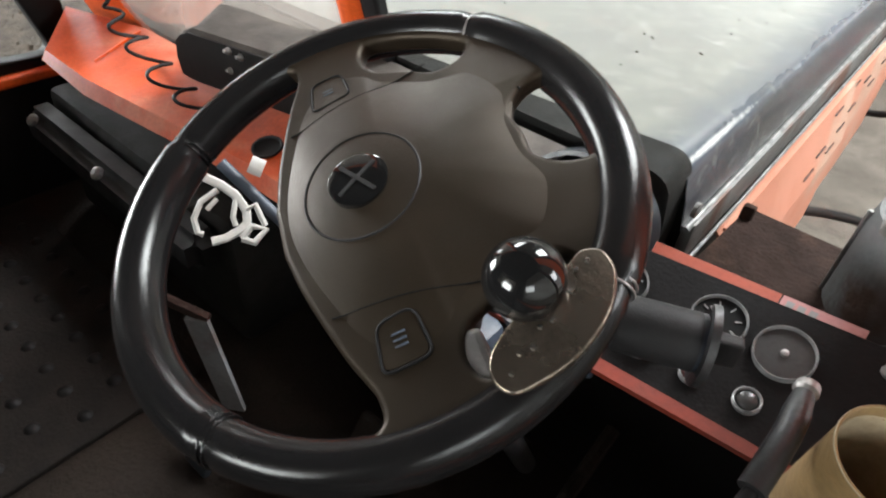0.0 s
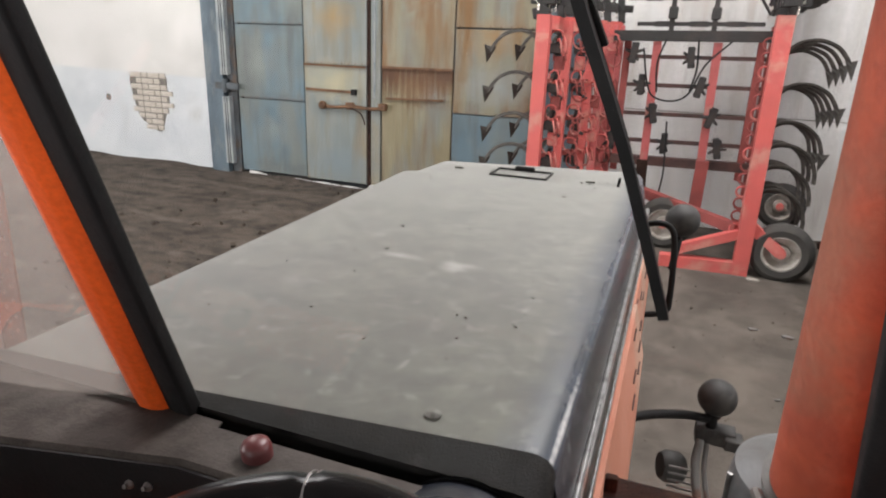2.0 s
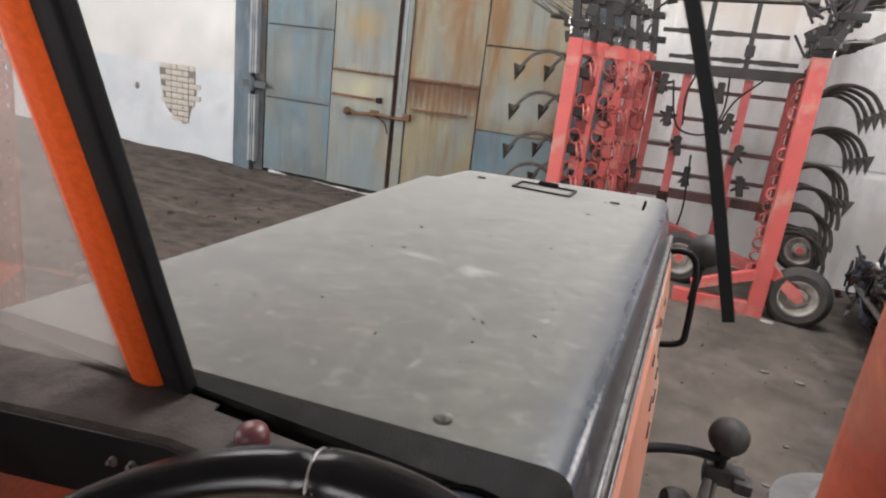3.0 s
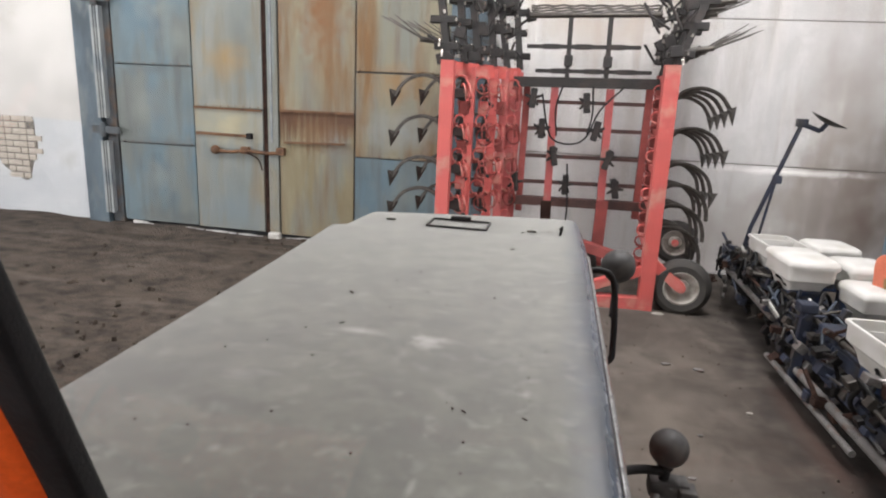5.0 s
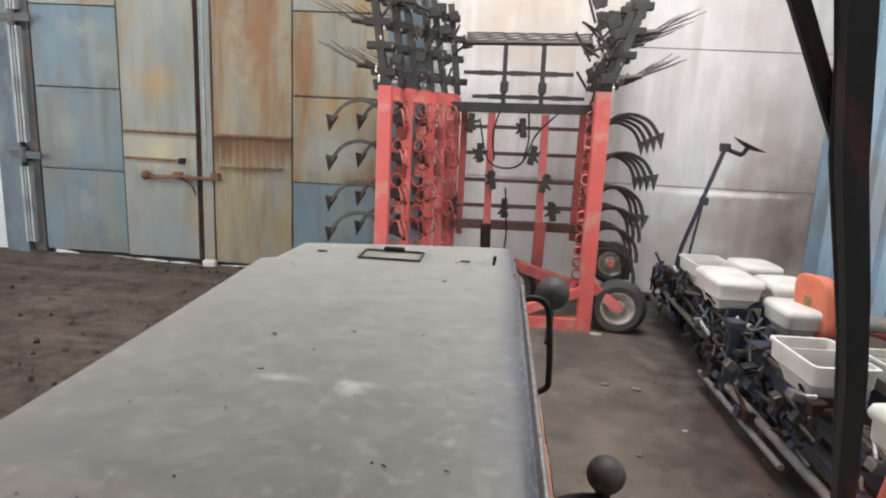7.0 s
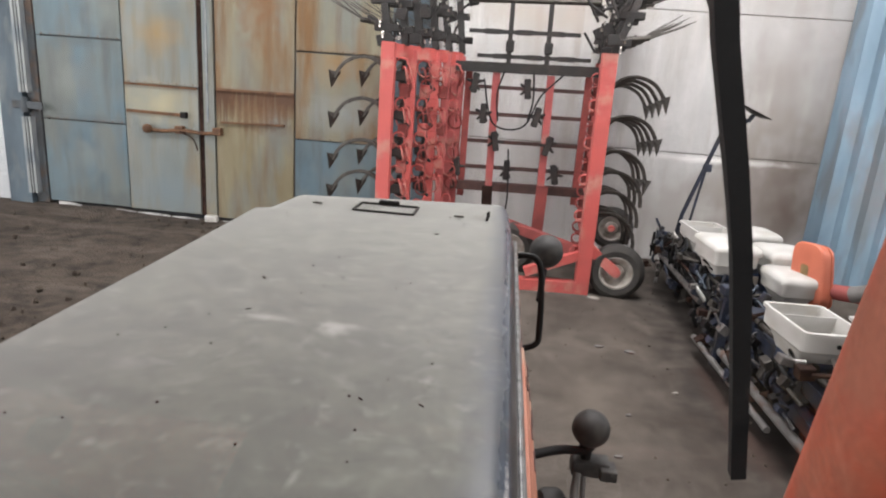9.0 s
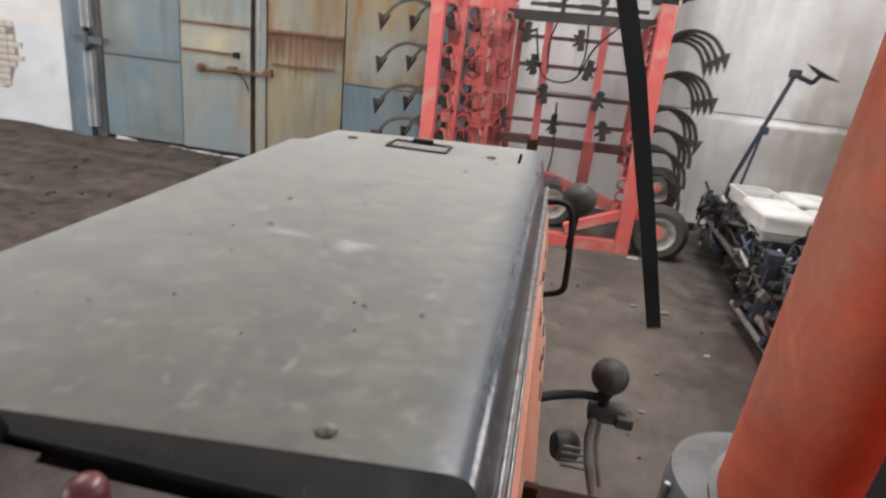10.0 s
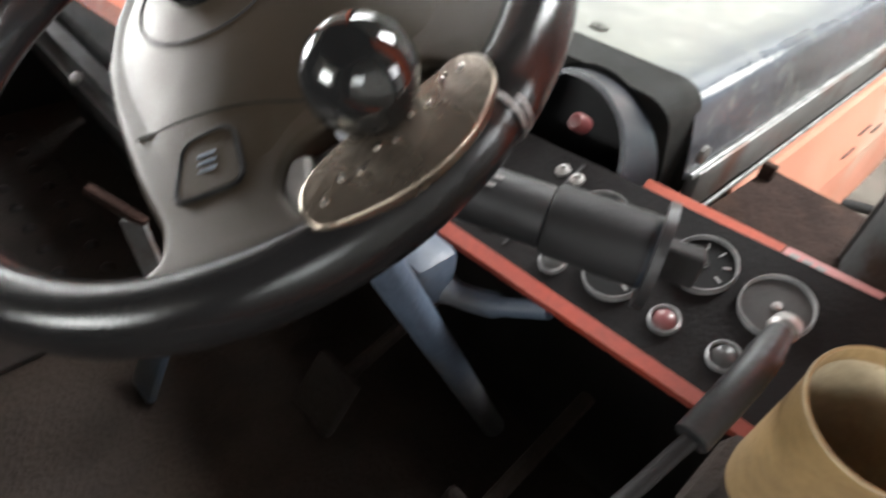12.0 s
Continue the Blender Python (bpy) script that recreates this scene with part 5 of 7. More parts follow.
# ---- the tractor: shelf, instrument visor, dash ----
def shelf_y(x):
    """The front edge of the shelf runs towards the driver on its left."""
    return 1.085 + 0.225 * min(x, 0.0)


SHELF_Z = 1.550
xs = [-0.392, -0.389, -0.380, -0.36, -0.30, -0.22, -0.12, -0.06, 0.0, 0.15, 0.30]
drops = [max(0.0, (-0.36 - x) / 0.032) ** 2 * 0.022 for x in xs]
bm = B()
rows_top = []
for x, e in zip(xs, drops):
    y = shelf_y(x)
    rows_top.append([bm.verts.new(q) for q in ((x * (1.27 if x < 0 else 1), 1.168, SHELF_Z + 0.003 - e), (x * (1.25 if x < 0 else 1), 1.158, SHELF_Z - e), (x, y + 0.03, SHELF_Z - e), (x, y + 0.006, SHELF_Z - 0.002 - e), (x, y, SHELF_Z - 0.010 - e))])
for u, v in zip(rows_top, rows_top[1:]):
    for k in range(0 if u[1].co.x < -0.07 else 1, 4):
        bm.faces.new((u[k], u[k + 1], v[k + 1], v[k]))
thicken(bm, 0.003)
shelf = part("shelf", bm, M_SHELF_TOP, tractor, "dusty brown-black shelf under the windscreen", smooth=40)
bm = B()
fr = []
for x, e in zip(xs, drops):
    y = shelf_y(x)
    fr.append([bm.verts.new(q) for q in ((x, y - 0.0015, SHELF_Z - 0.008 - e), (x, y - 0.004, SHELF_Z - 0.05 - e * 0.3), (x, y, SHELF_Z - 0.095 + e * 0.3))])
for u, v in zip(fr, fr[1:]):
    for k in range(2):
        bm.faces.new((u[k], u[k + 1], v[k + 1], v[k]))
thicken(bm, 0.004)
face = part("shelf_face", bm, M_BLACK_STEEL, shelf, "black painted front of the shelf", smooth=40)
for x, down in ((-0.272, 0.016), (-0.247, 0.020), (-0.272, 0.050), (-0.247, 0.054), (-0.060, 0.040), (-0.036, 0.040), (0.155, 0.020), (0.182, 0.018), (0.209, 0.015), (0.153, 0.056), (0.180, 0.054), (0.207, 0.052), (0.088, 0.030), (0.106, 0.026)):
    bm = B()
    lathe(bm, (x, shelf_y(x) - 0.004, SHELF_Z - down), (0, -1, 0.25), [(0.0065, 0), (0.0065, 0.005), (0.003, 0.008), (0.003, 0.012), (0, 0.012)], 8)
    part("bolt", bm, M_STEEL, face)
bm = B()
lathe(bm, (0.084, 1.130, 1.548), (0, -0.15, 1), [(0.019, 0.0), (0.019, 0.016), (0.017, 0.022), (0.010, 0.027), (0.0, 0.028)], 20)
part("warning_lamp", bm, M_RED_LENS, shelf, "dull red warning lamp", smooth=40)

# visor with its rounded corner, and the round tunnel in front of it
bm = B()


def visor_back(x):
    return 1.172 + 0.105 * (x + 0.41)


def visor_plate(bm, vis, back):
    near = [bm.verts.new((p[0], wy(p[1]) + 0.004 - back, p[1])) for p in vis]
    far = [bm.verts.new((p[0], max(visor_back(p[0]), wy(p[1]) + 0.012), p[1])) for p in vis]
    bm.faces.new(near[::-1])
    bm.faces.new(far)
    for k in range(len(vis)):
        bm.faces.new((near[k], near[(k + 1) % len(vis)], far[(k + 1) % len(vis)], far[k]))


visor_plate(bm, rounded([(-0.445, 1.36), (-0.112, 1.36), (-0.112, 1.560), (-0.445, 1.560)], 0.006, 3), 0.02)
part("cowl", bm, M_COWL, tractor, "dust-filmed black cowl behind the bonnet", smooth=40)
bm = B()
visor_plate(bm, rounded([(-0.110, 1.36), (0.434, 1.36), (0.434, 1.561), (-0.110, 1.561)], [0.01, 0.01, 0.040, 0.004], 7), 0.0)
visor = part("instrument_visor", bm, M_DUSTY_BLACK, tractor, "dusty black crackle-painted instrument visor", smooth=40)
bm = B()
cx, cz = 0.348, 1.484
arc = [math.radians(a) for a in range(-25, 196, 10)]
o0 = [bm.verts.new((cx + 0.096 * math.cos(a), 1.080 + 0.045 * max(0.0, math.sin(a)), cz + 0.092 * math.sin(a))) for a in arc]
o1 = [bm.verts.new((cx + 0.099 * math.cos(a), 1.170, cz + 0.092 * math.sin(a) - 0.014)) for a in arc]
for k in range(len(arc) - 1):
    bm.faces.new((o0[k], o0[k + 1], o1[k + 1], o1[k]))
thicken(bm, 0.006)
M_TUNNEL = mat("satin_black_plastic", (0.010, 0.013, 0.018), (0.014, 0.018, 0.025), 0.30, scale=8, fine=150, bump=0.08, spec=0.65)
tunnel = part("gauge_tunnel", bm, M_TUNNEL, visor, "satin black round gauge tunnel", smooth=50)
bm = B()
lathe(bm, (cx, 1.155, cz), (0, -1, 0.2), [(0.0, 0), (0.085, 0), (0.088, 0.004)], 32)
part("tachometer", bm, M_GAUGE, visor)
bm = B()
lathe(bm, (0.3844, 1.069, 1.554), (0, -1, 0.6), [(0.0095, -0.02), (0.0095, 0.0), (0.007, 0.005), (0.0, 0.0065)], 16)
part("tell_tale", bm, M_RED_LENS, visor, "small red tell-tale lamp", smooth=40)

# dash panel on the right, tilted towards the driver
DN = Vector((-0.075, -0.417, 0.906)).normalized()
DC = Vector((0.633, 1.037, 1.511))


def dz(x, y):
    return DC.z + (0.075 * (x - DC.x) + 0.417 * (y - DC.y)) / 0.906


def dp(x, y, h=0.0):
    return Vector((x, y, dz(x, y))) + DN * h


bm = B()
slab(bm, [dp(x, y, -0.006) for x, y in ((0.10, 0.955), (0.735, 0.945), (0.735, 1.088), (0.10, 1.075))], DN * 0.006)
dash = part("dash_panel", bm, M_DASH, tractor, "black steel dash panel with round gauges")
bm = B()
slab(bm, [dp(x, y, -0.05) for x, y in ((0.10, 0.96), (0.735, 0.95), (0.735, 1.086), (0.10, 1.074))], DN * 0.042)
part("dash_body", bm, M_DASH, dash)


def gauge(x, y, r, face, ticks):
    c = dp(x, y, 0.0)
    bm = B()
    lathe(bm, c, DN, [(r * 0.93, 0.004), (r * 0.965, 0.009), (r * 0.995, 0.009), (r * 1.01, 0.004), (r * 1.01, 0.0)], 40)
    g = part("gauge", bm, M_BRIGHT_EDGE, dash, "round gauge with a worn bright rim", smooth=40)
    bm = B()
    lathe(bm, c, DN, [(0.0, 0.0035), (r * 0.94, 0.0035)], 32)
    part("dial", bm, face, g)
    a, b = SX - DN * SX.dot(DN), None
    a.normalize()
    b = DN.cross(a)
    if ticks:
        for k in range(ticks):
            t = math.radians(200 - 220 * k / (ticks - 1))
            u = a * math.cos(t) + b * math.sin(t)
            bm = B()
            beam(bm, c + DN * 0.0045 + u * r * 0.55, c + DN * 0.0045 + u * r * 0.78, 0.0013, 0.0008, DN)
            part("tick", bm, M_MARK, g)
        bm = B()
        u = (a * math.cos(2.5) + b * math.sin(2.5))
        beam(bm, c + DN * 0.006 - u * r * 0.15, c + DN * 0.006 + u * r * 0.6, 0.0018, 0.001, DN)
        part("needle", bm, M_MARK, g)
    bm = B()
    lathe(bm, c, DN, [(0.0, 0.008), (0.004, 0.007), (0.004, 0.003)], 10)
    part("hub", bm, M_BLACK_STEEL if ticks else M_STEEL, g)


gauge(0.4607, 1.033, 0.0285, M_GAUGE, 5)
gauge(0.5674, 1.040, 0.0290, M_GAUGE, 6)
gauge(0.6354, 1.0375, 0.0295, M_DUSTY_GLASS, 0)
gauge(0.511, 0.992, 0.0285, M_GAUGE, 5)
gauge(0.30, 1.03, 0.030, M_GAUGE, 6)
for x, y, m in ((0.5735, 0.980, M_RED_LENS), (0.6286, 0.980, M_DUSTY_GLASS), (0.458, 0.972, M_DUSTY_GLASS)):
    bm = B()
    lathe(bm, dp(x, y), DN, [(0.0140, 0), (0.0140, 0.006), (0.0122, 0.008), (0.011, 0.005)], 24)
    q = part("pilot_lamp", bm, M_BRIGHT_EDGE, dash, "pilot lamp with a bright ring", smooth=40)
    bm = B()
    lathe(bm, dp(x, y), DN, [(0.0112, 0.004), (0.008, 0.007), (0, 0.008)], 16)
    part("lens", bm, m, q, smooth=50)
for x, y in ((0.719, 1.066), (0.392, 1.058), (0.412, 1.056), (0.375, 0.97)):
    bm = B()
    lathe(bm, dp(x, y), DN, [(0.0085, 0), (0.008, 0.003), (0.004, 0.004), (0.003, 0.002), (0, 0.002)], 12)
    part("screw", bm, M_STEEL, dash, smooth=40)
bm = B()
lathe(bm, dp(0.692, 1.004), DN, [(0.0075, 0.0006), (0, 0.0007)], 14)
part("screw_hole", bm, M_GAUGE, dash)
bm = B()
beam(bm, dp(0.405, 0.96, 0.001), dp(0.405, 1.075, 0.001), 0.003, 0.002, DN)
part("seam", bm, M_LEVER, dash)
bm = B()
slab(bm, [dp(x, y, -0.044) for x, y in ((0.455, 1.0885), (0.602, 1.0885), (0.602, 1.1155), (0.452, 1.1155))], DN * 0.008)
part("upper_strip", bm, M_STRIP_ORANGE, dash, "orange painted strip above the gauges")
bm = B()
slab(bm, [dp(x, y, -0.044) for x, y in ((0.604, 1.0885), (0.690, 1.0885), (0.690, 1.1155), (0.604, 1.1155))], DN * 0.008)
label_strip = part("label_strip", bm, M_LABEL, dash, "worn pinkish label")
bm = B()
for k in range(3):
    slab(bm, [dp(x, y, -0.0358) for x, y in ((0.610 + 0.012 * k, 1.104), (0.618 + 0.012 * k, 1.104), (0.618 + 0.012 * k, 1.111), (0.610 + 0.012 * k, 1.111))], DN * 0.0008)
part("print_bars", bm, M_MARK, label_strip)
bm = B()
slab(bm, [dp(x, y, -0.012) for x, y in ((0.15, 0.934), (0.735, 0.936), (0.735, 0.947), (0.15, 0.951))], DN * 0.014)
part("lower_strip", bm, M_TRIM, dash, "orange painted lower edge")

# orange panel on the left with a lip, under the shelf
bm = B()
up = [Vector(p) for p in ((-0.93, 1.025, 1.420), (-0.714, 1.094, 1.420), (-0.56, 1.094, 1.422), (-0.412, 1.094, 1.425), (-0.15, 1.094, 1.440), (0.10, 1.094, 1.450))]
mid = [Vector(p) for p in ((-0.772, 0.905, 1.402), (-0.603, 0.905, 1.400), (-0.451, 0.922, 1.400), (-0.328, 0.937, 1.400), (-0.15, 0.955, 1.398), (0.10, 0.960, 1.396))]
low = [p + Vector((0, -0.012, -0.018 if k < 1 else -0.030)) for k, p in enumerate(mid)]
lip = [p + Vector((0, 0.02, -0.008)) for p in low]
rws = [[bm.verts.new(p) for p in r] for r in (up, [a.lerp(b, 0.9) for a, b in zip(up, mid)], mid, low, lip)]
for u, v in zip(rws, rws[1:]):
    for k in range(5):
        bm.faces.new((u[k], u[k + 1], v[k + 1], v[k]))
thicken(bm, 0.004)
lp = part("left_panel", bm, M_PANEL, tractor, "faded orange panel on the left of the dash", smooth=35)
bm = B()
slab(bm, [(-0.705, 1.075, 1.4205), (-0.700, 1.075, 1.4205), (-0.640, 0.945, 1.4085), (-0.645, 0.945, 1.4085)], (0, 0, 0.004))
part("fold", bm, M_ORANGE, lp)
bm = B()
lathe(bm, (-0.160, 0.995, 1.411), (0, -0.26, 1), [(0.027, 0.0), (0.027, 0.004), (0.023, 0.004), (0.021, 0.0005), (0.0, 0.0005)], 24)
part("grommet", bm, M_BLACK_RUBBER, lp)
# heater box under the panel
bm = B()
box(bm, -0.84, -0.16, 0.90, 1.12, 0.99, 1.300, 0.02)
hb = part("heater_box", bm, M_DUSTY_BLACK, tractor, "black heater box with a bolted bar", smooth=40)
bm = B()
beam(bm, (-0.83, 0.872, 1.235), (-0.18, 0.872, 1.235), 0.075, 0.085)
bmesh.ops.bevel(bm, geom=bm.edges[:], offset=0.022, segments=3, affect="EDGES")
part("bar", bm, M_BLACK_RUBBER, hb, smooth=50)
for p in ((-0.775, 0.840, 1.262), (-0.50, 0.840, 1.262)):
    bm = B()
    lathe(bm, p, (0, -0.7, 0.7), [(0.014, 0), (0.013, 0.008), (0.006, 0.012), (0, 0.012)], 8)
    part("bolt", bm, M_STEEL, hb)
bm = B()
slab(bm, [(0.030, 0.712, 1.352), (0.055, 0.730, 1.352), (0.075, 0.745, 1.16), (0.048, 0.727, 1.16)], (-0.004, 0.006, 0))
part("bracket", bm, M_AIR_CLEANER, hb, "pale grey flat bracket by the column")
bm = B()
beam(bm, (-0.02, 0.70, 1.375), (0.052, 0.735, 1.352), 0.010, 0.012)
part("bracket_rod", bm, M_RUST_PLATE, hb)
bm = B()
box(bm, -0.03, 0.03, 0.70, 0.715, 0.99, 1.12, 0.006, turn=Matrix.Rotation(radians(-25), 3, "X"))
part("pedal", bm, M_GREY_PAINT, cfloor, "grey worn pedal")
for x in (0.22, 0.50):
    bm = B()
    box(bm, x - 0.045, x + 0.045, 0.86, 0.88, 1.02, 1.12, 0.008, turn=Matrix.Rotation(radians(-35), 3, "X"))
    rod(bm, (x, 0.88, 1.07), (x, 1.12, 1.15), 0.012, 8)
    part("pedal", bm, M_FLOORMAT, cfloor)


# ---- the tractor: steering wheel, column and levers ----
WC = Vector((0.3815, 0.7013, 1.727))
WN = Vector((-0.0233, -0.4489, 0.8933)).normalized()
WU = (Vector((1, 0, 0)) - WN * WN.x).normalized()
WV = WN.cross(WU)
DOWN = radians(57)
PA = WU * math.cos(DOWN) + WV * math.sin(DOWN)
PB = WN.cross(PA)
PWH = pane_matrix(WC, PA, PB, WN)


def wp(a, b, h=0.0):
    return PWH @ Vector((a, b, h))


def polar(r, deg):
    t = radians(deg)
    return (r * math.cos(t), r * math.sin(t))


R0 = 0.1596
bm = B()
N, K = 144, 20
rings = []
for i in range(N):
    t = 2 * math.pi * i / N
    deg = math.degrees(t)
    deg = deg - 360 if deg > 180 else deg
    # thinner at the stitched joints
    near = min(abs(abs(deg) - 44), abs(abs(deg) - 135))
    tube_r = 0.0150 - (0.0014 if near < 1.3 else 0)
    grip = 0.0012 if abs(deg) > 135 or abs(deg) < 44 else 0.0
    ring_pts = []
    for k in range(K):
        a = 2 * math.pi * k / K
        rr = R0 + (tube_r + grip) * 0.98 * math.cos(a)
        ring_pts.append(bm.verts.new(wp(rr * math.cos(t), rr * math.sin(t), (tube_r + grip) * 1.12 * math.sin(a))))
    rings.append(ring_pts)
for i in range(N):
    u, v = rings[i], rings[(i + 1) % N]
    for k in range(K):
        bm.faces.new((u[k], u[(k + 1) % K], v[(k + 1) % K], v[k]))
wheel = part("steering_wheel", bm, M_LEATHER, tractor, "worn black leather four-spoke steering wheel", smooth=60)

# spokes: one plate with three openings, joined to the rim
outl = [polar(0.156, d) for d in range(-106, 107, 4)]
side = [(-0.048, 0.1475), (-0.034, 0.1500), (-0.0235, 0.1485), (-0.0170, 0.1440), (-0.0148, 0.1375), (-0.0150, 0.1290), (-0.0170, 0.1210), (-0.0270, 0.0985), (-0.0365, 0.0710), (-0.0440, 0.0460), (-0.0500, 0.0170)]
side = [(p.x, p.y) for p in smooth_line([(a, b, 0) for a, b in side], 3)]
outl += side + [(a, -b) for a, b in reversed(side)]


def sector_hole(c, half, r0, r1):
    pts = [polar(r1, c - half), polar(r1 + 0.002, c - half * 0.5), polar(r1 + 0.002, c), polar(r1 + 0.002, c + half * 0.5), polar(r1, c + half), polar((r0 + r1) / 2, c + half * 1.12),
           polar(r0, c + half * 0.75), polar(r0 - 0.002, c), polar(r0, c - half * 0.75), polar((r0 + r1) / 2, c - half * 1.12)]
    return smooth_loop(pts, 5)


holes = [sector_hole(1.5, 15.5, 0.1085, 0.1515), sector_hole(59, 17, 0.109, 0.147), sector_hole(-59, 17, 0.109, 0.147)]
bm = plate_with_holes(outl, holes, 0.006, 0.005, PWH @ Matrix.Translation((0, 0, 0.003)), 4)
part("spokes", bm, M_PAD, wheel, "worn grey-black plastic spokes", smooth=50)
# rounded, polished inner edges of the openings
for h in holes:
    bm = B()
    tube(bm, [wp(p[0], p[1], 0.0035) for p in h], 0.0052, 8, closed=True)
    part("spoke_edge", bm, M_PAD_EDGE, wheel, "polished rounded edge of a spoke opening", smooth=60)
# the padded middle: a domed cover
half = [polar(r, d) for d, r in ((0, 0.108), (8, 0.110), (15, 0.119), (20, 0.1255), (28, 0.1275), (36, 0.1265), (42, 0.116), (48, 0.108), (60, 0.106), (70, 0.110), (77, 0.120), (85, 0.124), (93, 0.1225))]
pad_pts = [(-0.0500, 0.0), (-0.0480, 0.022), (-0.0425, 0.0460), (-0.0350, 0.0710), (-0.0255, 0.0985)] + half[:0:-1] + [half[0]] + [(a, -b) for a, b in half[1:]] + [(-0.0255, -0.0985), (-0.0350, -0.0710), (-0.0425, -0.0460), (-0.0480, -0.022)]
loop = smooth_loop(pad_pts, 5)
bm = B()
levels = [(1.0, 0.0), (1.0, 0.0085), (0.985, 0.0092), (0.955, 0.0102), (0.90, 0.0122), (0.75, 0.0172), (0.5, 0.0232), (0.25, 0.0268)]
cen = Vector((0.025, 0.0))


def inset(length, s):
    """How far the pad's contour at the share s reaches: round near the middle, the outline's shape at the edge."""
    w = s ** 2.5
    return s * (length * w + 0.088 * (1 - w))


rws = []
for s, h in levels:
    row = []
    for p in loop:
        v = Vector((p[0], p[1])) - cen
        q = cen + v.normalized() * inset(v.length, s)
        row.append(bm.verts.new(wp(q.x, q.y, h)))
    rws.append(row)
top = bm.verts.new(wp(cen.x, cen.y, 0.0283))
for u, v in zip(rws, rws[1:]):
    for k in range(len(loop)):
        bm.faces.new((u[k], u[(k + 1) % len(loop)], v[(k + 1) % len(loop)], v[k]))
for k in range(len(loop)):
    bm.faces.new((rws[-1][k], rws[-1][(k + 1) % len(loop)], top))
pad = part("hub_pad", bm, M_PAD, wheel, "domed dark grey hub pad", smooth=50)


def pad_h(a, b):
    """The height of the domed pad over the wheel's plane."""
    v = Vector((a, b)) - cen
    best = 1e9
    for p, q in zip(loop, loop[1:] + loop[:1]):
        p, q = Vector((p[0], p[1])) - cen, Vector((q[0], q[1])) - cen
        e = q - p
        den = v.x * e.y - v.y * e.x
        if abs(den) < 1e-12:
            continue
        t = (p.x * e.y - p.y * e.x) / den
        w = (p.x * v.y - p.y * v.x) / den
        if t > 0 and 0 <= w <= 1:
            best = min(best, t)
    full, r = v.length * best, v.length
    s, hi = 0.0, 1.0
    for _ in range(24):
        mid_s = (s + hi) / 2
        if inset(full, mid_s) < r:
            s = mid_s
        else:
            hi = mid_s
    lv = [(0.0, 0.0283)] + [(x, y) for x, y in reversed(levels) if y > 0]
    for (s0, h0), (s1, h1) in zip(lv, lv[1:]):
        if s0 <= s <= s1:
            return h0 + (h1 - h0) * (s - s0) / max(1e-9, s1 - s0)
    return 0.012


def on_pad(pts, lift=0.0):
    return [wp(a, b, max(pad_h(a, b), 0.0115) + lift) for a, b in pts]


# emblem: a groove ring, a round badge with plain bars
EC = (0.0065, 0.0)
bm = B()
tube(bm, on_pad([(EC[0] + 0.0385 * math.cos(k * math.pi / 24), 0.0385 * math.sin(k * math.pi / 24)) for k in range(48)], -0.0002), 0.0010, 6, closed=True)
part("groove", bm, M_BLACK_STEEL, pad)
bm = B()
lathe(bm, wp(*EC, 0.0278), WN, [(0.0192, -0.003), (0.0192, 0.0012), (0.0175, 0.0020), (0.0, 0.0024)], 32)
badge = part("badge", bm, M_GLOSS_BLACK, pad, "round dark badge with plain bars", smooth=40)
for a, b in ((0.0, 0.55), (0.0, 2.15), (0.0, 3.7), (0.0, 5.3)):
    bm = B()
    p0, p1 = (EC[0], EC[1]), (EC[0] + 0.0155 * math.cos(b), EC[1] + 0.0155 * math.sin(b))
    beam(bm, wp(*p0, 0.0304), wp(*p1, 0.0302), 0.0026, 0.0010, WN)
    part("badge_bar", bm, M_LEVER, badge)
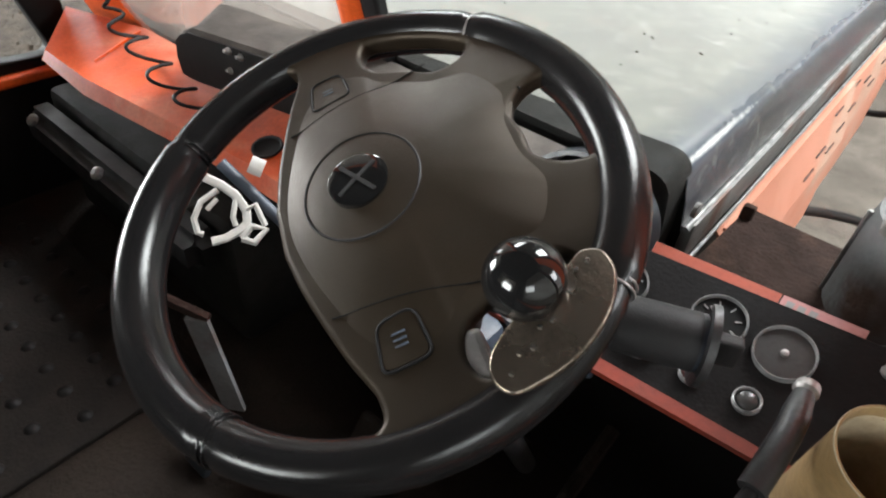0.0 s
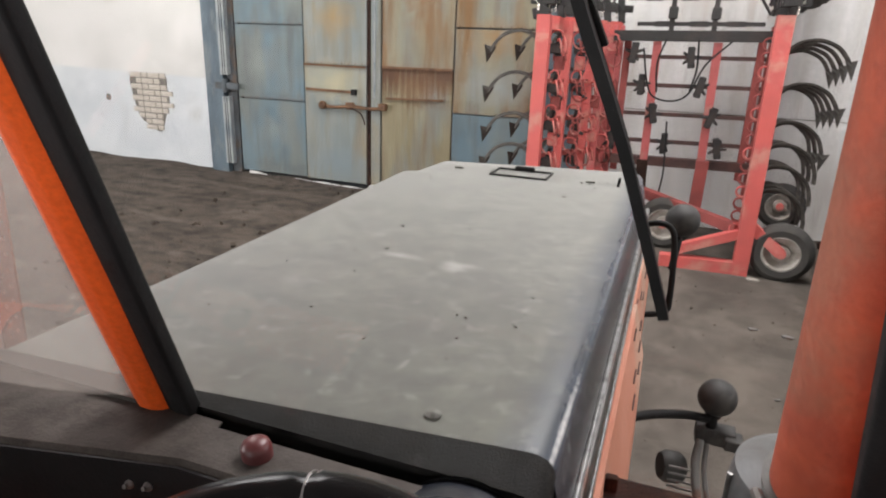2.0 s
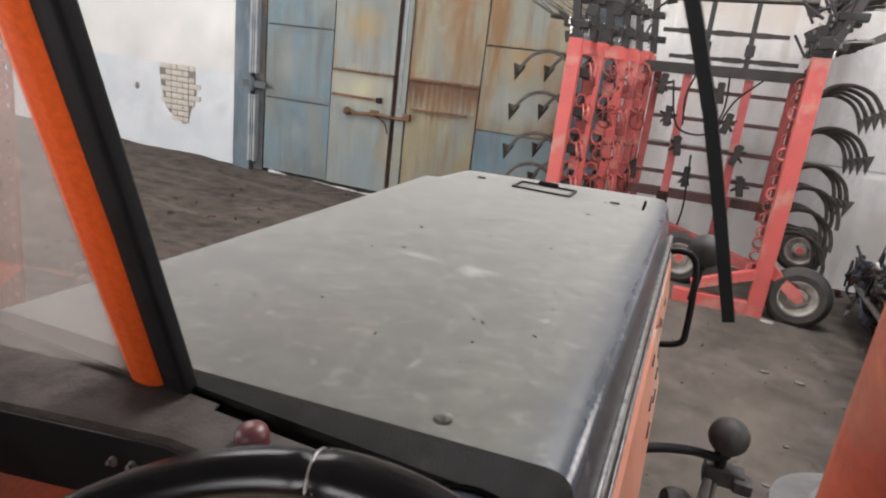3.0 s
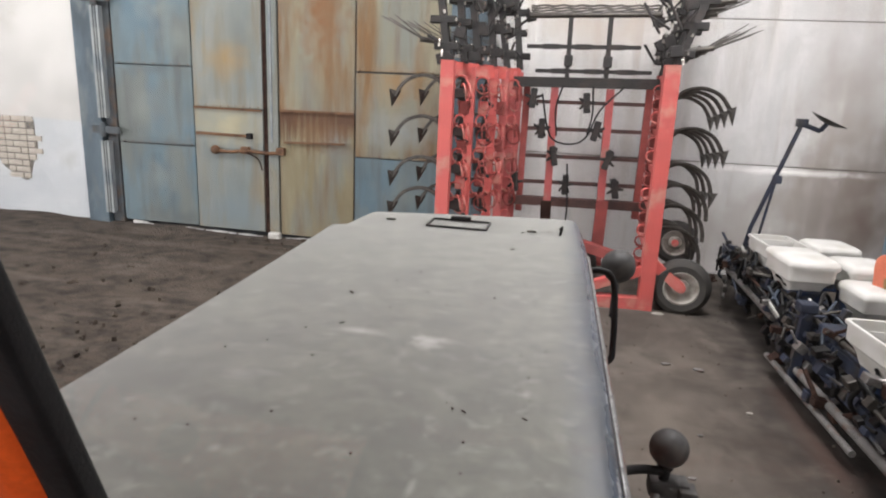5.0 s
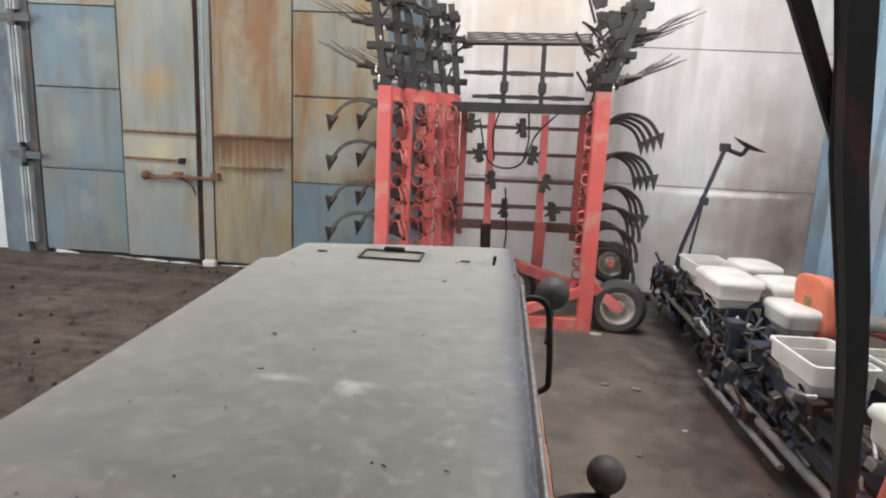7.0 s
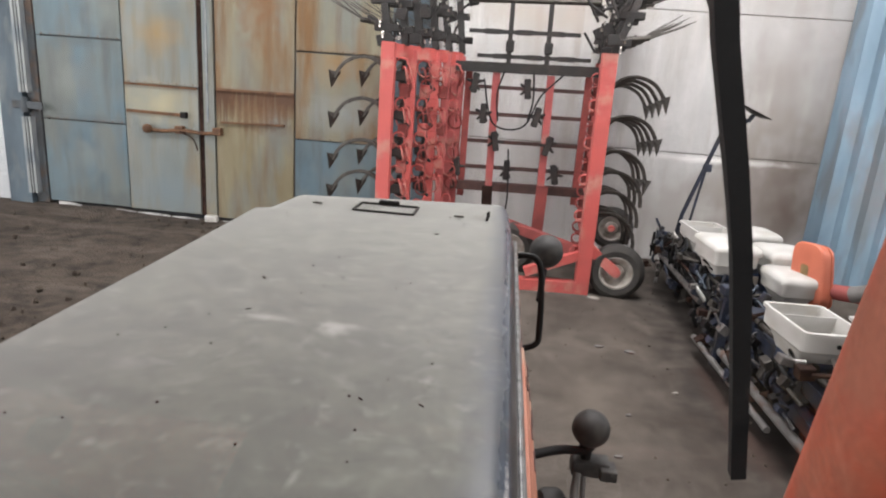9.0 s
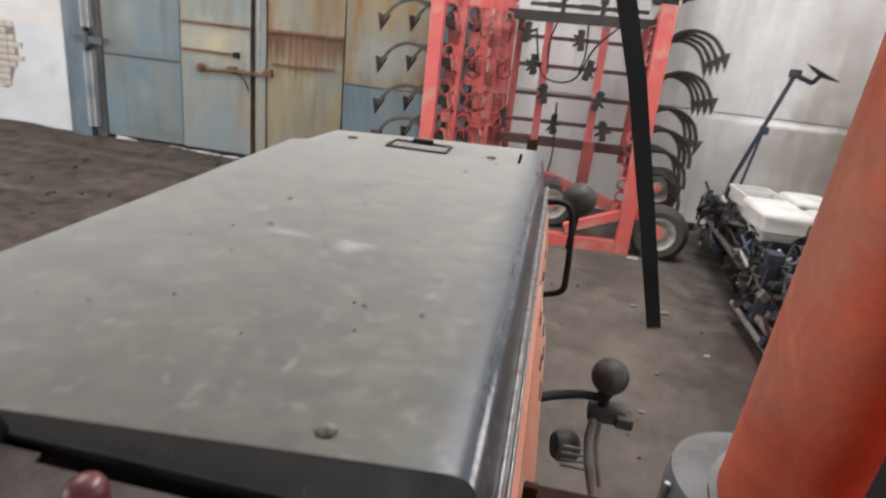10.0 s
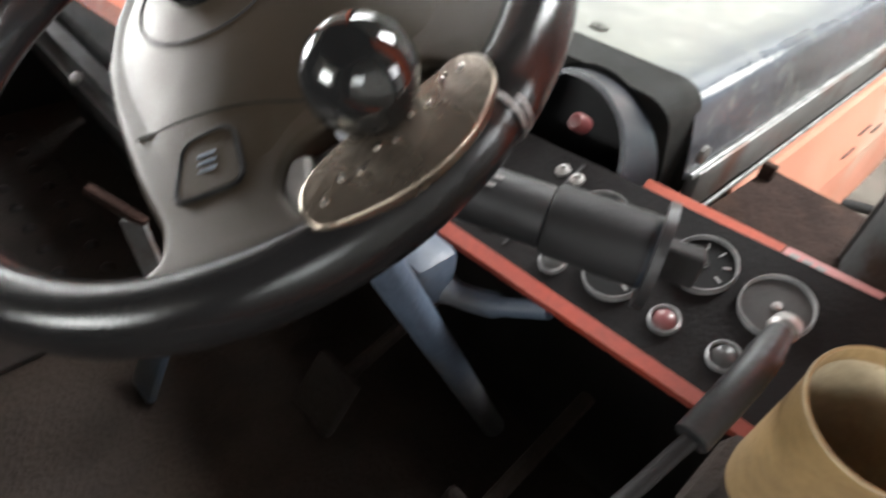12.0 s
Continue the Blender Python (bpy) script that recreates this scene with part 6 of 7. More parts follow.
# horn buttons and seams at both shoulders of the pad
for s in (1, -1):
    bc = Vector((0.001, 0.102 * s))
    bm = B()
    o = rounded([(bc.x - 0.013, bc.y - 0.015), (bc.x + 0.014, bc.y - 0.013), (bc.x + 0.011, bc.y + 0.013), (bc.x - 0.010, bc.y + 0.011)], 0.006, 4)
    lowv, upv = [bm.verts.new(q) for q in on_pad(o, -0.004)], [bm.verts.new(q) for q in on_pad(o, 0.0003)]
    bm.faces.new(lowv[::-1])
    bm.faces.new(upv)
    for k in range(len(o)):
        bm.faces.new((lowv[k], lowv[(k + 1) % len(o)], upv[(k + 1) % len(o)], upv[k]))
    hbt = part("horn_button", bm, M_PAD, wheel, smooth=40)
    bm = B()
    tube(bm, on_pad(rounded([(bc.x - 0.0145, bc.y - 0.0165), (bc.x + 0.0155, bc.y - 0.0145), (bc.x + 0.0125, bc.y + 0.0145), (bc.x - 0.0115, bc.y + 0.0125)], 0.007, 4)), 0.0010, 6, closed=True)
    part("button_groove", bm, M_GAUGE, hbt)
    bm = B()
    for q in (-0.0035, 0.0, 0.0035):
        beam(bm, wp(bc.x - 0.004, bc.y + q, pad_h(bc.x - 0.004, bc.y + q) + 0.0006), wp(bc.x + 0.004, bc.y + q, pad_h(bc.x + 0.004, bc.y + q) + 0.0006), 0.0012, 0.0006, WN)
    part("button_sign", bm, M_GREY_PAINT, hbt)
    bm = B()
    tube(bm, on_pad([(-0.033 + 0.105 * k / 12, s * (0.074 + 0.013 * k / 12 + 0.004 * (k / 12) ** 3)) for k in range(13)], -0.0001), 0.0005, 6)
    part("pad_seam", bm, M_GAUGE, pad)
    bm = B()
    tube(bm, [wp(x, y * s, h) for x, y, h in ((0.1225, 0.036, 0.0096), (0.117, 0.050, 0.0098), (0.110, 0.063, 0.0098), (0.102, 0.079, 0.0094))], 0.0009, 6)
    part("spoke_seam", bm, M_GAUGE, wheel)
# stitched joints of the leather
for d in (44, -44, 135, -135):
    for q in (-0.7, 0.7):
        bm = B()
        c = wp(*polar(R0, d + q))
        tang = (wp(*polar(R0, d + q + 1)) - c).normalized()
        ring(bm, c, tang, 0.0152, 0.0009, 24, 6)
        part("joint", bm, M_STEEL if abs(d) < 50 else M_LEATHER, wheel, smooth=60)
# spinner knob on a clamped plate
bm = B()
kp = smooth_loop([(0.1151, -0.1005), (0.1171, -0.1098), (0.1142, -0.1192), (0.1058, -0.1308), (0.094, -0.1404), (0.0789, -0.1481), (0.0627, -0.1521), (0.0492, -0.1532), (0.0435, -0.1489), (0.0416, -0.1405), (0.0459, -0.1312), (0.06, -0.1205), (0.0785, -0.112), (0.097, -0.103), (0.107, -0.0975)], 4)
bm = plate_with_holes(kp, [], 0.003, 0.002, PWH @ Matrix.Translation((0, 0, 0.0155)), 2)
kplate = part("spinner_plate", bm, M_SPIN_PLATE, wheel, "worn bronze-grey steel clamp plate with dimples", smooth=40)
for k in range(9):
    bm = B()
    lathe(bm, wp(0.0500 + 0.0072 * k, -0.1450 + 0.0038 * k + (0.0042 if k % 2 else 0) + 0.00018 * k * k, 0.0182), WN, [(0.0019, 0), (0.0014, 0.0015), (0, 0.0017)], 8)
    part("dimple", bm, M_CHROME, kplate)
kx, ky = 0.0731, -0.1075
bm = B()
lathe(bm, wp(kx, ky, 0.008), WN, [(0.0, -0.01), (0.017, -0.01), (0.018, 0.008), (0.013, 0.012), (0.012, 0.020)], 28)
part("spinner_socket", bm, M_TUNNEL, wheel, smooth=40)
bm = B()
bmesh.ops.create_uvsphere(bm, u_segments=40, v_segments=24, radius=0.0215)
bmesh.ops.translate(bm, verts=bm.verts, vec=wp(kx, ky, 0.0345))
part("spinner_knob", bm, M_GLOSS_BLACK, wheel, "polished black spinner ball", smooth=60)
bm = B()
box(bm, -0.012, 0.012, -0.016, 0.016, -0.02, 0.02, 0.004)
bmesh.ops.transform(bm, matrix=PWH @ Matrix.Translation((*polar(0.128, -76), -0.012)), verts=bm.verts)
part("spinner_clamp", bm, M_STEEL, wheel)
# column and its levers
bm = B()
tube(bm, [WC - WN * 0.004, WC - WN * 0.04, WC - WN * 0.06, WC - WN * 0.17], [0.040, 0.046, 0.050, 0.046], 24)
part("column_shroud", bm, M_BLACK_STEEL, tractor, smooth=40)
bm = B()
tube(bm, [WC - WN * 0.17, WC - WN * 0.60, WC - WN * 0.80], 0.018, 20)
colm = part("steering_column", bm, M_GREY_PAINT, tractor, "grey-blue painted steering column", smooth=40)
bm = B()
tube(bm, smooth_line([(0.345, 0.90, 1.42), (0.38, 0.915, 1.40), (0.43, 0.935, 1.405), (0.482, 0.95, 1.434)]), [0.017] * 7 + [0.014] * 6 + [0.010] * 6, 12)
part("tilt_lever", bm, M_GREY_PAINT, colm, "grey cast lever on the column", smooth=50)
bm = B()
box(bm, 0.32, 0.385, 0.865, 0.925, 1.385, 1.455, 0.014)
part("lever_boss", bm, M_GREY_PAINT, colm, smooth=40)
S0, S1 = Vector((0.41, 0.775, 1.637)), Vector((0.585, 0.850, 1.639))
bm = B()
tube(bm, [S0, S0.lerp(S1, 0.5), S0.lerp(S1, 0.52), S0.lerp(S1, 0.64)], [0.0180, 0.0195, 0.0195, 0.0195], 24)
stalk = part("switch_stalk", bm, M_LEVER, tractor, "black combination switch stalk with a turning end", smooth=40)
bm = B()
tube(bm, [S0.lerp(S1, 0.645), S0.lerp(S1, 0.66), S0.lerp(S1, 0.95)], [0.0205, 0.0225, 0.0225], 28)
part("turning_end", bm, M_BLACK_RUBBER, stalk, smooth=40)
bm = B()
sd = (S1 - S0).normalized()
lathe(bm, S0.lerp(S1, 0.95), sd, [(0.0, 0.0), (0.0220, 0.0), (0.0220, 0.004), (0.0, 0.005)], 32)
part("end_disc", bm, M_TUNNEL, stalk, smooth=40)
bm = B()
fa, fb, _ = frame_of(sd)
up_d = (Vector((0, 0, 1)) - sd * sd.z).normalized()
side_d = sd.cross(up_d)
arc = [radians(k) for k in range(-105, 106, 14)]
cres = [(0.031 * math.cos(t), 0.034 * math.sin(t)) for t in arc] + [(0.022 * math.cos(t) - 0.004, 0.029 * math.sin(t)) for t in reversed(arc)]
slab(bm, [S0.lerp(S1, 0.965) + side_d * c[0] + up_d * c[1] for c in cres], sd * 0.006)
part("end_flange", bm, M_LEVER, stalk, "worn black crescent flange", smooth=40)
bm = B()
box(bm, -0.004, 0.018, -0.006, 0.006, -0.012, 0.012, 0.002)
bmesh.ops.transform(bm, matrix=Matrix.Translation(S0.lerp(S1, 1.02)) @ sd.to_track_quat("X", "Z").to_matrix().to_4x4(), verts=bm.verts)
part("end_grip", bm, M_BLACK_STEEL, stalk)
for k in range(4):
    bm = B()
    c = S0.lerp(S1, 0.42 + 0.04 * (k % 2)) + Vector((0, -0.004, 0.0195)) + Vector((0, -0.007, -0.002)) * (k // 2)
    beam(bm, c, c + sd * 0.005, 0.003, 0.0008)
    part("print_bar", bm, M_CANISTER, stalk)
bm = B()
tube(bm, smooth_line([(0.655, 0.888, 1.610), (0.657, 0.847, 1.604), (0.655, 0.800, 1.588)]), [0.0075, 0.0085, 0.009] + [0.0100] * 10, 16)
lever = part("hand_lever", bm, M_LEVER, tractor, "worn black hand lever", smooth=50)
bm = B()
tube(bm, smooth_line([(0.655, 0.800, 1.588), (0.642, 0.74, 1.545), (0.60, 0.70, 1.42), (0.58, 0.70, 1.20), (0.58, 0.72, 1.0)]), 0.006, 12, flat=0.7)
part("lever_shaft", bm, M_BLACK_STEEL, lever, smooth=50)
bm = B()
lathe(bm, (0.655, 0.888, 1.610), (0.0, 1, 0.15), [(0.0075, 0), (0.0095, 0.003), (0.0085, 0.010), (0.005, 0.013), (0, 0.013)], 16)
part("lever_tip", bm, M_STEEL, lever, smooth=40)
# ---- loose things in the cab ----
bm = B()
prof = [(0.0, -0.115), (0.028, -0.115), (0.031, -0.10), (0.036, -0.03), (0.0385, 0.0), (0.0392, 0.002), (0.0378, 0.002), (0.0355, -0.01)]
cup_axis = Vector((0.10, -0.22, 1)).normalized()
CUP = Vector((0.716, 0.853, 1.628))
lathe(bm, CUP, cup_axis, [(r, z * 1.10) for r, z in prof], 36)
cup = tagged(part("cup", bm, M_CUP, smooth=40), "tan cut-off plastic cup standing by the dash", "cup")
bm = B()
lathe(bm, CUP, cup_axis, [(0.0357, -0.008), (0.033, -0.05), (0.028, -0.10), (0.0, -0.105)], 32)
part("inner_wall", bm, M_CUP_IN, cup, "pale stained inside of the cup", smooth=50)
bm = B()
ring(bm, CUP + cup_axis * 0.001, cup_axis, 0.0386, 0.0011, 36, 6)
part("rim", bm, M_CUP_IN, cup, smooth=60)
bm = B()
box(bm, 0.665, 0.95, 0.74, 0.93, 1.30, 1.488, 0.015)
part("side_console", bm, M_FLOORMAT, tractor, "black side console")

# curled cord that hangs across the left panel
bm = B()
axis = smooth_line([(-0.60, 0.93, 1.74), (-0.66, 0.985, 1.60), (-0.67, 1.005, 1.52), (-0.645, 1.015, 1.465), (-0.572, 1.015, 1.440), (-0.436, 0.985, 1.434), (-0.329, 0.975, 1.434), (-0.25, 0.968, 1.432)], 30)
pts = []
for i, p in enumerate(axis):
    d = (axis[min(i + 1, len(axis) - 1)] - axis[max(i - 1, 0)]).normalized()
    ref = (Vector((0, 0.26, 0.96)) - d * (0.26 * d.y + 0.96 * d.z)).normalized()
    t = 2 * math.pi * i / 28
    pts.append(p + ref * math.cos(t) * 0.008 + d.cross(ref) * math.sin(t) * 0.032)
tube(bm, pts, 0.0036, 6)
tagged(part("curled_cord", bm, M_BLACK_RUBBER, smooth=60), "black curled cord hanging over the orange panel", "cord")

# white plastic clip that hangs by the column, and the grey rod behind it
CB, CU, CV = Vector((0.045, 0.800, 1.488)), Vector((0.52, 0.85, -0.05)).normalized(), Vector((-0.537, 0.373, 0.753)).normalized()
CN = CU.cross(CV)


def cl(a, b, h=0.0):
    return CB + (CU * a + CV * b + CN * h) * 0.80


clip = thing("plastic_clip", CB, "dirty white plastic clip with an open ring hanging by the wheel", "clip")
def clip_piece(name, pts, w, d=0.006):
    """A flat plastic strip bent along the points."""
    bm = B()
    tube(bm, [cl(*p) for p in pts], w * 0.56, 8, flat=min(1.0, d / (w * 0.9)))
    part(name, bm, M_WHITE_PLASTIC, clip, smooth=40)


clip_piece("jaw", [(-0.0205, 0.0379), (-0.0466, 0.0207), (-0.0587, -0.0042), (-0.0551, -0.0252), (-0.0474, -0.0285)], 0.009)
clip_piece("jaw", [(-0.0387, 0.0592), (-0.0141, 0.0445), (0.0042, 0.0283), (0.0185, 0.0034), (0.0181, -0.0169), (0.0054, -0.0272), (-0.0156, -0.0376), (-0.0364, -0.0408)], 0.010)
clip_piece("strap", [(-0.0389, 0.008), (-0.0227, 0.0241)], 0.006, 0.005)
clip_piece("strap", [(0.0054, 0.0238), (-0.0026, -0.0063), (0.0011, -0.0198)], 0.006, 0.005)
clip_piece("link", [(0.0185, 0.0034), (0.0328, 0.0112), (0.0447, -0.0236)], 0.009)
clip_piece("buckle", [(0.0075, -0.0402), (0.0246, -0.0221), (0.0456, -0.0290), (0.0259, -0.0483), (0.0075, -0.0402)], 0.008, 0.009)
clip_piece("tab", [(0.0308, 0.0752), (0.0502, 0.0652)], 0.020, 0.005)
bm = B()
tube(bm, [cl(-0.012, 0.082, -0.02), cl(0.070, -0.016, -0.02), cl(0.10, -0.05, -0.02)], 0.008, 12)
part("left_stalk", bm, M_GREY_PAINT, tractor, "grey-blue left switch stalk", smooth=50)



# ---- wiper ----
WB = [Vector(p) for p in ((0.523, 1.072, 1.846), (0.502, 1.045, 1.915), (0.481, 1.019, 1.981), (0.467, 1.004, 2.018), (0.450, 0.988, 2.061), (0.434, 0.969, 2.108), (0.402, 0.931, 2.20), (0.365, 0.888, 2.31))]
bm = B()
for a, b in zip(WB, WB[1:]):
    beam(bm, a, b, 0.0078, 0.006, (0, 1, 0.3))
wiper = part("wiper", bm, M_BLACK_RUBBER, tractor, "black wiper hanging from the top of the windscreen")
for k0, k1, r in ((1, 3, 0.0026), (2, 5, 0.0030), (4, 6, 0.0026)):
    bm = B()
    tube(bm, [p + Vector((0.0, 0.006 + 0.003 * (k0 < i < k1), 0.003)) for i, p in enumerate(WB) if k0 <= i <= k1], r, 8)
    part("bow", bm, M_BLACK_STEEL, wiper, smooth=50)
bm = B()
for a, b in (((0.462, 1.010, 2.045), (0.452, 1.000, 2.068)), ((0.452, 1.000, 2.068), (0.424, 0.983, 2.110)), ((0.424, 0.983, 2.110), (0.352, 0.945, 2.20))):
    beam(bm, a, b, 0.0052, 0.004, (0, 1, 0.3))
part("wiper_arm", bm, M_BLACK_STEEL, wiper)

# ---- folded cultivator ----
cult = thing("cultivator", (0.4, 7.6, 0), "red folding field cultivator standing folded by the wall", "cultivator")


def red_bar(a, b, w=0.1, h=0.1, m=None, name="bar", parent=None, up=(0, 0, 1)):
    bm = B()
    beam(bm, a, b, w, h, up)
    return part(name, bm, m or M_RED, parent or cult)


# right wing
FR, BR = Vector((1.30, 7.0, 0)), Vector((1.36, 8.15, 0))
FL, BL = Vector((-0.83, 6.99, 0)), Vector((-0.20, 8.1, 0))
rw = red_bar(FR + Vector((0, 0, 0.0)), FR + Vector((-0.02, 0, 2.40)), 0.14, 0.14, name="wing_post", up=(0, 1, 0))
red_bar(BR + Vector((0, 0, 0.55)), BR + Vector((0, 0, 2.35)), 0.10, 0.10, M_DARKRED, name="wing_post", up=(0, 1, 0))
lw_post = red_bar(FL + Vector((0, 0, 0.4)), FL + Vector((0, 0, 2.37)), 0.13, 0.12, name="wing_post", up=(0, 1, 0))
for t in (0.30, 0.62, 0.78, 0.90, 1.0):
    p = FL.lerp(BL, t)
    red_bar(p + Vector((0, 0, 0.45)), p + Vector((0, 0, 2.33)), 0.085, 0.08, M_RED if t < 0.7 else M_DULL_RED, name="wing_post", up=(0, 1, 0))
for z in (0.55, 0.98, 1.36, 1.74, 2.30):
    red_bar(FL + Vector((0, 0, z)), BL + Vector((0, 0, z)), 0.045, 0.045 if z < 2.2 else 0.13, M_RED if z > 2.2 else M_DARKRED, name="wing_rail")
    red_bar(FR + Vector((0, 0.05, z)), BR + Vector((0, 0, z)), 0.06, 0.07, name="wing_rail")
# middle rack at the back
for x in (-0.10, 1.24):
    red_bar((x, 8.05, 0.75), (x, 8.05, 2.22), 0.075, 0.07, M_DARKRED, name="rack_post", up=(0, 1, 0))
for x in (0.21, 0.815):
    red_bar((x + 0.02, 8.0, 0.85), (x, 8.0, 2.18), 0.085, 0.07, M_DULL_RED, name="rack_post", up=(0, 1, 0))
for z in (2.01, 1.71, 1.40, 1.10):
    red_bar((-0.14, 8.06, z), (1.30, 8.06, z + 0.02), 0.045, 0.042, M_RAIL, name="rack_rail")
red_bar((-0.22, 8.02, 0.88), (1.34, 8.02, 0.90), 0.10, 0.10, M_RAIL, name="rack_beam")
red_bar((-0.25, 7.98, 2.22), (1.32, 7.98, 2.25), 0.10, 0.11, M_IMPLEMENT_BLACK, name="rack_beam")
red_bar((0.24, 7.95, 0.3), (0.22, 7.95, 0.9), 0.12, 0.08, M_RUST_PLATE, name="drawbar_leg", up=(0, 1, 0))
red_bar((0.84, 7.92, 0.2), (0.85, 7.92, 0.95), 0.13, 0.08, M_DARKRED, name="drawbar_leg", up=(0, 1, 0))
for z, y, x0, x1 in ((2.345, 7.95, -0.02, 1.22), (2.60, 7.95, -0.13, 1.08)):
    bm = B()
    for k in range(7):
        a, b = x0 + (x1 - x0) * k / 7, x0 + (x1 - x0) * (k + 1.0) / 7
        beam(bm, (a, y, z + 0.02 * k / 7), (b, y, z + 0.02 * (k + 1) / 7), 0.05, 0.055 if k % 2 else 0.04)
    part("harrow_bar", bm, M_IMPLEMENT_BLACK, cult)
bm = B()
for r in range(4):
    q = [(-0.12 + 0.06 * k, 7.95 + 0.03 * r, 2.945 + 0.03 * r + 0.001 * k + 0.006 * math.sin(k * 1.9 + r)) for k in range(24)]
    tube(bm, q, 0.011, 5)
rod(bm, (-0.12, 7.95, 2.92), (1.26, 7.95, 2.96), 0.03, 8)
part("crumbler_roller", bm, M_SHOVEL, cult, "dark cage roller", smooth=50)
for x in (0.33, 0.75):
    bm = B()
    beam(bm, (x, 7.96, 2.2), (x - 0.01, 7.96, 2.95), 0.05, 0.05, (0, 1, 0))
    box(bm, x - 0.045, x + 0.045, 7.9, 7.97, 2.40, 2.52, 0.01)
    part("harrow_arm", bm, M_IMPLEMENT_BLACK, cult)
# star clamps on the rack
for x, z, t in ((-0.02, 2.05, 0.3), (0.57, 2.02, 0.1), (0.10, 1.72, 0.2), (0.70, 1.72, 0.4), (0.26, 1.42, 0.0), (0.86, 1.41, 0.5), (0.42, 1.10, 0.2), (0.97, 1.09, 0.0), (-0.16, 1.10, 0.1)):
    bm = B()
    c = Vector((x, 7.93, z))
    box(bm, x - 0.035, x + 0.035, 7.90, 8.02, z - 0.11, z + 0.11, 0.01, turn=Matrix.Rotation(t - 0.2, 3, "Y"))
    for k in range(5):
        a = t + k * 1.2566
        d = Vector((math.cos(a), 0, math.sin(a)))
        rod(bm, c, c + d * 0.10, 0.026, 6, 0.012)
    part("tine_clamp", bm, M_IMPLEMENT_BLACK, cult)
# hoses
for q in ([(0.08, 7.9, 2.1), (0.16, 7.86, 1.75), (0.25, 7.85, 1.60), (0.45, 7.85, 1.57), (0.60, 7.86, 1.66), (0.72, 7.88, 1.95), (0.95, 7.9, 2.2)],
          [(0.30, 7.88, 2.2), (0.24, 7.86, 1.95), (0.27, 7.85, 1.65)], [(0.62, 7.88, 2.2), (0.64, 7.86, 1.9), (0.60, 7.85, 1.68)], [(0.42, 7.85, 1.35), (0.44, 7.84, 1.1), (0.46, 7.83, 0.8), (0.44, 7.83, 0.55)]):
    bm = B()
    tube(bm, smooth_line(q), 0.010, 6)
    part("hose", bm, M_BLACK_RUBBER, cult, smooth=60)


# spring tines with a sweep at the end
def tine_mesh():
    bm = B()
    q = smooth_line([(0.0, 0, -0.02), (0.08, 0, 0.055), (0.22, 0, 0.09), (0.37, 0, 0.045), (0.46, 0, -0.045), (0.505, 0, -0.13)], 5)
    tube(bm, q, [0.026] * 8 + [0.022] * (len(q) - 8), 8, flat=0.6)
    return bm


def sweep_mesh():
    bm = B()
    tip, top = bm.verts.new((0.535, 0, -0.235)), bm.verts.new((0.487, 0, -0.075))
    w1, w2 = bm.verts.new((0.445, -0.055, -0.075)), bm.verts.new((0.555, 0.055, -0.055))
    ridge, back = bm.verts.new((0.512, -0.022, -0.115)), bm.verts.new((0.507, 0.022, -0.115))
    for f in ((tip, w1, ridge), (tip, ridge, w2), (w1, top, ridge), (top, w2, ridge), (tip, back, w1), (tip, w2, back), (w1, back, top), (top, back, w2)):
        bm.faces.new(f)
    return bm


first_t = None


def add_tine(p, s, yaw, tip=0.0, share=True):
    global first_t, first_s
    m = Matrix.Translation(p) @ Matrix.Rotation(yaw, 4, "Z") @ Matrix.Rotation(tip, 4, "Y") @ Matrix.Diagonal((1, s, 1, 1))
    if first_t is None:
        first_t = part("spring_tine", tine_mesh(), M_SHOVEL, cult, smooth=50)
        first_s = part("sweep_share", sweep_mesh(), M_SHOVEL, first_t)
        first_t["home"] = list(first_t.matrix_basis.translation)
        m = m @ Matrix.Translation(first_t.matrix_basis.translation)
        first_t.matrix_basis = m
        return first_t
    home = Matrix.Translation(Vector(first_t["home"]))
    t = first_t.copy()
    scene.collection.objects.link(t)
    t.matrix_basis = m @ home
    if not share:
        return t
    q = first_s.copy()
    scene.collection.objects.link(q)
    q.parent = t
    q.matrix_parent_inverse = first_s.matrix_parent_inverse.copy()
    return t


for z in (2.13, 1.73, 1.32, 1.00):
    for k in range(3):
        p = FL.lerp(BL, 0.02 + 0.34 * k) + Vector((-0.04, 0, z + 0.015 * k))
        add_tine(p, 1, math.pi + 0.10)
for j, z in enumerate((2.12, 1.77, 1.47, 1.27, 1.07, 0.85)):
    for k in range(4 if j < 2 else 3):
        p = FR.lerp(BR, 0.03 + 0.28 * k) + Vector((0.05, 0, z - 0.02 * k))
        add_tine(p, 1, -0.05, (0.02, 0.12, 0.34, 0.38, 0.40, 0.42)[j] + 0.03 * k, j < 3)
# coil springs along the wings
def coil(c, r, turns, length, d, wire):
    bm = B()
    a, b, dd = frame_of(d)
    n = turns * 12
    tube(bm, [Vector(c) + (a * math.cos(k * math.pi / 6) + b * math.sin(k * math.pi / 6)) * r + dd * (length * k / n) for k in range(n + 1)], wire, 5)
    return bm


for z in (2.10, 1.70, 1.32, 0.98):
    for k in range(4):
        p = FL.lerp(BL, 0.08 + 0.24 * k) + Vector((0.10, -0.05, z - 0.02))
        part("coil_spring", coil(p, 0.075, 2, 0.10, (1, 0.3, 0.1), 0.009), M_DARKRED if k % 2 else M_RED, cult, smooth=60)
